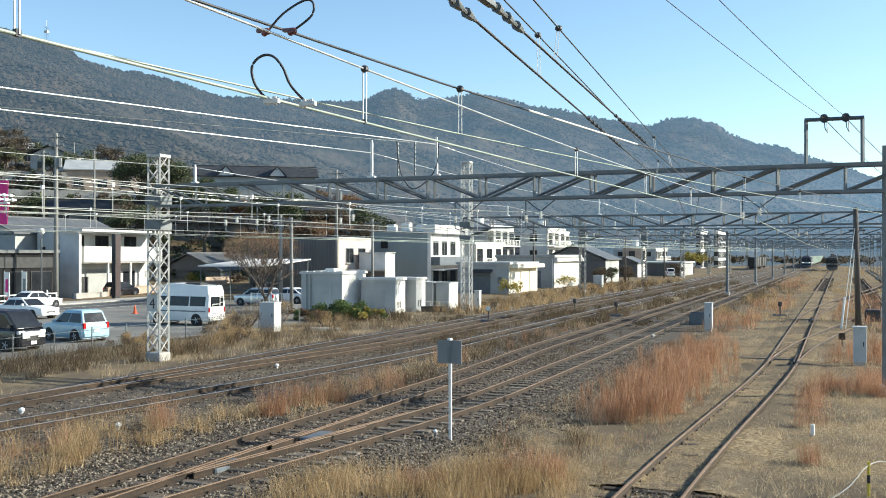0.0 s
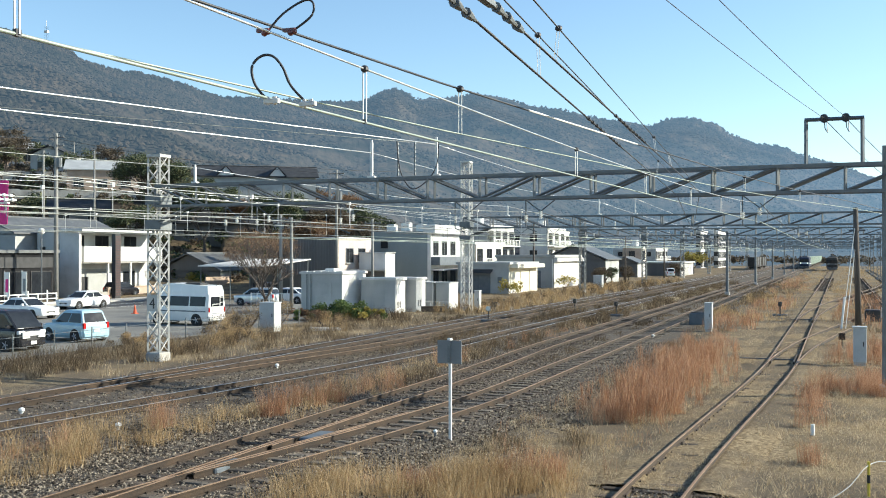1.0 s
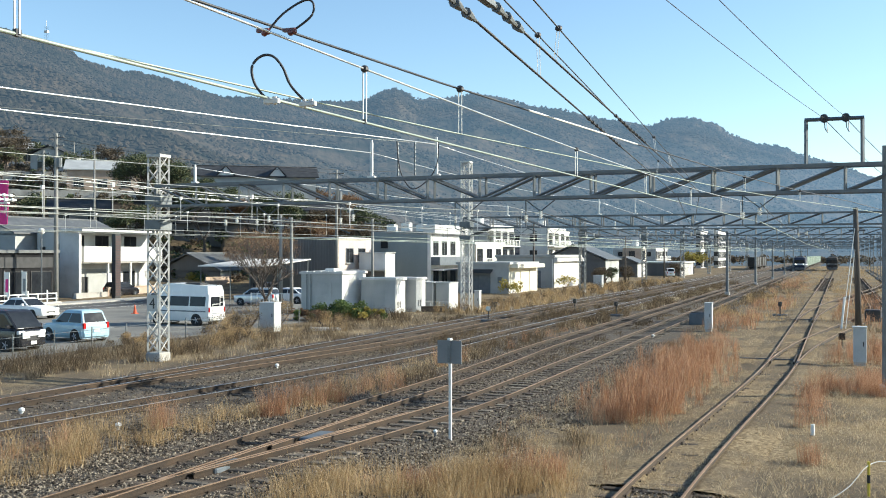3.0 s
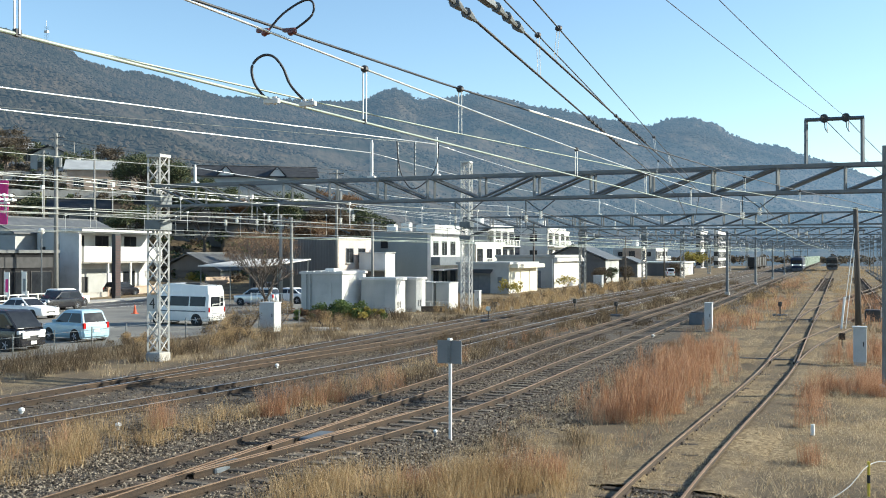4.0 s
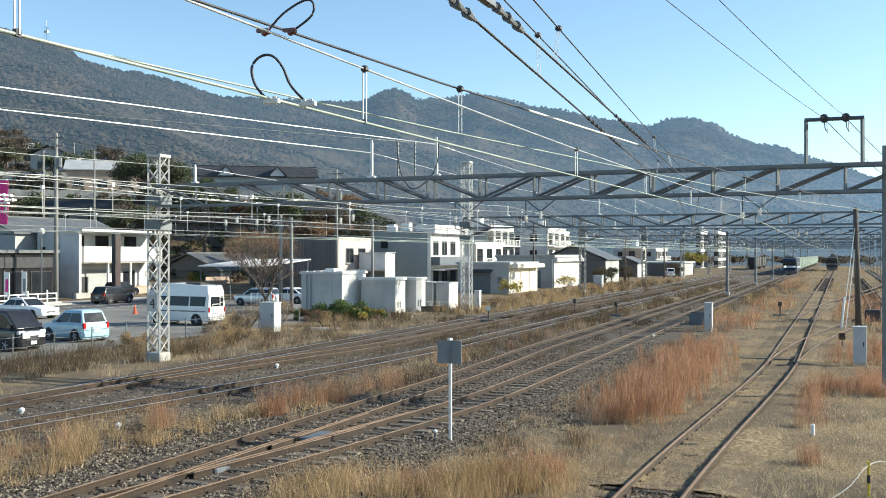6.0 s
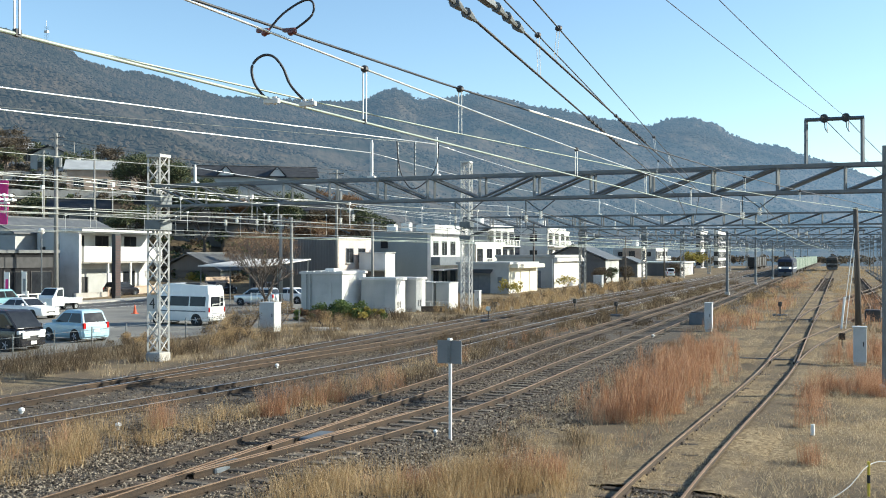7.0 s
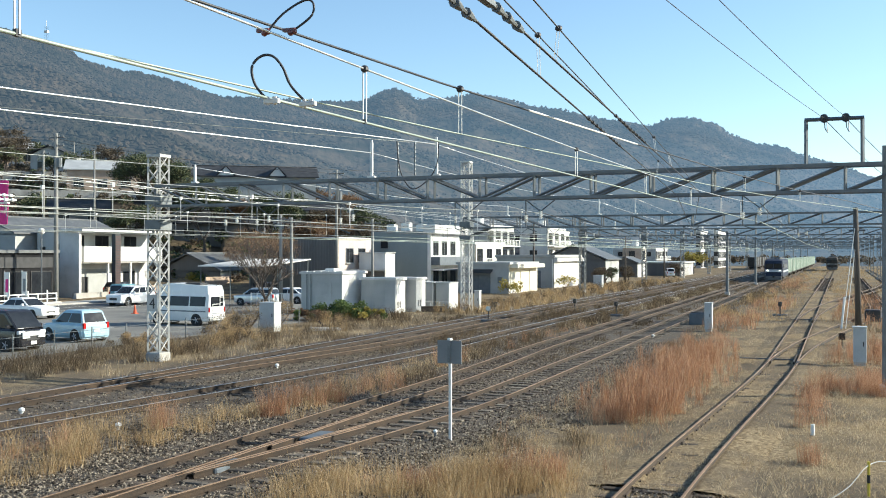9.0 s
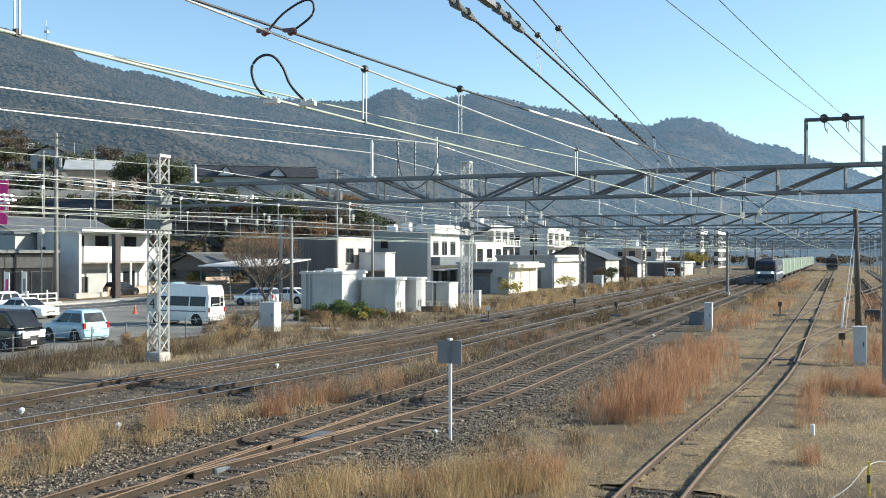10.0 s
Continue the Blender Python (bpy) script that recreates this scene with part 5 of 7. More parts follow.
def block_of_flats(x0, x1, y0, y1, floors, label, south=WALL_WHITE, east=WALL_WHITE, z=0.0, balcony=True):
    h = 2.9 * floors
    b = building("apartment_building", label, x0, x1, y0, y1, h, south, east, WALL_WHITE, 0.4, 0.1, z=z)
    W, D = x1 - x0, y1 - y0
    for k in range(floors):
        n = max(1, int(D / 3.2))
        for i in range(n):
            window(b, "e", D * (i + 0.5) / n, 2.9 * k + 0.35, 2.1, 1.95, W, FRAME_DARK)
        m = max(1, int(W / 3.6))
        for i in range(m):
            window(b, "s", W * (i + 0.5) / m, 2.9 * k + 1.0, 1.2, 1.2, 0.0, FRAME_DARK)
        if balcony and k:
            part("balcony_floor", Mesh().box(W, W + 1.1, 0.2, D - 0.2, 2.9 * k - 0.12, 2.9 * k + 0.02), WALL_WHITE, b)
            part("balcony_rail", Mesh().box(W + 1.04, W + 1.1, 0.2, D - 0.2, 2.9 * k + 0.95, 2.9 * k + 1.02), WHITE_STEEL, b)
            for i in range(int(D / 0.8)):
                part("baluster", Mesh().box(W + 1.05, W + 1.09, 0.3 + 0.8 * i, 0.5 + 0.8 * i, 2.9 * k + 0.02, 2.9 * k + 0.95), WHITE_STEEL, b)
            part("cooling_unit", Mesh().box(W + 0.3, W + 0.75, D * 0.4, D * 0.4 + 0.8, 2.9 * k + 0.02, 2.9 * k + 0.62, cut=0.02), WHITE_STEEL, b)
    part("drain_pipe", Mesh().tube([(W + 0.08, 0.15, 0), (W + 0.08, 0.15, h)], 0.06), STEEL_DARK, b)
    part("roof_tank", Mesh().tube([(W * 0.6, D * 0.3, h + 0.4), (W * 0.6, D * 0.3, h + 1.7)], 0.7, 12), WHITE_STEEL, b)
    return b


block_of_flats(-52, -46.5, 128, 140, 2, "white house with balconies behind the sheds", WALL_CREAM, WALL_CREAM)
block_of_flats(-58, -51, 146, 160, 3, "pale grey three-storey flats with rows of balconies", WALL_GREY, WALL_GREY)
block_of_flats(-52, -47, 166, 178, 3, "pale flats behind the yard", WALL_WHITE)
block_of_flats(-60, -52, 184, 200, 3, "cream flats with balconies", WALL_GREY, WALL_CREAM)
block_of_flats(-43.6, -39.6, 213, 219, 2, "tall narrow cream house with a brown band", WALL_TAN, WALL_CREAM, balcony=False)
building("old_house", "weathered grey house with a wide dark roof", -44.5, -34.2, 154, 164, 3.6, WALL_DARK, WALL_GREY, ROOF_TILE, gable=True, category="house")
building("old_house", "small white house with a dark tiled roof", -41.4, -36.4, 192, 200, 2.7, WALL_DARK, WALL_WHITE, ROOF_TILE, gable=True, category="house")
# white blocks whose grey south walls carry painted shade
block_of_flats(-42.5, -41.2, 322, 341, 4, "slim white tower block in the distance", WALL_GREY, balcony=False)
block_of_flats(-38.6, -37.3, 335, 362, 4, "slim white tower block in the distance", WALL_GREY, balcony=False)
block_of_flats(-60, -48, 280, 300, 2, "low white building in the distance", WALL_GREY)
# closed south wall; its dark colour paints the shade inside an open front
ws = building("open_shed", "white vehicle shed with an arched roof", -40, -30.5, 208, 226, 2.6, WALL_DARK, WALL_WHITE, ROOF_METAL, 0.3, 0.4, category="shed")
part("door", ribbed(Mesh().box(9.5, 9.55, 1, 15, 0, 2.3), "e", 9.55, 1, 15, 0, 2.3, 0.5), WALL_WHITE, ws)
for x0, x1, y0, y1, h in ((-77.5, -68.5, 100, 112, 2.5), (-66, -58.5, 114, 124, 2.6)):
    building("old_house", "low house with a dark tiled hipped roof", x0, x1, y0, y1, h, WALL_DARK, WALL_CREAM, ROOF_TILE, gable=True, category="house")
fence1 = thing("board_fence", -66.8, 94.6, 0, label="tan board fence beside the white house", category="fence")
for i in range(16):
    part("panel", Mesh().box(-0.04, 0.04, i * 1.0, i * 1.0 + 0.96, 0.3, 1.9), WALL_TAN, fence1)
    part("post", Mesh().box(-0.06, 0.06, i * 1.0 - 0.04, i * 1.0 + 0.0, -0.1, 2.0), STEEL_DARK, fence1)
port = thing("carport", -57.0, 79.5, 0, label="open carport with a sheet roof, sun glint painted white", category="carport")
# white colour on the sheet roof stands for the sun's glint
part("roof", Mesh().solid([(0, 0, 3.3), (7.2, 0, 3.3), (7.2, 9, 3.9), (0, 9, 3.9), (0, 0, 3.42), (7.2, 0, 3.42), (7.2, 9, 4.02), (0, 9, 4.02)], [(3, 2, 1, 0), (4, 5, 6, 7), (0, 1, 5, 4), (1, 2, 6, 5), (2, 3, 7, 6), (3, 0, 4, 7)]), WALL_WHITE, port)
for x in (0.2, 3.5, 7.0):
    for y in (0.2, 8.7):
        part("post", Mesh().tube([(x, y, 0), (x, y, 3.4 + 0.06 * y)], 0.06), STEEL, port)
part("back_wall", Mesh().box(0, 7.2, 8.9, 9.0, 0, 2.4), WALL_DARK, port)
# hillside houses


def hill_house(x, y, w, d, h, rz, wall, roof, label):
    """A house centred at x, y on the slope, its ridge along d."""
    z = height(x, y) - 0.3
    b = building("hill_house", label, 0, w, 0, d, h, wall, wall, roof, gable=True, category="house", z=0.1)
    b.matrix_basis = pose(x, y, z, 0, 0, rz) @ Matrix.Translation((-w / 2, -d / 2, 0))
    for i in range(2):
        window(b, "s", w * (0.3 + 0.4 * i), 0.9, 1.4, 1.2, 0.0)
    for i in range(max(2, int(d / 3.5))):
        window(b, "e", d * (i + 0.5) / max(2, int(d / 3.5)), 0.8, 1.5, 1.3, w)
    if d > 15:
        for u in (5.2, 13.6):
            dm = part("dormer", Mesh().extrude([(u - 1.3, h + 0.2), (u + 1.3, h + 0.2), (u, h + 1.7)], w * 0.5, w + 0.3, axis="x"), WALL_WHITE, b, "white gabled dormer")
            for q in (-1, 1):
                part("dormer_roof", Mesh().solid([(w * 0.45, u, h + 1.75), (w + 0.5, u, h + 1.75), (w + 0.5, u + q * 1.6, h + 0.1), (w * 0.45, u + q * 1.6, h + 0.1), (w * 0.45, u, h + 1.9), (w + 0.5, u, h + 1.9), (w + 0.5, u + q * 1.6, h + 0.25), (w * 0.45, u + q * 1.6, h + 0.25)],
                                                 [(0, 1, 2, 3), (4, 5, 6, 7), (0, 1, 5, 4), (1, 2, 6, 5), (2, 3, 7, 6), (3, 0, 4, 7)]), roof, dm)
    return b


for x, y, w, d, h, rz, wall in ((-86, 126, 9, 13, 2.8, -60, WALL_DARK), (-76, 134, 8, 10, 3.0, -62, WALL_GREY), (-116, 138, 8, 15, 3.6, -52, WALL_TAN), (-142, 152, 7, 7, 3.6, 20, WALL_GREY), (-130, 168, 7, 8, 3.4, -50, WALL_CREAM),
                                (-160, 160, 7, 8, 3.2, -45, WALL_TAN), (-112, 165, 7, 8, 3.2, -55, WALL_WHITE), (-68, 152, 8, 9, 3.6, -60, WALL_GREY), (-104, 116, 7, 8, 2.8, -50, WALL_DARK), (-93, 146, 9, 20, 5.6, -57, WALL_GREY),
                                (-62, 215, 9, 10, 5, 5, WALL_CREAM), (-75, 240, 9, 10, 5, 5, WALL_GREY), (-60, 176, 8, 10, 4, -60, WALL_DARK)):
    hill_house(x, y, w, d, h, rz, wall, ROOF_METAL if wall is WALL_TAN else ROOF_DARK, "pale metal-roofed house on the hillside" if wall is WALL_TAN else "dark tile-roofed house on the hillside")
for x, y, rz, n in ((-96, 122, 38, 26), (-118, 128, 38, 30), (-135, 140, 40, 30)):
    w = thing("retaining_wall", x, y, height(x, y) - 0.6, rz, "grey concrete retaining wall terracing the slope", "wall")
    for i in range(n // 2):
        part("panel", Mesh().box(i * 1.5 - n * 0.37, i * 1.5 - n * 0.37 + 1.47, -0.15, 0.15, -1.5, 1.6 + 0.06 * (i % 3)), CONCRETE, w)
WALL_SHOP = material("dark_shop_cladding", [(0.010, 0.010, 0.012), (0.026, 0.026, 0.028)], 0.8, 16, 0.9, bump=0.15, spec=0.15)
shop = building("shop", "dark shop front beyond the white railing", -82, -71.5, 62, 76.5, 4.6, WALL_SHOP, WALL_SHOP, ROOF_TILE, 0.3, 0.3)
part("fascia", Mesh().box(10.5, 10.62, 0.4, 14.0, 3.2, 4.2), FRAME_DARK, shop)
for u in (2.0, 5.6, 9.2, 12.6):
    window(shop, "e", u, 0.5, 2.6, 2.3, 10.5, FRAME_DARK)
# white railings, banners, cones by the road
railing = thing("white_railing", -64.6, 56, 0, label="white metal railing beside the pavement", category="railing")
for i in range(13):
    part("post", Mesh().box(-0.05, 0.05, i * 1.1 - 0.05, i * 1.1 + 0.05, 0.0, 1.35 if i % 2 else 1.1), WHITE_STEEL, railing)
for zz in (0.55, 1.0):
    part("rail", Mesh().box(-0.03, 0.03, -0.1, 13.3, zz, zz + 0.09), WHITE_STEEL, railing)
part("kerb", Mesh().box(-0.25, 0.25, -0.2, 13.6, 0.0, 0.3, cut=0.03), CONCRETE, railing)
MAGENTA = material("magenta_cloth", [(0.55, 0.02, 0.17), (0.72, 0.04, 0.27)], 2, 10, 0.7, bump=0.1)
flag = thing("banner", -64.75, 63.7, 0, label="magenta and white banner hanging from a pole", category="banner")
part("pole", Mesh().tube([(-0.9, 0, 0), (-0.9, 0, 11.2)], 0.06), STEEL, flag)
for zz in (7.0, 8.9):
    part("cloth", Mesh().solid([(-0.82, 0, zz), (-0.35, 0.12, zz - 0.05), (0.1, -0.06, zz), (0.2, -0.05, zz + 1.7), (-0.3, 0.1, zz + 1.8), (-0.82, 0, zz + 1.75), (-0.82, 0.03, zz), (-0.35, 0.15, zz - 0.05), (0.1, -0.03, zz), (0.2, -0.02, zz + 1.7), (-0.3, 0.13, zz + 1.8), (-0.82, 0.03, zz + 1.75)],
                                [(0, 1, 4, 5), (1, 2, 3, 4), (6, 7, 10, 11), (7, 8, 9, 10), (0, 1, 7, 6), (1, 2, 8, 7), (2, 3, 9, 8), (3, 4, 10, 9), (4, 5, 11, 10), (5, 0, 6, 11)]), MAGENTA, flag)
part("stripe", Mesh().box(-0.8, 0.15, -0.1, 0.16, 8.72, 8.86), WHITE_STEEL, flag)
for x, y, c in ((-63.4, 65.6, 0), (-63.3, 63.6, 1)):
    bn = thing("banner", x - 1.6, y, 0, label="white upright shop banner at the kerb", category="banner")
    part("pole", Mesh().tube([(0, 0, 0), (0, 0, 3.1)], 0.03), WHITE_STEEL, bn)
    part("cloth", Mesh().box(0.0, 0.55, -0.015, 0.015, 0.9, 3.0), WHITE_STEEL, bn)
    part("print", Mesh().box(0.12, 0.42, -0.022, -0.017, 1.3, 2.4), MAGENTA if c else WALL_BLUE, bn)
sl = thing("street_lamp", -68.5, 71.5, 0, label="street lamp with a white globe", category="street lamp")
part("column", Mesh().tube([(0, 0, 0), (0, 0, 6.4)], 0.06), STEEL, sl)
part("globe", Mesh().ball((0, 0, 6.6), 0.3), WHITE_STEEL, sl, smooth=True)
ORANGE = material("orange_plastic", [(0.55, 0.07, 0.02), (0.68, 0.11, 0.03)], 4, 20, 0.5, bump=0.0)
for x, y in ((-49.4, 61.0),):
    cn = thing("traffic_cone", x, y, 0, label="red-orange traffic cone at the car park's edge", category="traffic cone", group="traffic cones")
    part("cone", Mesh().tube([(0, 0, 0.04), (0, 0, 0.7)], 0.15, 10, 0, 0.03), ORANGE, cn)
    part("base", Mesh().box(-0.2, 0.2, -0.2, 0.2, 0.016, 0.05, cut=0.01), ORANGE, cn)
yard_rail = thing("white_railing", -42.6, 66.3, 0, label="white pipe gate beside the bare tree", category="railing")
for i in range(7):
    part("post", Mesh().tube([(i * 0.55, 0, 0), (i * 0.55, 0, 1.5)], 0.03), WHITE_STEEL, yard_rail)
for zz in (0.4, 1.45):
    part("rail", Mesh().tube([(0, 0, zz), (3.3, 0, zz)], 0.03), WHITE_STEEL, yard_rail)
pf = thing("wire_fence", -32.6, 30, 0, label="thin steel wire fence along the car park", category="fence")
for i in range(12):
    part("post", Mesh().tube([(0, i * 2.4, -0.1), (0, i * 2.4, 1.1)], 0.03), STEEL, pf)
for zz in (0.5, 0.95):
    part("strand", Mesh().tube([(0, 0, zz), (0, 26.4, zz)], 0.012, 4), STEEL, pf)

ax, ay = -0.399 * 920 * math.cos(HEAD) - 920 * math.sin(HEAD), -0.399 * 920 * math.sin(HEAD) + 920 * math.cos(HEAD)
mast = thing("antenna_tower", ax, ay, height(ax, ay) - 3, label="thin antenna tower on the ridge", category="tower")
part("lattice", lattice_mast(Mesh(), 0, 0, 1.3, 24, 8), STEEL, mast)
part("aerial", Mesh().tube([(0, 0, 24), (0, 0, 29)], 0.25).box(-1.8, 1.8, -1.2, 1.2, 18, 20), WHITE_STEEL, mast)

# ---- vehicles ----


def paint(name, c, metal=0.0):
    return material(name, [tuple(0.9 * v for v in c), c], 1.5, 30, 0.25, metal=metal, bump=0.0, spec=0.6)


PAINT_WHITE = paint("white_car_paint", (0.80, 0.80, 0.79))
PAINT_BLUE = paint("light_blue_car_paint", (0.36, 0.54, 0.64))
PAINT_BLACK = paint("black_car_paint", (0.018, 0.018, 0.022))
PAINT_TEAL = paint("teal_car_paint", (0.17, 0.32, 0.36))
PAINT_SILVER = paint("silver_car_paint", (0.55, 0.57, 0.58), 0.4)
LAMP_GLASS = material("headlamp_glass", [(0.62, 0.64, 0.66), (0.8, 0.82, 0.84)], 3, 30, 0.1, bump=0.0)
LAMP_RED = material("red_lamp_glass", [(0.35, 0.01, 0.01), (0.5, 0.02, 0.02)], 3, 30, 0.15, bump=0.0)
HUB = material("alloy_wheel", [(0.35, 0.35, 0.36), (0.5, 0.5, 0.5)], 3, 30, 0.35, metal=0.6, bump=0.0)


def loft(sections, k=0):
    """Rings of equal point count joined into one skin with closed ends."""
    m = Mesh()
    n = len(sections[0])
    for s in sections:
        m.v += s
    for i in range(len(sections) - 1):
        for j in range(n):
            a, b = i * n + j, i * n + (j + 1) % n
            m.f.append((a, b, b + n, a + n))
            m.k.append(k)
    m.f += [tuple(range(n)), tuple(range(len(m.v) - n, len(m.v)))]
    m.k += [k, k]
    return m


def panel(corners, u0, u1, v0, v1, out=0.012, thick=0.02):
    """A thin plate set on a four-cornered face (low a, low b, high b, high a)."""
    a, b, c, d = (Vector(p) for p in corners)
    nrm = (b - a).cross(d - a).normalized()

    def at(u, v):
        return a.lerp(b, u).lerp(d.lerp(c, u), v)
    q = [at(u0, v0), at(u1, v0), at(u1, v1), at(u0, v1)]
    m = Mesh()
    p = [x + nrm * out for x in q] + [x - nrm * thick for x in q]
    return m.solid(p, [(0, 1, 2, 3), (7, 6, 5, 4), (0, 4, 5, 1), (1, 5, 6, 2), (2, 6, 7, 3), (3, 7, 4, 0)])


WHEEL = {}


def wheel(parent, x, y, r, w=0.2, name="wheel"):
    key = (r, w)
    if key not in WHEEL:
        t = Mesh()
        prof = [(r * 0.62, -w / 2), (r * 0.95, -w / 2), (r, -w * 0.36), (r, w * 0.36), (r * 0.95, w / 2), (r * 0.62, w / 2)]
        n = 20
        for j in range(n):
            a = 2 * math.pi * j / n
            t.v += [(u, rr * math.cos(a), rr * math.sin(a)) for rr, u in prof]
        for j in range(n):
            for i in range(6):
                p, q = j * 6 + i, j * 6 + (i + 1) % 6
                p2, q2 = ((j + 1) % n) * 6 + i, ((j + 1) % n) * 6 + (i + 1) % 6
                t.f.append((p, q, q2, p2))
                t.k.append(0)
        rim = Mesh().tube([(-w * 0.42, 0, 0), (w * 0.42, 0, 0)], r * 0.64, 16)
        for j in range(5):
            a = 2 * math.pi * j / 5
            rim.bar((w * 0.44, 0, 0), (w * 0.44, r * 0.6 * math.cos(a), r * 0.6 * math.sin(a)), 0.05)
            rim.bar((-w * 0.44, 0, 0), (-w * 0.44, r * 0.6 * math.cos(a), r * 0.6 * math.sin(a)), 0.05)
        WHEEL[key] = (t.data("tyre", [BLACK], True), rim.data("rim", [HUB]))
    h = new(name)
    h.empty_display_size = 0.1
    h.parent = parent
    h.matrix_basis = pose(x, y, r)
    part("tyre", WHEEL[key][0], [], h)
    part("rim", WHEEL[key][1], [], h)
    return h


def rounded(mesh, name, mat, width):
    """Mesh data with its edges rolled over, for pressed panels."""
    me = mesh.data(name, [mat])
    bm = bmesh.new()
    bm.from_mesh(me)
    bmesh.ops.remove_doubles(bm, verts=bm.verts, dist=0.001)
    bmesh.ops.dissolve_limit(bm, angle_limit=0.02, verts=bm.verts, edges=bm.edges)
    sharp = [e for e in bm.edges if len(e.link_faces) == 2 and e.calc_face_angle() > 0.22]
    bmesh.ops.bevel(bm, geom=sharp, offset=width, offset_type="OFFSET", segments=3, profile=0.6, affect="EDGES", clamp_overlap=True)
    for q in bm.faces:
        q.smooth = True
    bm.to_mesh(me)
    bm.free()
    return me


def car(label, col, L, W, H, hood, cab, roof, belt, category="car", wheel_r=0.31, nose=0.8, deck=None, windows=2, box=False, dark_lower=False):
    """A road vehicle facing +y. hood: height of the bonnet's front; cab: (rear, front) of the cabin at the belt; roof: (rear, front) of the roof;
    belt: height under the windows; deck: height of the boot."""
    c = thing("parked_car" if category == "parked" else "car", 0, 0, label=label, category="car", group="cars")
    w = W / 2
    z0 = 0.22
    deck = belt if deck is None else deck
    rear, front = -L / 2, L / 2
    prof = [(rear, 0.88, z0 + 0.12, deck - 0.1), (rear + 0.10, 0.96, z0, deck), (cab[0], 1.0, z0 - 0.02, belt if cab[0] > rear + 0.4 else deck), ((cab[0] + cab[1]) / 2, 1.0, z0 - 0.03, belt), (cab[1], 1.0, z0 - 0.02, belt - 0.02),
            (front - 0.30, 0.97, z0, hood + 0.10 * (belt - hood)), (front - 0.06, 0.90, z0 + 0.05, hood - 0.06), (front, 0.80, z0 + 0.14, nose * hood)]
    secs = []
    for y, s, a, b in prof:
        h = b - a
        secs.append([(-w * s * 0.90, y, a), (w * s * 0.90, y, a), (w * s * 0.985, y, a + 0.18 * h), (w * s, y, a + 0.55 * h), (w * s * 0.97, y, a + 0.88 * h), (w * s * 0.88, y, b), (-w * s * 0.88, y, b), (-w * s * 0.97, y, a + 0.88 * h), (-w * s, y, a + 0.55 * h), (-w * s * 0.985, y, a + 0.18 * h)])
    part("body", rounded(loft(secs), "body", col, 0.06), [], c)
    wb, wt = w * 0.90, w * (0.86 if box else 0.74)
    zb, zt = belt - 0.03, H
    top = [(-wt, roof[0], zt - 0.07), (wt, roof[0], zt - 0.07), (wt, roof[1], zt - 0.07), (-wt, roof[1], zt - 0.07)]
    low = [(-wb, cab[0], zb), (wb, cab[0], zb), (wb, cab[1], zb), (-wb, cab[1], zb)]
    crown = [(x * 0.86, y * 1.0 + (0.12 if y < (roof[0] + roof[1]) / 2 else -0.12), zt) for x, y, z in top]
    part("cabin", rounded(loft([low, top, crown]), "cabin", col, 0.05), [], c)
    glass = [("windscreen", [low[2], low[3], top[3], top[2]], 0.05, 0.95, 0.06, 0.94), ("rear_window", [low[0], low[1], top[1], top[0]], 0.08, 0.92, 0.12, 0.88)]
    for nm, cs, u0, u1, v0, v1 in glass:
        part(nm, panel(cs, u0, u1, v0, v1), GLASS_DARK, c)
    for cs in ([low[1], low[2], top[2], top[1]], [low[3], low[0], top[0], top[3]]):
        flip = cs[0][0] < 0
        for i in range(windows):
            u0, u1 = 0.05 + 0.9 * i / windows + 0.015, 0.05 + 0.9 * (i + 1) / windows - 0.015
            part("side_window", panel(cs, u0, u1, 0.10, 0.86), GLASS_DARK, c)
    for s in (-1, 1):
        part("headlight", Mesh().box(s * w * 0.72 - 0.17, s * w * 0.72 + 0.17, front - 0.22, front - 0.03, hood * 0.80, hood * 0.80 + 0.15, cut=0.03), LAMP_GLASS, c)
        part("tail_light", Mesh().box(s * w * 0.82 - 0.08, s * w * 0.82 + 0.08, rear - 0.005, rear + 0.12, deck * 0.72, deck * 0.72 + 0.3, cut=0.02), LAMP_RED, c)
        part("mirror", Mesh().box(s * w * 1.0 - 0.1 + s * 0.08, s * w * 1.0 + 0.1 + s * 0.08, cab[1] - 0.45, cab[1] - 0.3, belt, belt + 0.16, cut=0.03), col, c)
        for yy in (rear + 0.19 * L, front - 0.19 * L):
            part("wheel_arch", Mesh().tube([(s * (w * 0.80), yy, wheel_r), (s * (w * 1.003), yy, wheel_r)], wheel_r + 0.07, 18), BLACK, c)
            wheel(c, s * (w - 0.09), yy, wheel_r)
    part("grille", Mesh().box(-w * 0.45, w * 0.45, front - 0.12, front + 0.005, hood * 0.5, hood * 0.72, cut=0.02), FRAME_DARK, c)
    part("bumper", Mesh().box(-w * 0.86, w * 0.86, front - 0.2, front + 0.03, 0.28, 0.46, cut=0.05), FRAME_DARK if dark_lower else col, c)
    part("rear_bumper", Mesh().box(-w * 0.9, w * 0.9, rear - 0.04, rear + 0.15, 0.3, 0.5, cut=0.05), col, c)
    part("number_plate", Mesh().box(-0.17, 0.17, rear - 0.05, rear - 0.042, 0.52, 0.68), YELLOW if box else WHITE_STEEL, c)
    part("number_plate", Mesh().box(-0.17, 0.17, front + 0.032, front + 0.042, 0.32, 0.48), WHITE_STEEL, c)
    return c


def sedan(label, col):
    return car(label, col, 4.6, 1.75, 1.44, 0.78, (-1.75, 1.0), (-1.0, 0.25), 0.92, deck=0.98)


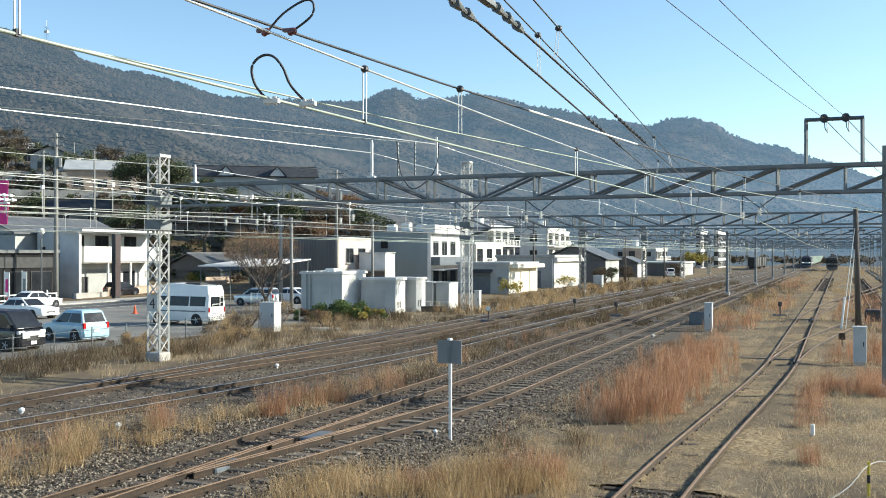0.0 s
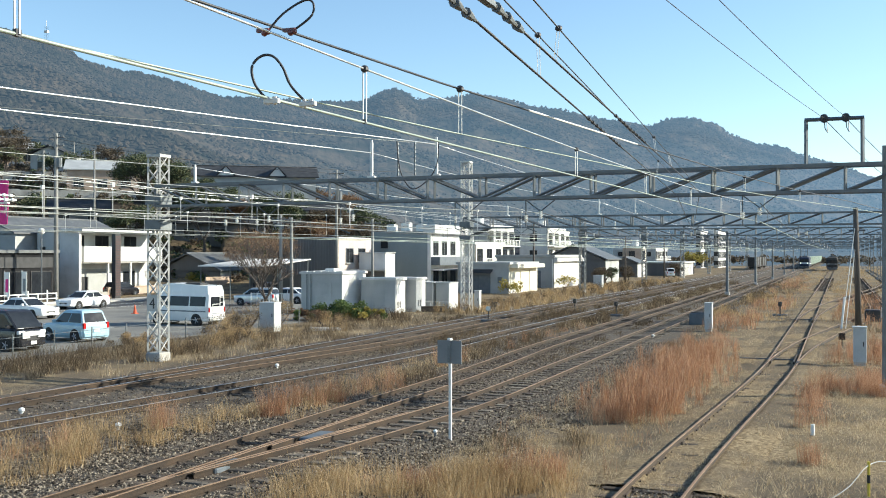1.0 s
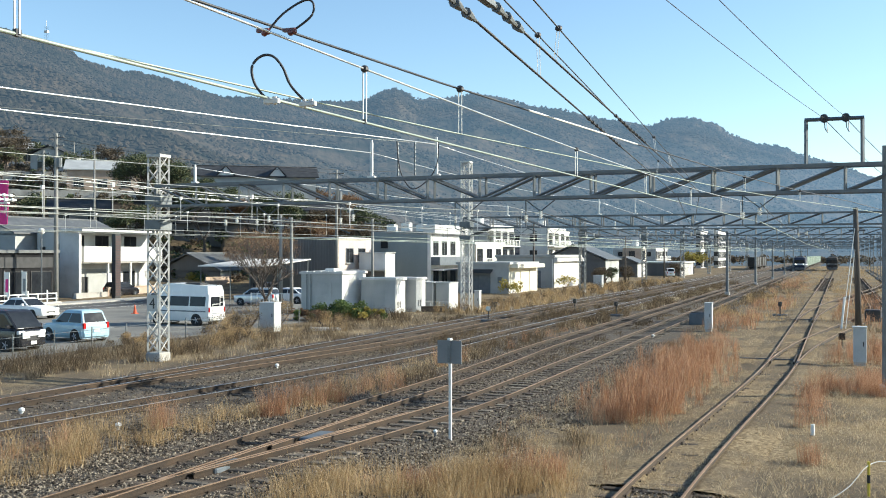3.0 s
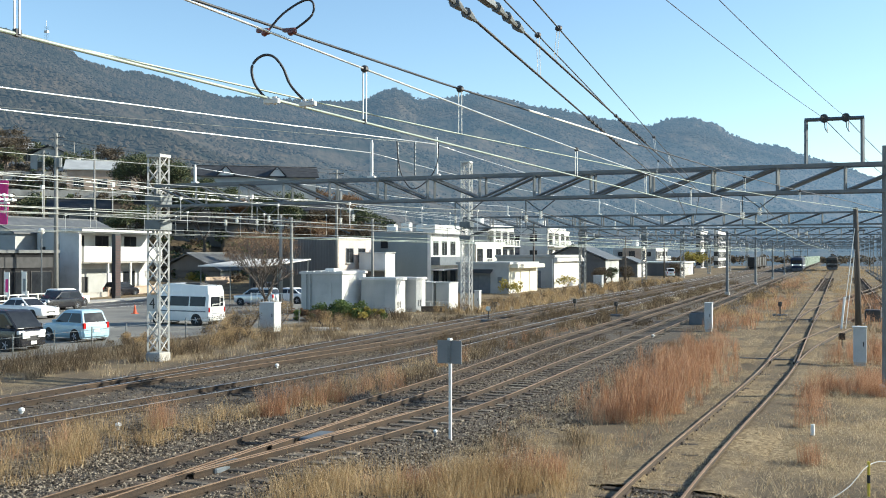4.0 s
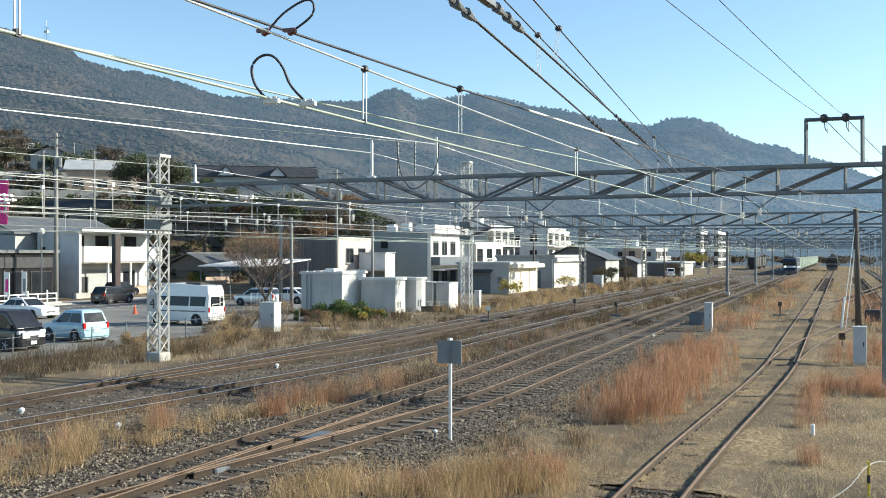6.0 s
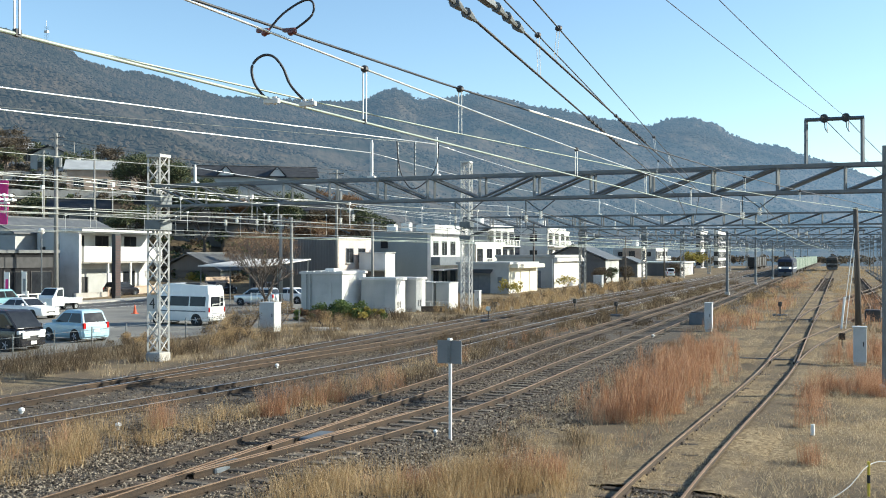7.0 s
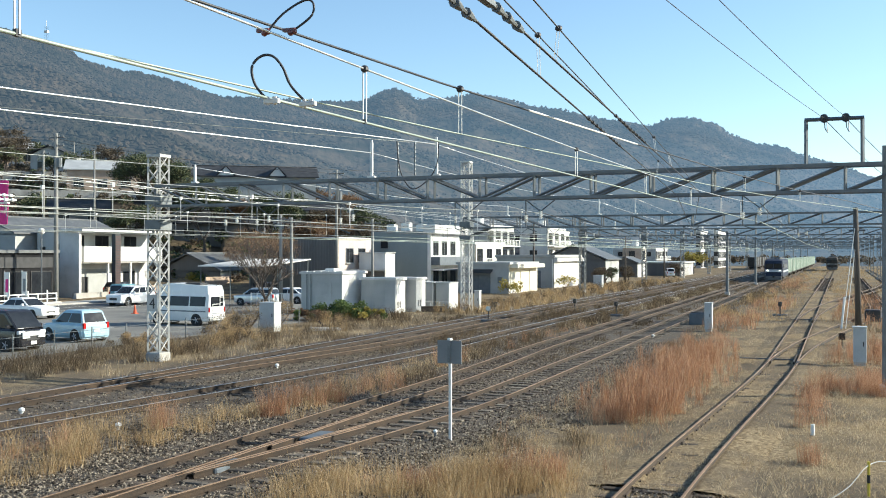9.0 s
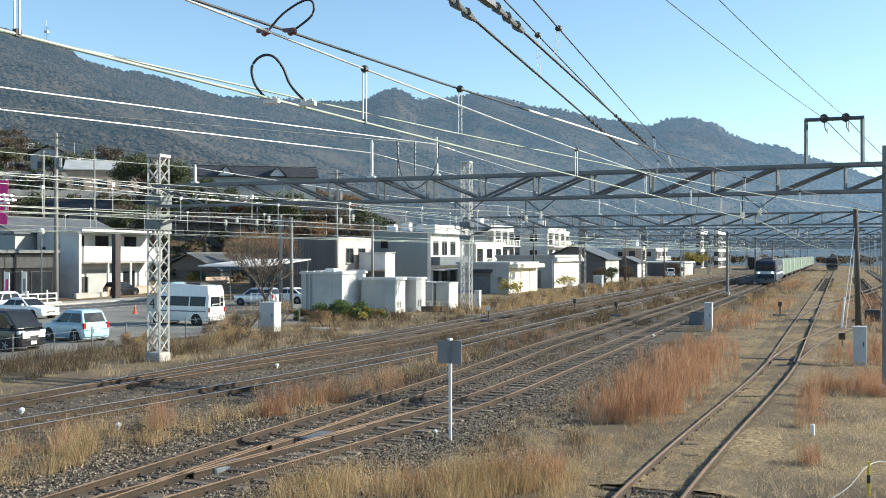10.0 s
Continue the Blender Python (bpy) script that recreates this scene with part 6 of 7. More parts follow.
def hatch(label, col, H=1.55, L=4.0):
    return car(label, col, L, 1.69, H, 0.88, (-L / 2 + 0.08, L / 2 - 0.85), (-L / 2 + 0.35, L / 2 - 1.65), 0.96)


def suv(label, col):
    return car(label, col, 4.7, 1.84, 1.68, 0.98, (-2.2, 1.2), (-1.75, 0.35), 1.05, wheel_r=0.36, windows=3)


def boxy(label, col, L=3.4, H=1.72):
    return car(label, col, L, 1.58 if L < 3.8 else 1.72, H, 0.98, (-L / 2 + 0.06, L / 2 - 0.75), (-L / 2 + 0.2, L / 2 - 1.35), 1.02, box=True, wheel_r=0.29)


# parked cars
p = hatch("light blue hatchback parked facing the road", PAINT_BLUE, 1.62, 3.45)
p.matrix_basis = pose(-37.0, 41.0, 0.016, 0, 0, 78)
p = car("black minivan parked with chrome front", PAINT_BLACK, 4.4, 1.74, 1.88, 1.02, (-2.12, 1.98), (-1.98, 1.3), 1.08, box=True, windows=3)
p.matrix_basis = pose(-36.9, 35.8, 0.016, 0, 0, -92)
# plain white on the chrome parts paints their bright reflections
for s in (-1, 1):
    part("chrome_trim", Mesh().box(s * 0.45 - 0.22, s * 0.45 + 0.22, 2.2, 2.27, 0.62, 0.92, cut=0.02), WHITE_STEEL, p, "chrome headlight surround, reflection painted white")
part("chrome_grille", Mesh().box(-0.5, 0.5, 2.2, 2.26, 0.72, 0.92, cut=0.02), WHITE_STEEL, p, "chrome grille, reflection painted white")
p = sedan("white car parked facing the yard", PAINT_WHITE)
p.matrix_basis = pose(-52.9, 53.9, 0.016, 0, 0, -95)
for x, y, rz, col, maker, lab in ((-47.5, 75, 90, PAINT_SILVER, hatch, "silver hatchback parked under bare trees"), (-46.8, 79, 90, PAINT_WHITE, sedan, "white car parked by the carport"), (-53.5, 86, 5, PAINT_BLACK, boxy, "dark car under the carport"),
                                 (-71.0, 85.5, 0, PAINT_BLACK, hatch, "dark car in front of the white house"), (-67.8, 62.0, 10, PAINT_WHITE, boxy, "white kei car beyond the railing"), (-69.5, 56, 20, PAINT_WHITE, hatch, "white car beyond the railing"),
                                 (-43.5, 100.5, 90, PAINT_WHITE, hatch, "white car parked beside the blue block"), (-31.5, 200, 15, PAINT_WHITE, boxy, "white truck at the vehicle shed"), (-42, 95, 80, PAINT_BLACK, hatch, "dark car behind the huts")):
    p = maker(lab, col)
    p.matrix_basis = pose(x, y, 0.016, 0, 0, rz)

# high-roofed camper van
van = thing("camper_van", -39.0, 53.1, 0.016, 86, "white high-roof camper van with a rear ladder and dark roof hatch", "van")
vw = 0.86
secs = []
for y, s, a, b, wtop in ((-2.5, 0.94, 0.35, 1.9, 0.84), (-2.42, 1.0, 0.26, 2.05, 0.86), (0.6, 1.0, 0.26, 2.05, 0.86), (1.55, 1.0, 0.26, 1.95, 0.84), (2.15, 0.98, 0.26, 1.15, 0.93), (2.42, 0.93, 0.28, 0.95, 0.92), (2.5, 0.85, 0.36, 0.8, 0.9)):
    h = b - a
    secs.append([(-vw * s * 0.93, y, a), (vw * s * 0.93, y, a), (vw * s, y, a + 0.2 * h), (vw * s, y, a + 0.55 * h), (vw * s * wtop, y, b), (-vw * s * wtop, y, b), (-vw * s, y, a + 0.55 * h), (-vw * s, y, a + 0.2 * h)])
part("body", rounded(loft(secs), "body", PAINT_WHITE, 0.06), [], van)
part("high_roof", loft([[(-0.76, -2.42, 1.98), (0.76, -2.42, 1.98), (0.70, -2.35, 2.48), (-0.70, -2.35, 2.48)], [(-0.77, 0.8, 1.98), (0.77, 0.8, 1.98), (0.68, 0.7, 2.64), (-0.68, 0.7, 2.64)], [(-0.76, 1.78, 1.95), (0.76, 1.78, 1.95), (0.62, 1.45, 2.5), (-0.62, 1.45, 2.5)]]), PAINT_WHITE, van, "raised white plastic roof")
part("roof_hatch", Mesh().box(-0.4, 0.4, -1.5, -0.3, 2.54, 2.66, cut=0.03), FRAME_DARK, van)
part("windscreen", panel([(0.74, 2.17, 1.2), (-0.74, 2.17, 1.2), (-0.70, 1.60, 1.92), (0.70, 1.60, 1.92)], 0.03, 0.97, 0.03, 0.97, 0.03), GLASS_DARK, van)
for s in (-1, 1):
    for y0, y1 in ((-2.25, -1.05), (-0.95, 0.55), (0.7, 1.45)):
        m = Mesh().solid([(s * 0.875, y0, 1.22), (s * 0.875, y1, 1.22), (s * 0.80, y1, 1.82), (s * 0.80, y0, 1.82), (s * 0.80, y0, 1.22), (s * 0.80, y1, 1.22), (s * 0.74, y1, 1.82), (s * 0.74, y0, 1.82)], [(0, 1, 2, 3), (7, 6, 5, 4), (0, 4, 5, 1), (1, 5, 6, 2), (2, 6, 7, 3), (3, 7, 4, 0)])
        part("side_window", m, GLASS_DARK, van)
    part("headlight", Mesh().box(s * 0.62 - 0.16, s * 0.62 + 0.16, 2.3, 2.5, 0.68, 0.88, cut=0.03), LAMP_GLASS, van)
    part("side_stripe", Mesh().box(s * 0.865 - 0.01, s * 0.865 + 0.01, -2.3, 1.9, 0.86, 0.93), STEEL_DARK, van)
    part("mirror", Mesh().box(s * 1.0 - 0.1, s * 1.0 + 0.1, 1.85, 1.98, 1.3, 1.55, cut=0.03), FRAME_DARK, van)
    for yy in (-1.55, 1.55):
        part("wheel_arch", Mesh().tube([(s * 0.7, yy, 0.34), (s * 0.872, yy, 0.34)], 0.41, 18), BLACK, van)
        wheel(van, s * 0.78, yy, 0.34)
part("grille", Mesh().box(-0.4, 0.4, 2.4, 2.515, 0.66, 0.86, cut=0.02), STEEL, van)
part("bumper", Mesh().box(-0.8, 0.8, 2.3, 2.56, 0.3, 0.55, cut=0.05), PAINT_WHITE, van)
part("bull_bar", Mesh().tube([(-0.6, 2.6, 0.4), (-0.55, 2.62, 0.95), (0.55, 2.62, 0.95), (0.6, 2.6, 0.4)], 0.035, 8).tube([(-0.58, 2.6, 0.7), (0.58, 2.6, 0.7)], 0.03, 8), WHITE_STEEL, van, "white bull bar")
part("number_plate", Mesh().box(-0.17, 0.17, 2.57, 2.58, 0.36, 0.5), WHITE_STEEL, van)
part("rear_window", Mesh().box(-0.6, 0.6, -2.53, -2.44, 1.2, 1.8, cut=0.02), GLASS_DARK, van)
part("rear_bumper", Mesh().box(-0.8, 0.8, -2.62, -2.44, 0.35, 0.58, cut=0.04), PAINT_WHITE, van)
ladder = part("ladder", Mesh().tube([(0.15, -2.62, 0.7), (0.15, -2.62, 2.2), (0.15, -2.3, 2.55)], 0.022, 6).tube([(0.5, -2.62, 0.7), (0.5, -2.62, 2.2), (0.5, -2.3, 2.55)], 0.022, 6), WHITE_STEEL, van, "white rear ladder")
for i in range(5):
    part("rung", Mesh().tube([(0.15, -2.62, 0.8 + 0.32 * i), (0.5, -2.62, 0.8 + 0.32 * i)], 0.018, 6), WHITE_STEEL, ladder)
part("carrier", Mesh().tube([(-0.65, -2.68, 1.35), (0.05, -2.68, 1.35), (0.05, -2.68, 0.85), (-0.65, -2.68, 0.85), (-0.65, -2.68, 1.35)], 0.025, 6), WHITE_STEEL, van, "white rear carrier frame")
for s in (-1, 1):
    part("tail_light", Mesh().box(s * 0.74 - 0.07, s * 0.74 + 0.07, -2.52, -2.44, 0.85, 1.15, cut=0.02), LAMP_RED, van)

# road traffic
FAR_LANE, NEAR_LANE = -61.7, -58.3
traffic = []
for maker, lab, col, lane, way, t0, y0, v in (
        (sedan, "white saloon car driving along the road", PAINT_WHITE, FAR_LANE, 1, 0.3, 70.0, 21.0),
        (sedan, "white saloon car driving along the road", PAINT_WHITE, NEAR_LANE, -1, 1.0, 65.5, 14.0),
        (hatch, "black car driving along the road", PAINT_BLACK, NEAR_LANE, -1, 3.8, 65.5, 14.0),
        (hatch, "small white car driving along the road", PAINT_WHITE, FAR_LANE, 1, 4.4, 74.5, 18.0),
        (hatch, "dark car driving along the road", PAINT_BLACK, FAR_LANE, 1, 5.6, 66.3, 17.0),
        (boxy, "pale teal boxy minicar driving along the road", PAINT_TEAL, FAR_LANE, 1, 8.2, 69.2, 7.4),
        (suv, "white sport-utility car driving along the road", PAINT_WHITE, NEAR_LANE, -1, 9.2, 68.4, 15.5)):
    traffic.append((maker(lab, col), lane, way, t0, y0, v))
truck = thing("kei_truck", 0, 0, label="small white pickup truck driving along the road", category="truck")
part("cab", loft([[(-0.72, 1.65, 0.4), (0.72, 1.65, 0.4), (0.72, 1.65, 1.0), (-0.72, 1.65, 1.0)], [(-0.74, 1.55, 0.35), (0.74, 1.55, 0.35), (0.74, 1.5, 1.15), (-0.74, 1.5, 1.15)], [(-0.74, 0.9, 0.35), (0.74, 0.9, 0.35), (0.66, 1.0, 1.78), (-0.66, 1.0, 1.78)], [(-0.74, 0.35, 0.35), (0.74, 0.35, 0.35), (0.66, 0.4, 1.78), (-0.66, 0.4, 1.78)]]), PAINT_WHITE, truck)
part("windscreen", panel([(0.68, 1.47, 1.18), (-0.68, 1.47, 1.18), (-0.62, 1.03, 1.74), (0.62, 1.03, 1.74)], 0.03, 0.97, 0.05, 0.95, 0.03), GLASS_DARK, truck)
for s in (-1, 1):
    part("side_window", Mesh().solid([(s * 0.745, 0.5, 1.12), (s * 0.745, 1.2, 1.12), (s * 0.69, 0.95, 1.68), (s * 0.69, 0.5, 1.68), (s * 0.6, 0.5, 1.12), (s * 0.6, 1.2, 1.12), (s * 0.6, 0.95, 1.68), (s * 0.6, 0.5, 1.68)], [(0, 1, 2, 3), (7, 6, 5, 4), (0, 4, 5, 1), (1, 5, 6, 2), (2, 6, 7, 3), (3, 7, 4, 0)]), GLASS_DARK, truck)
    part("drop_side", Mesh().box(s * 0.72 - 0.02, s * 0.72 + 0.02, -1.65, 0.3, 0.65, 0.95), PAINT_WHITE, truck)
    for yy in (-1.0, 1.1):
        wheel(truck, s * 0.62, yy, 0.27)
part("bed", Mesh().box(-0.72, 0.72, -1.65, 0.33, 0.55, 0.66), PAINT_WHITE, truck)
part("tailgate", Mesh().box(-0.72, 0.72, -1.68, -1.64, 0.65, 0.95), PAINT_WHITE, truck)
part("chassis", Mesh().box(-0.4, 0.4, -1.5, 1.4, 0.3, 0.55), BLACK, truck)
traffic.append((truck, NEAR_LANE, -1, 6.8, 65.6, 13.5))

# ---- the freight train ----
LOCO_BLUE = material("dark_blue_loco_paint", [(0.022, 0.03, 0.052), (0.035, 0.046, 0.075)], 0.8, 14, 0.7, bump=0.05, spec=0.2)
LOCO_WHITE = material("pale_loco_band", [(0.42, 0.45, 0.48), (0.55, 0.58, 0.60)], 0.8, 14, 0.5, bump=0.05)
LOCO_GREY = material("loco_roof_grey", [(0.09, 0.095, 0.10), (0.15, 0.155, 0.16)], 0.8, 14, 0.7, bump=0.1)
UNDER = material("grimy_underframe", [(0.025, 0.022, 0.02), (0.06, 0.052, 0.045)], 2, 20, 0.9, bump=0.2)
HEADLIGHT = glow("headlight_glow", (1.0, 0.86, 0.68), 5)
BOX_GREEN = material("pale_green_container", [(0.15, 0.22, 0.175), (0.22, 0.29, 0.235)], 0.7, 14, 0.7, bump=0.1)
BOX_CREAM = material("cream_container", [(0.25, 0.29, 0.24), (0.34, 0.37, 0.31)], 0.7, 14, 0.7, bump=0.1)


def bogie(parent, y, wheels=2, base=2.2, z=RAIL_TOP, name="bogie"):
    b = new(name)
    b.empty_display_size = 0.2
    b.parent = parent
    b.matrix_basis = pose(0, y, z)
    f = Mesh()
    for s in (-1, 1):
        f.box(s * 0.95 - 0.08, s * 0.95 + 0.08, -base / 2 - 0.4, base / 2 + 0.4, 0.35, 0.65, cut=0.03)
    f.box(-0.9, 0.9, -0.25, 0.25, 0.4, 0.7)
    part("side_frames", f, UNDER, b)
    for yy in (-base / 2, base / 2):
        w = Mesh().tube([(-0.75, yy, 0.43), (0.75, yy, 0.43)], 0.08, 8)
        for s in (-1, 1):
            w.tube([(s * 0.5, yy, 0.43), (s * 0.63, yy, 0.43)], 0.43, 20)
        part("wheelset", w, UNDER, b)
    return b


def locomotive(label, body_mat, band_mat, lamp):
    """An electric locomotive whose cab front looks to -y."""
    t = thing("electric_locomotive", 0, 0, label=label, category="locomotive")
    w, L = 1.44, 18.0
    secs = []
    for y, s, ztop, e in ((0.0, 0.93, 3.05, 0.0), (0.25, 0.985, 3.45, 0.0), (0.9, 1.0, 3.66, 0), (L - 0.9, 1.0, 3.66, 0), (L - 0.25, 0.985, 3.45, 0), (L, 0.93, 3.05, 0)):
        secs.append([(-w * s, y, 0.95), (w * s, y, 0.95), (w * s, y, ztop - 0.45), (w * s * 0.93, y, ztop - 0.12), (w * s * 0.72, y, ztop), (-w * s * 0.72, y, ztop), (-w * s * 0.93, y, ztop - 0.12), (-w * s, y, ztop - 0.45)])
    part("body", loft(secs), body_mat, t)
    part("front_window", Mesh().box(-1.22, 1.22, -0.03, 0.12, 2.18, 2.98, cut=0.05), GLASS_DARK, t)
    part("window_pillar", Mesh().box(-0.05, 0.05, -0.045, 0.1, 2.2, 2.96), body_mat, t)
    part("front_band", Mesh().box(-1.30, 1.30, -0.03, 0.1, 1.62, 2.02, cut=0.03), band_mat, t, "pale band across the front")
    for s in (-1, 1):
        part("headlight", Mesh().tube([(s * 0.92, -0.07, 1.84), (s * 0.92, 0.05, 1.84)], 0.09, 12), lamp, t)
        part("side_band", Mesh().box(s * w - 0.012, s * w + 0.012, 0.7, L - 0.7, 1.55, 1.85), band_mat, t)
        part("cab_window", Mesh().box(s * w - 0.015, s * w + 0.015, 0.8, 1.7, 2.2, 2.85), GLASS_DARK, t)
        part("cab_door", Mesh().box(s * w - 0.01, s * w + 0.02, 2.0, 2.65, 1.05, 2.95), LOCO_GREY, t)
        for i in range(6):
            part("louvre", Mesh().box(s * w - 0.01, s * w + 0.018, 4.2 + 1.7 * i, 5.4 + 1.7 * i, 2.15, 2.85), LOCO_GREY, t)
        part("step", Mesh().box(s * 1.1 - 0.25, s * 1.1 + 0.25, -0.15, 0.25, 0.5, 0.58), UNDER, t)
        part("hand_rail", Mesh().tube([(s * 1.2, -0.12, 1.0), (s * 1.2, -0.12, 1.55)], 0.02), band_mat, t)
    part("pilot", Mesh().box(-1.25, 1.25, -0.12, 0.35, 0.32, 0.98, cut=0.05), LOCO_GREY, t, "grey snow plough")
    part("coupler", Mesh().box(-0.15, 0.15, -0.5, 0.2, 0.75, 1.05, cut=0.03), UNDER, t)
    part("underframe", Mesh().box(-1.35, 1.35, 0.4, L - 0.4, 0.75, 0.98).box(-1.2, 1.2, 6.8, 11.2, 0.4, 0.9), UNDER, t)
    part("roof_deck", Mesh().box(-0.95, 0.95, 1.6, L - 1.6, 3.64, 3.76, cut=0.03), LOCO_GREY, t)
    for y in (4.5, 8.5, 12.0):
        part("roof_unit", Mesh().box(-0.75, 0.75, y, y + 1.5, 3.74, 4.02, cut=0.05), LOCO_GREY, t)
    for y, up in ((2.9, True), (14.8, True)):
        pan = new("pantograph")
        pan.parent = t
        pan.matrix_basis = pose(0, y, 3.75)
        part("base_frame", Mesh().bar((-0.7, -0.5, 0.1), (0.7, -0.5, 0.1), 0.06).bar((-0.7, 0.5, 0.1), (0.7, 0.5, 0.1), 0.06), LOCO_GREY, pan)
        part("lower_arm", Mesh().tube([(0, 0.5, 0.1), (0, -0.8, 0.75)], 0.045), LOCO_GREY, pan)
        part("upper_arm", Mesh().tube([(0, -0.8, 0.75), (0, 0.3, 1.42)], 0.035), LOCO_GREY, pan)
        part("collector", Mesh().tube([(-0.85, 0.3, 1.3), (-0.6, 0.3, 1.43), (0.6, 0.3, 1.43), (0.85, 0.3, 1.3)], 0.035), LOCO_GREY, pan)
    for y in (3.0, 9.0, 15.0):
        bogie(t, y)
    return t


def container_wagon(label, mats):
    t = thing("container_wagon", 0, 0, label=label, category="freight wagon", group="wagons of the freight train")
    L = 20.0
    part("underframe", Mesh().box(-1.25, 1.25, 0.3, L - 0.3, 0.98, 1.12).box(-0.35, 0.35, 0.2, L - 0.2, 0.65, 0.98), UNDER, t)
    for i, mt in enumerate(mats):
        y = 0.45 + i * 3.83
        m = Mesh()
        side = [(y, 1.22)]
        for k in range(8):
            q = y + 0.15 + k * 0.44
            side += [(q, 1.22), (q + 0.03, 1.19), (q + 0.17, 1.19), (q + 0.2, 1.22)]
        side.append((y + 3.7, 1.22))
        ring = [(x, q) for q, x in side] + [(-x, q) for q, x in reversed(side)]
        m = loft([[(x, q, z) for x, q in ring] for z in (1.14, 3.62)])
        box = part("container", m, mt, t)
        for s in (-1, 1):
            part("door", Mesh().box(s * 0.57 - 0.53, s * 0.57 + 0.53, y - 0.03, y, 1.22, 3.52), mt, box)
    for y in (2.6, L - 2.6):
        bogie(t, y, base=1.9)
    return t


loco = locomotive("dark blue electric locomotive with a pale front band and lit headlights", LOCO_BLUE, LOCO_WHITE, HEADLIGHT)
trailing = []
rng = random.Random(3)
wagon_a = container_wagon("flat wagon carrying pale green and cream containers", [BOX_GREEN, BOX_CREAM, BOX_GREEN, BOX_GREEN, BOX_CREAM])
wagon_b = container_wagon("flat wagon carrying five pale green containers", [BOX_GREEN, BOX_GREEN, BOX_CREAM, BOX_GREEN, BOX_GREEN])
trailing = [wagon_a, wagon_b]
for i in range(8):
    trailing.append(copy_thing((wagon_a, wagon_b)[i % 2], pose(0, 0, 0)))

# standing trains far along the yard
shunter = locomotive("dark locomotive standing on the siding far off", UNDER, LOCO_GREY, LAMP_GLASS)
shunter.matrix_basis = pose(-2.2, 285, 0)
dark_wagon = container_wagon("standing flat wagon with dark containers far along the yard", [UNDER, LOCO_GREY, UNDER, LOCO_GREY, UNDER])
dark_wagon.matrix_basis = pose(-22.9, 288, 0)
for y, x in ((309, -22.9),):
    tw = copy_thing(dark_wagon, pose(x, y, 0))

# ---- plants ----
STRAW = material("straw_blades", [(0.26, 0.185, 0.108), (0.43, 0.33, 0.203), (0.64, 0.52, 0.345)], 0.35, 6, 0.9, bump=0.0, islands=0.45, thin=0.35)
RED_GRASS = material("red_brown_blades", [(0.22, 0.107, 0.058), (0.38, 0.20, 0.112), (0.56, 0.355, 0.225)], 0.5, 6, 0.9, bump=0.0, islands=0.4, thin=0.35)
OCHRE_GRASS = material("ochre_blades", [(0.24, 0.155, 0.075), (0.40, 0.275, 0.14), (0.57, 0.42, 0.24)], 0.5, 6, 0.9, bump=0.0, islands=0.4, thin=0.35)
DEAD_WEED = material("dead_weed_stems", [(0.056, 0.039, 0.024), (0.125, 0.09, 0.054), (0.23, 0.168, 0.103)], 0.5, 6, 0.95, bump=0.0, islands=0.4, thin=0.35)
LEAF_GREEN = material("green_leaves", [(0.035, 0.065, 0.018), (0.075, 0.12, 0.03), (0.14, 0.18, 0.05)], 0.5, 6, 0.7, bump=0.0, islands=0.5, thin=0.35)
LEAF_PINE = material("dark_pine_needles", [(0.024, 0.040, 0.018), (0.06, 0.080, 0.034), (0.12, 0.125, 0.055)], 0.5, 6, 0.8, bump=0.0, islands=0.5)
LEAF_RUST = material("withered_rust_leaves", [(0.12, 0.068, 0.042), (0.22, 0.135, 0.08), (0.32, 0.21, 0.125)], 0.5, 6, 0.85, bump=0.0, islands=0.5, thin=0.35)
LEAF_YELLOW = material("yellow_leaves", [(0.22, 0.17, 0.03), (0.38, 0.30, 0.06), (0.5, 0.42, 0.12)], 0.5, 6, 0.8, bump=0.0, islands=0.5, thin=0.35)


SCRUB_BROWN = material("bare_brown_scrub", [(0.05, 0.04, 0.03), (0.10, 0.08, 0.056), (0.165, 0.125, 0.083)], 0.3, 4, 0.95, bump=0.0, islands=0.5, thin=0.35)


class Blades:
    """Thousands of thin bent blades in one mesh."""

    def __init__(self, seed):
        self.r, self.v, self.f = random.Random(seed), [], []

    def blade(self, x, y, h, w, lean=0.35, z=0.0):
        r = self.r
        a = r.uniform(0, 2 * math.pi)
        bx, by = math.cos(a) * lean * h * r.uniform(0.2, 1), math.sin(a) * lean * h * r.uniform(0.2, 1)
        q = r.uniform(0, math.pi)
        wx, wy = math.cos(q) * w / 2, math.sin(q) * w / 2
        n = len(self.v)
        self.v += [(x - wx, y - wy, z - 0.03), (x + wx, y + wy, z - 0.03), (x + wx * 0.8 + bx * 0.4, y + wy * 0.8 + by * 0.4, z + h * 0.6), (x - wx * 0.8 + bx * 0.4, y - wy * 0.8 + by * 0.4, z + h * 0.6), (x + bx, y + by, z + h)]
        self.f += [(n, n + 1, n + 2, n + 3), (n + 3, n + 2, n + 4)]

    def clump(self, x, y, n, spread, h, w, lean=0.3):
        for _ in range(n):
            a, d = self.r.uniform(0, 6.28), spread * math.sqrt(self.r.random())
            self.blade(x + d * math.cos(a), y + d * math.sin(a), h * self.r.uniform(0.5, 1.1), w * self.r.uniform(0.6, 1.3), lean)

    def done(self, name, mat, label, category="grass"):
        me = bpy.data.meshes.new(name)
        me.from_pydata(self.v, [], self.f)
        me.materials.append(mat)
        return tagged(new(name, me), label, category, kind="stuff")


def clear_of_tracks(x, y, gap=0.95):
    return all(abs(x - l(y)) > gap for l in (line_s, line_m_far, line_m_near, line_l_far, line_l_near)) and not (y > 22 and abs(x - line_l_mid(y)) < gap)


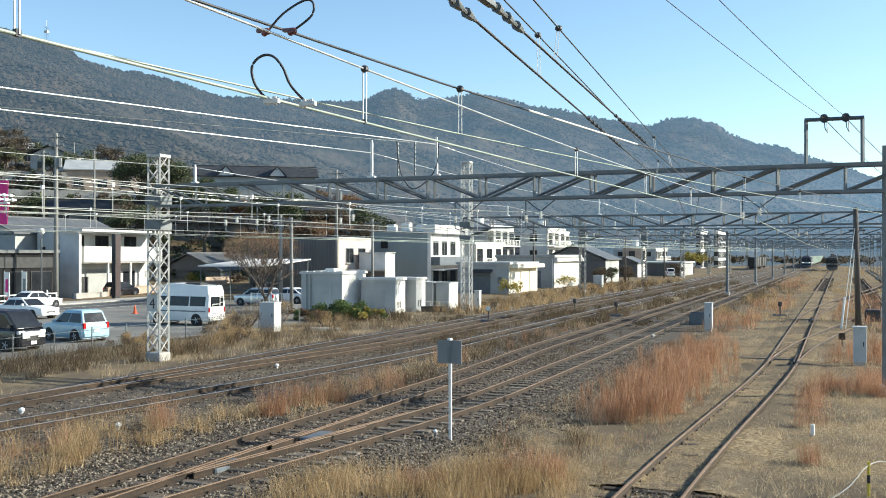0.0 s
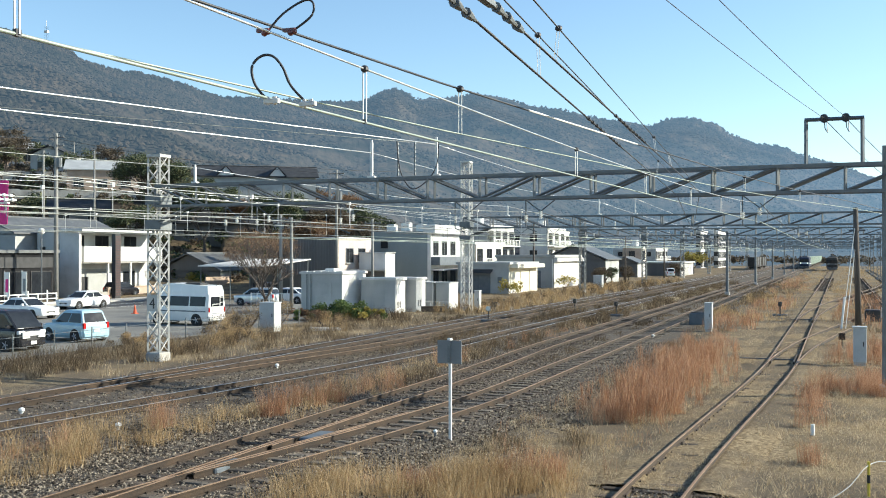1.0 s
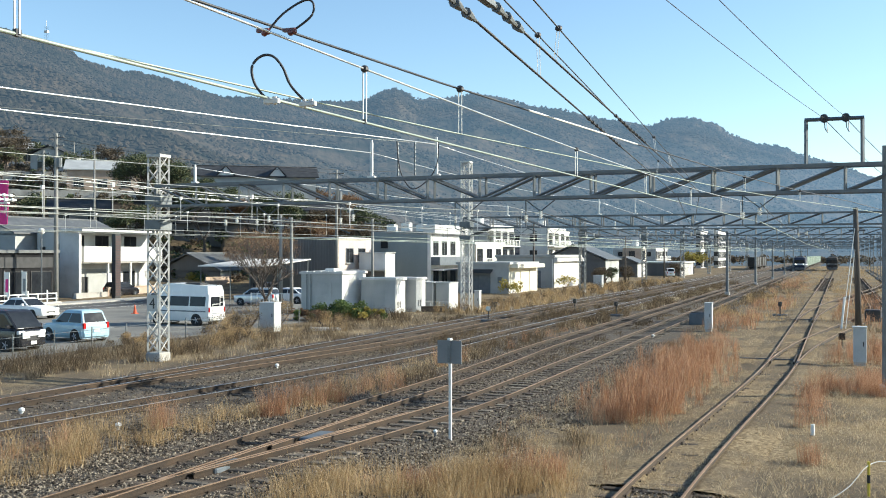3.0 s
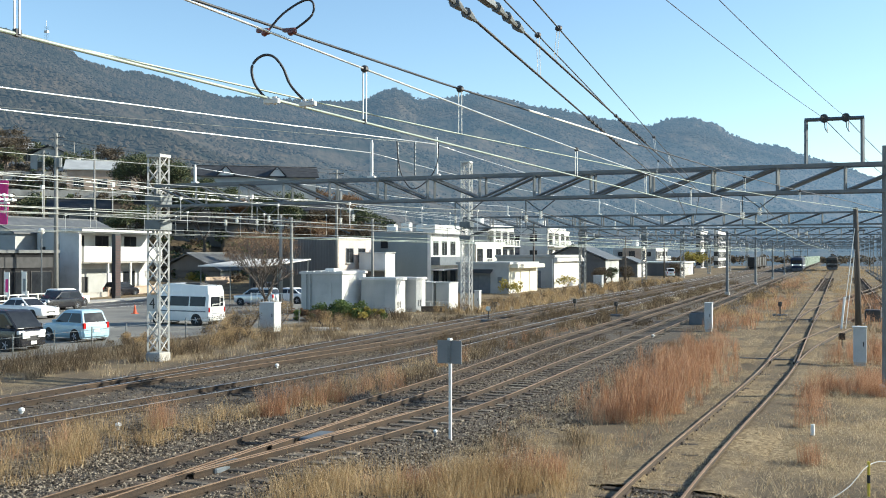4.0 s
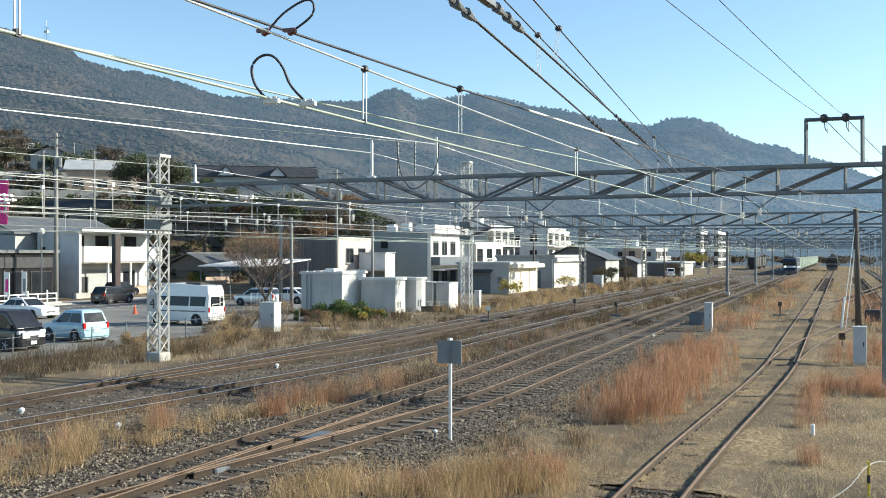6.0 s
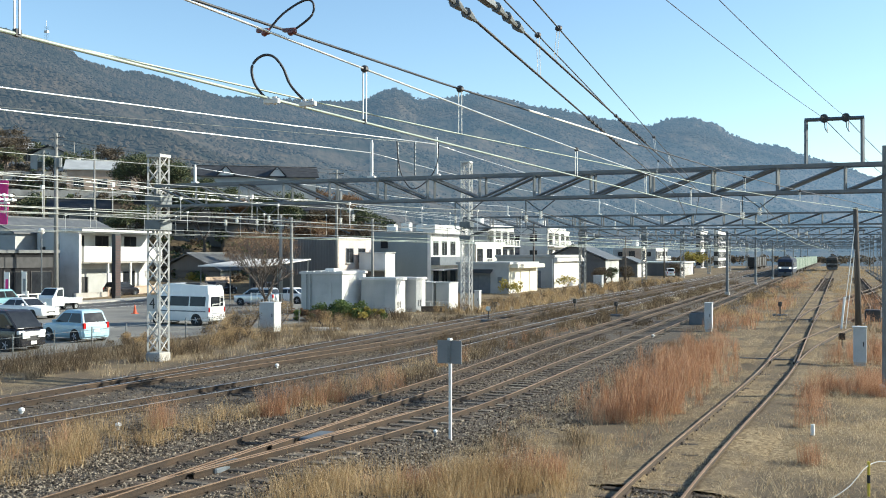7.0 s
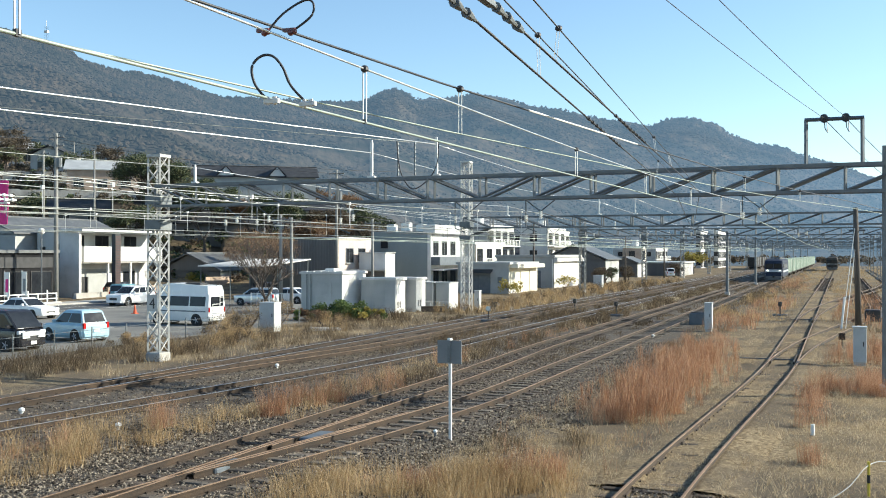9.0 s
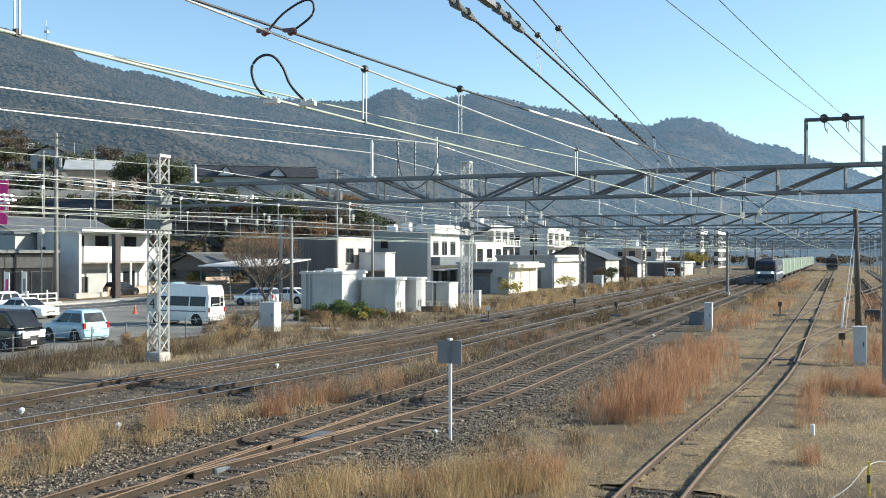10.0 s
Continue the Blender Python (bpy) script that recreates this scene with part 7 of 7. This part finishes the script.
# tall red grass in clumps: centre, half-widths, number of clumps
red = Blades(11)
for cx, cy, rx, ry, n, h in ((-5.5, 32.0, 1.0, 4.2, 24, 1.0), (-5.3, 38.5, 0.55, 4.0, 18, 1.1), (-5.9, 27.3, 0.6, 1.6, 10, 0.9), (-6.3, 46.5, 1.2, 5, 22, 0.8), (-6.5, 62, 1.5, 12, 30, 0.9), (-5.8, 88, 1.8, 16, 24, 0.8), (-6.2, 125, 2.4, 25, 22, 0.8), (-7, 180, 2, 35, 16, 0.9),
                             (-14.8, 23.9, 0.25, 0.5, 6, 0.95), (-14.6, 26.4, 0.8, 0.9, 11, 0.9), (-14.3, 29.6, 0.6, 1.3, 7, 0.8), (-15.2, 37, 0.8, 5, 7, 0.7), (-16.3, 21.2, 0.2, 0.4, 5, 0.75), (-16.6, 16.5, 0.6, 1.6, 6, 0.75),
                             (-6.1, 18.6, 0.35, 0.5, 8, 0.75), (-5.45, 19.2, 0.3, 0.5, 8, 0.75), (-7.9, 17.8, 0.7, 0.6, 7, 0.5),
                             (-0.8, 30.5, 0.25, 3.0, 12, 0.75), (0.3, 35.4, 1.1, 1.6, 26, 0.8), (1.6, 36.5, 0.8, 2.5, 20, 0.8), (0.8, 46.5, 1.2, 2.5, 26, 0.9), (2.6, 52, 1.4, 5, 30, 0.9), (1.5, 90, 2, 25, 40, 0.9), (-0.6, 22.8, 0.15, 0.3, 3, 0.65), (-15, 52, 1.0, 9, 6, 0.6)):
    for _ in range(n):
        x, y = cx + rx * red.r.uniform(-1, 1), cy + ry * red.r.uniform(-1, 1)
        if clear_of_tracks(x, y, 0.75):
            red.clump(x, y, 80 if y < 60 else 34, (0.16 + 0.2 * red.r.random()) if y < 60 else 0.5, h * red.r.uniform(0.45, 1.25), 0.0056 if y < 60 else 0.02, 0.5)
for _ in range(90):
    x, y = red.r.uniform(-8.3, -3.9), red.r.uniform(20, 50)
    red.clump(x, y, 9, 0.18, red.r.uniform(0.3, 0.9), 0.006, 0.4)
for _ in range(260):
    cx, cy = red.r.gauss(-5.4, 0.75), red.r.uniform(26, 44)
    if clear_of_tracks(cx, cy, 0.9):
        top = red.r.uniform(0.5, 1.25)
        for _ in range(16):
            red.blade(cx + red.r.gauss(0, 0.07), cy + red.r.gauss(0, 0.07), top * red.r.uniform(0.3, 0.5), 0.012, 0.6, top * red.r.uniform(0.3, 0.6))
            red.blade(cx + red.r.gauss(0, 0.05), cy + red.r.gauss(0, 0.05), top * red.r.uniform(0.6, 1.0), 0.006, 0.25)
red.done("red_grass", RED_GRASS, "tall rust-red dry grass in upright tufts")

ochre = Blades(12)
for cx, cy, rx, ry, n, h in ((-7.4, 17.4, 1.9, 1.2, 120, 0.55), (-6.0, 18.7, 1.2, 1.1, 56, 0.6), (-9.0, 16.2, 0.9, 0.9, 40, 0.5), (-16.2, 18.0, 1.3, 3.6, 170, 0.62), (-15.4, 22.8, 0.6, 2.0, 26, 0.5), (-14.4, 27, 1.0, 3.5, 40, 0.5), (-15.3, 33, 0.9, 6, 50, 0.45), (-9.2, 17.4, 0.7, 0.7, 16, 0.4), (-28.0, 47, 1.1, 6, 40, 0.8), (-26.8, 84, 2.6, 15, 170, 0.75), (-27.5, 112, 3.0, 16, 130, 0.85), (-26.5, 145, 3.5, 22, 90, 0.9),
                             (-29, 39.5, 1.2, 4, 34, 0.7), (-5.8, 23.5, 1.3, 3.0, 14, 0.35), (-6.5, 100, 2, 10, 20, 0.8), (-8.6, 75, 0.5, 6, 20, 0.7)):
    for _ in range(n):
        x, y = cx + rx * ochre.r.uniform(-1, 1), cy + ry * ochre.r.uniform(-1, 1)
        if clear_of_tracks(x, y, 0.8):
            if noise.noise(Vector((x * 1.1, y * 0.8, 7))) > -0.12:
                ochre.clump(x, y, 34, 0.26, h * ochre.r.uniform(0.45, 1.35), 0.0065 if y < 60 else 0.02, 0.75)
            if ochre.r.random() < 0.25:
                ochre.clump(x, y, 5, 0.2, h * 1.7, 0.005, 0.3)
ochre.done("ochre_grass", OCHRE_GRASS, "ochre dry grass tufts beside the ballast")

straw = Blades(13)
for _ in range(115000):
    y = 14 + 62 * straw.r.random() ** 1.7
    x = straw.r.uniform(-8.2, 4.5 + 0.1 * y)
    near = noise.noise(Vector((x * 0.35, y * 0.25, 3))) + 0.5 * noise.noise(Vector((x * 1.4, y * 1.1, 9)))
    keep = near > (-0.45 if x > -4.5 else 0.1)
    if not keep or abs(abs(x - line_s(y)) - 0.56) < 0.13:
        continue
    low = 0.5 if abs(x - line_s(y)) < 1.0 else 1.0
    lump = max(0.4, 1.0 + 2.2 * noise.noise(Vector((x * 2.1, y * 1.6, 1))))
    straw.blade(x, y, straw.r.uniform(0.03, 0.13) * low * lump, 0.008, 2.2, 0.05 if 19 < y and abs(x - line_s(y)) < 1.2 else 0.0)
for _ in range(13000):
    y = straw.r.uniform(22, 130)
    x = straw.r.uniform(-32, -24.2) if straw.r.random() < 0.6 else straw.r.uniform(-16.0, -14.4)
    if noise.noise(Vector((x * 0.3, y * 0.2, 5))) < -0.15 or not clear_of_tracks(x, y, 1.0):
        continue
    straw.blade(x, y, straw.r.uniform(0.08, 0.35), 0.02, 1.0)
for _ in range(1300):
    x, y = straw.r.uniform(-8.0, 6.0), 15 + 34 * straw.r.random() ** 1.4
    if abs(abs(x - line_s(y)) - 0.56) > 0.25 and noise.noise(Vector((x * 0.5, y * 0.4, 6))) > -0.1:
        straw.clump(x, y, 24, 0.22, straw.r.uniform(0.10, 0.30) * (0.5 if abs(x - line_s(y)) < 0.5 else 1.0), 0.0065, 1.3)
straw.done("straw_grass", STRAW, "flattened pale straw over the yard")

weeds = Blades(14)
for cx, cy, rx, ry, n, h in ((-27.5, 40, 2.2, 6, 90, 0.75), (-29.5, 32, 2.6, 7, 240, 0.85), (-27.6, 54, 1.8, 10, 110, 0.85), (-24.9, 50, 0.6, 16, 60, 0.6), (-26.5, 82, 2.6, 14, 60, 1.0), (-27.5, 110, 3.0, 16, 60, 1.1), (-15.2, 125, 1.2, 34, 170, 0.7), (-18.75, 105, 0.5, 46, 130, 0.5), (-21.6, 105, 0.4, 46, 110, 0.45), (-11.6, 105, 0.45, 46, 120, 0.35), (-8.2, 95, 0.7, 36, 90, 0.5), (-19, 60, 0.6, 14, 60, 0.8), (-15.2, 52, 1.0, 14, 150, 0.7), (-15.3, 80, 1.2, 16, 130, 0.75),
                             (-14.5, 30.5, 1.2, 4, 60, 0.8), (-11.6, 50, 0.4, 18, 40, 0.35), (-18.8, 45, 0.4, 10, 30, 0.55), (-7.0, 52, 1.2, 10, 50, 0.4), (-26, 140, 4, 20, 120, 1.1), (-7.4, 22.8, 0.5, 2.0, 16, 0.4), (-5.6, 22.6, 0.4, 1.6, 12, 0.5), (-31.5, 62, 1.5, 5, 60, 0.8), (-7, 130, 2, 30, 70, 0.8), (4, 80, 3, 30, 80, 0.7)):
    for _ in range(n):
        x, y = cx + rx * weeds.r.uniform(-1, 1), cy + ry * weeds.r.uniform(-1, 1)
        if clear_of_tracks(x, y, 0.85):
            if noise.noise(Vector((x * 0.8, y * 0.35, 4))) > -0.1:
                weeds.clump(x, y, 34, 0.34, h * weeds.r.uniform(0.35, 1.2), 0.010 if y < 60 else 0.02, 0.9)
weeds.done("dead_weeds", DEAD_WEED, "tangled brown dead weeds between the tracks", "weeds")


def stones():
    """Loose broken stone on the ballast shoulders nearest the camera."""
    r = random.Random(21)
    v, f = [], []
    oct_f = [(0, 2, 4), (2, 1, 4), (1, 3, 4), (3, 0, 4), (2, 0, 5), (1, 2, 5), (3, 1, 5), (0, 3, 5)]
    made = 0
    while made < 50000:
        y = 13 + 38 * r.random() ** 1.5
        pick = r.random()
        x = r.uniform(-15.6, -5.6) if pick < 0.82 else r.uniform(-22, -15.6)
        if pick > 0.97:
            y = 13 + 6 * r.random()
            x = line_s(y) + r.uniform(-0.5, 0.8)
        if x > -8.2 and x < -4 and noise.noise(Vector((x * 0.7, y * 0.4, 2))) < (x + 8.2) * 0.25 - 0.3:
            continue
        if min(abs(abs(x - l(y)) - 0.56) for l in (line_s, line_m_far, line_m_near)) < 0.1:
            continue
        s = r.uniform(0.018, 0.042)
        n = len(v)
        a = r.uniform(0, 6.28)
        ca, sa = math.cos(a), math.sin(a)
        z = r.uniform(0.0, 0.035)
        if min(abs(x - l(y)) for l in (line_m_far, line_m_near, line_l_near, line_l_far)) < 1.0:
            z += 0.006
        for px, py, pz in ((-1, 0, 0), (1, 0, 0), (0, -1, 0), (0, 1, 0), (0, 0, 0.8), (0, 0, -0.8)):
            px, py, pz = px * s * r.uniform(0.7, 1.3) + s * r.uniform(-0.3, 0.3), py * s * r.uniform(0.7, 1.3) + s * r.uniform(-0.3, 0.3), pz * s * r.uniform(0.7, 1.2)
            v.append((x + px * ca - py * sa, y + px * sa + py * ca, z + pz))
        f += [tuple(n + i for i in q) for q in oct_f]
        made += 1
    me = bpy.data.meshes.new("ballast_stones")
    me.from_pydata(v, [], f)
    me.materials.append(STONE)
    tagged(new("ballast_stones", me), "loose brown-grey ballast stones", "ballast", kind="stuff")


stones()


def leaves_mesh(r, centres, n, leaf, squash=1.0):
    """Leaf quads scattered through clumps."""
    v, f = [], []
    for (cx, cy, cz, cr) in centres:
        for _ in range(n):
            d = Vector((r.gauss(0, 1), r.gauss(0, 1), r.gauss(0, 1) * squash)).normalized() * cr * r.random() ** 0.45
            p = Vector((cx, cy, cz)) + Vector((d.x, d.y, d.z * 0.8))
            a = Vector((r.uniform(-1, 1), r.uniform(-1, 1), r.uniform(-1, 1))).normalized()
            b = a.cross(Vector((r.uniform(-1, 1), r.uniform(-1, 1), r.uniform(-1, 1)))).normalized()
            s = leaf * r.uniform(0.6, 1.3)
            k = len(v)
            v += [tuple(p - a * s), tuple(p + b * s * 0.5), tuple(p + a * s), tuple(p - b * s * 0.5)]
            f.append((k, k + 1, k + 2, k + 3))
    me = bpy.data.meshes.new("crown")
    me.from_pydata(v, [], f)
    return me


def branches(m, r, p, d, length, rad, depth, tips, spread=0.7, droop=0.0):
    q = p + d * length
    mid = p.lerp(q, 0.5) + Vector((r.uniform(-1, 1), r.uniform(-1, 1), r.uniform(-0.4, 0.6))) * length * 0.08
    m.tube([p, mid, q], rad, 5 if depth < 4 else 6, 0, rad * 0.66)
    if depth == 0:
        tips.append(q)
        return
    for _ in range(3 if depth > 1 else 2 + int(r.random() * 2)):
        nd = (d + Vector((r.uniform(-1, 1), r.uniform(-1, 1), r.uniform(-0.35, 0.8) - droop)) * spread).normalized()
        branches(m, r, p.lerp(q, r.uniform(0.65, 1.0)), nd, length * r.uniform(0.6, 0.82), rad * 0.6, depth - 1, tips, spread, droop)


def bush(x, y, w, h, seed, mats, label, n=260, leaf=0.07):
    r = random.Random(seed)
    b = thing("bush", x, y, 0, label=label, category="bush", group="bushes")
    for i in range(9):
        a = r.uniform(0, 6.28)
        part("stem", Mesh().tube([(0, 0, -0.1), (math.cos(a) * w * 0.3, math.sin(a) * w * 0.3, h * 0.4), (math.cos(a) * w * 0.45, math.sin(a) * w * 0.4, h * 0.75)], 0.02, 4, 0, 0.008), BARK, b)
    for k, mt in enumerate(mats):
        cs = [(r.uniform(-w, w) * 0.5, r.uniform(-w, w) * 0.4, h * r.uniform(0.25, 0.75), h * 0.28) for _ in range(10)]
        me = leaves_mesh(r, cs, n, leaf)
        me.materials.append(mt)
        part("foliage", me, [], b)
    return b


def tree(x, y, h, seed, label, mat, per_tip, leaf, clump, depth=4, trunk=0.12, spread=0.7, z=None, name="tree"):
    r = random.Random(seed)
    t = thing(name, x, y, height(x, y) if z is None else z, label=label, category="tree", group="trees of the town")
    m, tips = Mesh(), []
    base = h * 0.26
    m.tube([(0, 0, -0.3), (0.04, 0.02, base * 0.5), (0, 0, base)], trunk, 8, 0, trunk * 0.8)
    for i in range(4):
        a = i * 1.57 + r.uniform(-0.5, 0.5)
        branches(m, r, Vector((0, 0, base * r.uniform(0.7, 1.0))), Vector((math.cos(a) * 0.7, math.sin(a) * 0.7, 0.9)).normalized(), h * 0.26, trunk * 0.6, depth - 1, tips, spread)
    part("trunk", m, BARK, t)
    if per_tip:
        me = leaves_mesh(r, [(p.x, p.y, p.z, clump) for p in tips], per_tip, leaf)
        me.materials.append(mat)
        part("crown", me, [], t)
    return t


tree(-38.7, 62.1, 5.6, 31, "bare grey branching tree at the car park's edge", LEAF_RUST, 2, 0.05, 0.2, 5, 0.14, 0.85)
for x, y, h, s in ((-48.5, 77, 7.4, 33), (-51.5, 81, 7.6, 34), (-57, 92, 7.5, 36), (-62, 108, 8, 43)):
    tree(x, y, h, s, "tree with withered rust-brown leaves", LEAF_RUST, 5, 0.075, 0.5, 5, 0.13)
tree(-62.5, 100, 8, 37, "tree with withered leaves beside tiled roofs", LEAF_RUST, 7, 0.09, 0.5, 5, 0.13)
for x, y, h, s, mt, lab in ((-80, 113, 10, 301, LEAF_PINE, "tall dark evergreen behind the houses"), (-74.5, 117, 9, 302, LEAF_RUST, "tall tree with rusty leaves behind the houses"), (-69.5, 115, 9.5, 303, LEAF_PINE, "tall dark evergreen behind the houses"), (-65, 120, 9, 304, SCRUB_BROWN, "tall bare brown tree behind the houses"),
                            (-59, 109, 8, 305, LEAF_RUST, "tall tree with rusty leaves behind the houses"), (-54.5, 112, 8.5, 306, SCRUB_BROWN, "tall bare brown tree behind the houses"), (-64, 128, 10, 307, LEAF_PINE, "tall dark evergreen behind the houses"), (-86, 106, 8, 308, LEAF_PINE, "tall dark evergreen behind the houses"),
                            (-84, 68, 8, 309, LEAF_PINE, "dark evergreen behind the shop"), (-87, 76, 9, 310, LEAF_PINE, "dark evergreen behind the shop")):
    tree(x, y, h, s, lab, mt, 34, 0.15, 0.75, 5, 0.2)
bush(-71.5, 100, 2.4, 2.6, 311, [LEAF_YELLOW, LEAF_GREEN], "yellow-green garden shrub beside the tiled roof", 200, 0.12)
tree(-67, 104, 5.5, 38, "green garden tree behind the white house", LEAF_GREEN, 22, 0.12, 0.6, 4, 0.13)
tree(-91, 118.5, 16, 39, "large dark green pine on the hillside", LEAF_PINE, 120, 0.11, 1.15, 5, 0.4, z=5)
tree(-88.5, 121, 13, 40, "large dark green pine on the hillside", LEAF_PINE, 110, 0.11, 1.0, 5, 0.4, z=5)
tree(-84, 158, 9, 41, "tree with faded autumn leaves on the slope", LEAF_RUST, 20, 0.18, 0.8, 5, 0.25)
tree(-31, 230, 6.0, 42, "clipped yellow-green tree by the tower blocks", LEAF_YELLOW, 40, 0.14, 0.8, 4, 0.2)
for i in range(26):
    r = random.Random(60 + i)
    x, y = r.uniform(-175, -78), r.uniform(105, 185)
    if height(x, y) > 0.5 and (x + 90) ** 2 + (y - 120) ** 2 > 200:
        tree(x, y, r.uniform(5, 9), 100 + i, "brown leafless garden tree on the hillside" if i % 3 else "dark evergreen garden tree on the hillside", SCRUB_BROWN if i % 3 else LEAF_PINE, 22, 0.16, 0.8, 4, 0.2)
for i in range(10):
    r = random.Random(200 + i)
    x, y = r.uniform(-34, -29), r.uniform(135, 240)
    tree(x, y, r.uniform(1.6, 3.2), 210 + i, "scrubby brown bush tree at the yard's edge", SCRUB_BROWN if i % 4 else LEAF_PINE, 16, 0.10, 0.6, 4, 0.1, z=0)


far = random.Random(91)
far_spots = []
for _ in range(260):
    y = far.uniform(430, 700)
    far_spots.append((far.uniform(-90, 0.45 * y + 40), y, far.uniform(0.3, 2.2), far.uniform(1.2, 3.2)))
fm = leaves_mesh(far, far_spots, 40, 0.9)
fm.materials.append(SCRUB_BROWN)
tagged(new("far_trees", fm), "dark belt of trees at the far end of the yard", "trees", kind="stuff")
field = Blades(16)
for _ in range(1900):
    y = 70 + 300 * field.r.random() ** 1.3
    x = field.r.uniform(-8.5, 0.35 * y)
    if abs(x - line_s(y)) > 1.0 and abs(x - line_s_far(y)) > 1.0 and abs(x - line_s_right(y)) > 0.9:
        field.clump(x, y, 22, 0.7, field.r.uniform(0.2, 0.65), 0.012 + 0.00012 * y, 0.9)
field.done("field_weeds", OCHRE_GRASS, "ochre dry weeds over the far end of the yard", "weeds")
scrub = random.Random(90)
spots = []
while len(spots) < 1300:
    x, y = scrub.uniform(-250, -55), 100 + 130 * scrub.random() ** 1.2
    z = height(x, y)
    if z > 1.0 and math.hypot(x, y) < 222 and (x + 93) ** 2 + (y - 146) ** 2 > 150:
        spots.append((x, y, z + 0.3, scrub.uniform(0.5, 1.5)))
for k, (mt, lab) in enumerate(((SCRUB_BROWN, "brown bare scrub covering the hillside"), (LEAF_PINE, "dark evergreen scrub covering the hillside"), (SCRUB_BROWN, "dark leafless thicket on the hillside"))):
    sm = leaves_mesh(scrub, spots[k::3], 110, 0.24)
    sm.materials.append(mt)
    tagged(new("hillside_scrub", sm), lab, "scrub", kind="stuff")
bush(-31.9, 60.6, 3.0, 1.5, 51, [LEAF_GREEN, LEAF_GREEN], "dense green bush in front of the sheds")
bush(-29.9, 60.6, 2.2, 1.0, 52, [LEAF_YELLOW, LEAF_GREEN], "yellow-green low bush in front of the sheds")
bush(-33.3, 59.2, 2.4, 0.9, 53, [LEAF_RUST, LEAF_GREEN], "brown and green brambles")
bush(-34.2, 106, 2.0, 1.9, 54, [LEAF_YELLOW], "sparse yellow-leaved shrub by the workshop", 60, 0.12)
bush(-33.6, 127.5, 2.2, 2.0, 55, [LEAF_YELLOW], "sparse yellow-leaved shrub by the store", 60, 0.12)
for i, (x, y, w, h) in enumerate(((-32.4, 53.5, 2.4, 1.9), (-33.3, 51.5, 2.2, 1.7), (-30.6, 45.5, 2.2, 1.1), (-28.6, 43, 1.8, 0.9), (-32, 48, 2.2, 1.3), (-30, 55, 2, 1.1), (-31.4, 39, 2.4, 0.8))):
    bush(x, y, w, h, 70 + i, [OCHRE_GRASS, DEAD_WEED], "dry leafless ochre scrub at the car park's edge", 300, 0.026)


# ---- everything that moves ----
def motions():
    v, nose = 18.0, 330.0
    walk(loco, [(0.0, pose(-10.05, nose, 0)), (10.0, pose(-10.05, nose - 10 * v, 0))])
    for i, w in enumerate(trailing):
        y = nose + 18.6 + 20.3 * i
        walk(w, [(0.0, pose(-10.05, y, 0)), (10.0, pose(-10.05, y - 10 * v, 0))])
    for c, lane, way, t0, y0, speed in traffic:
        turn = 0 if way > 0 else 180
        walk(c, [(0.0, pose(lane, y0 - way * speed * t0, 0.022, 0, 0, turn)), (10.0, pose(lane, y0 + way * speed * (10 - t0), 0.022, 0, 0, turn))])


motions()
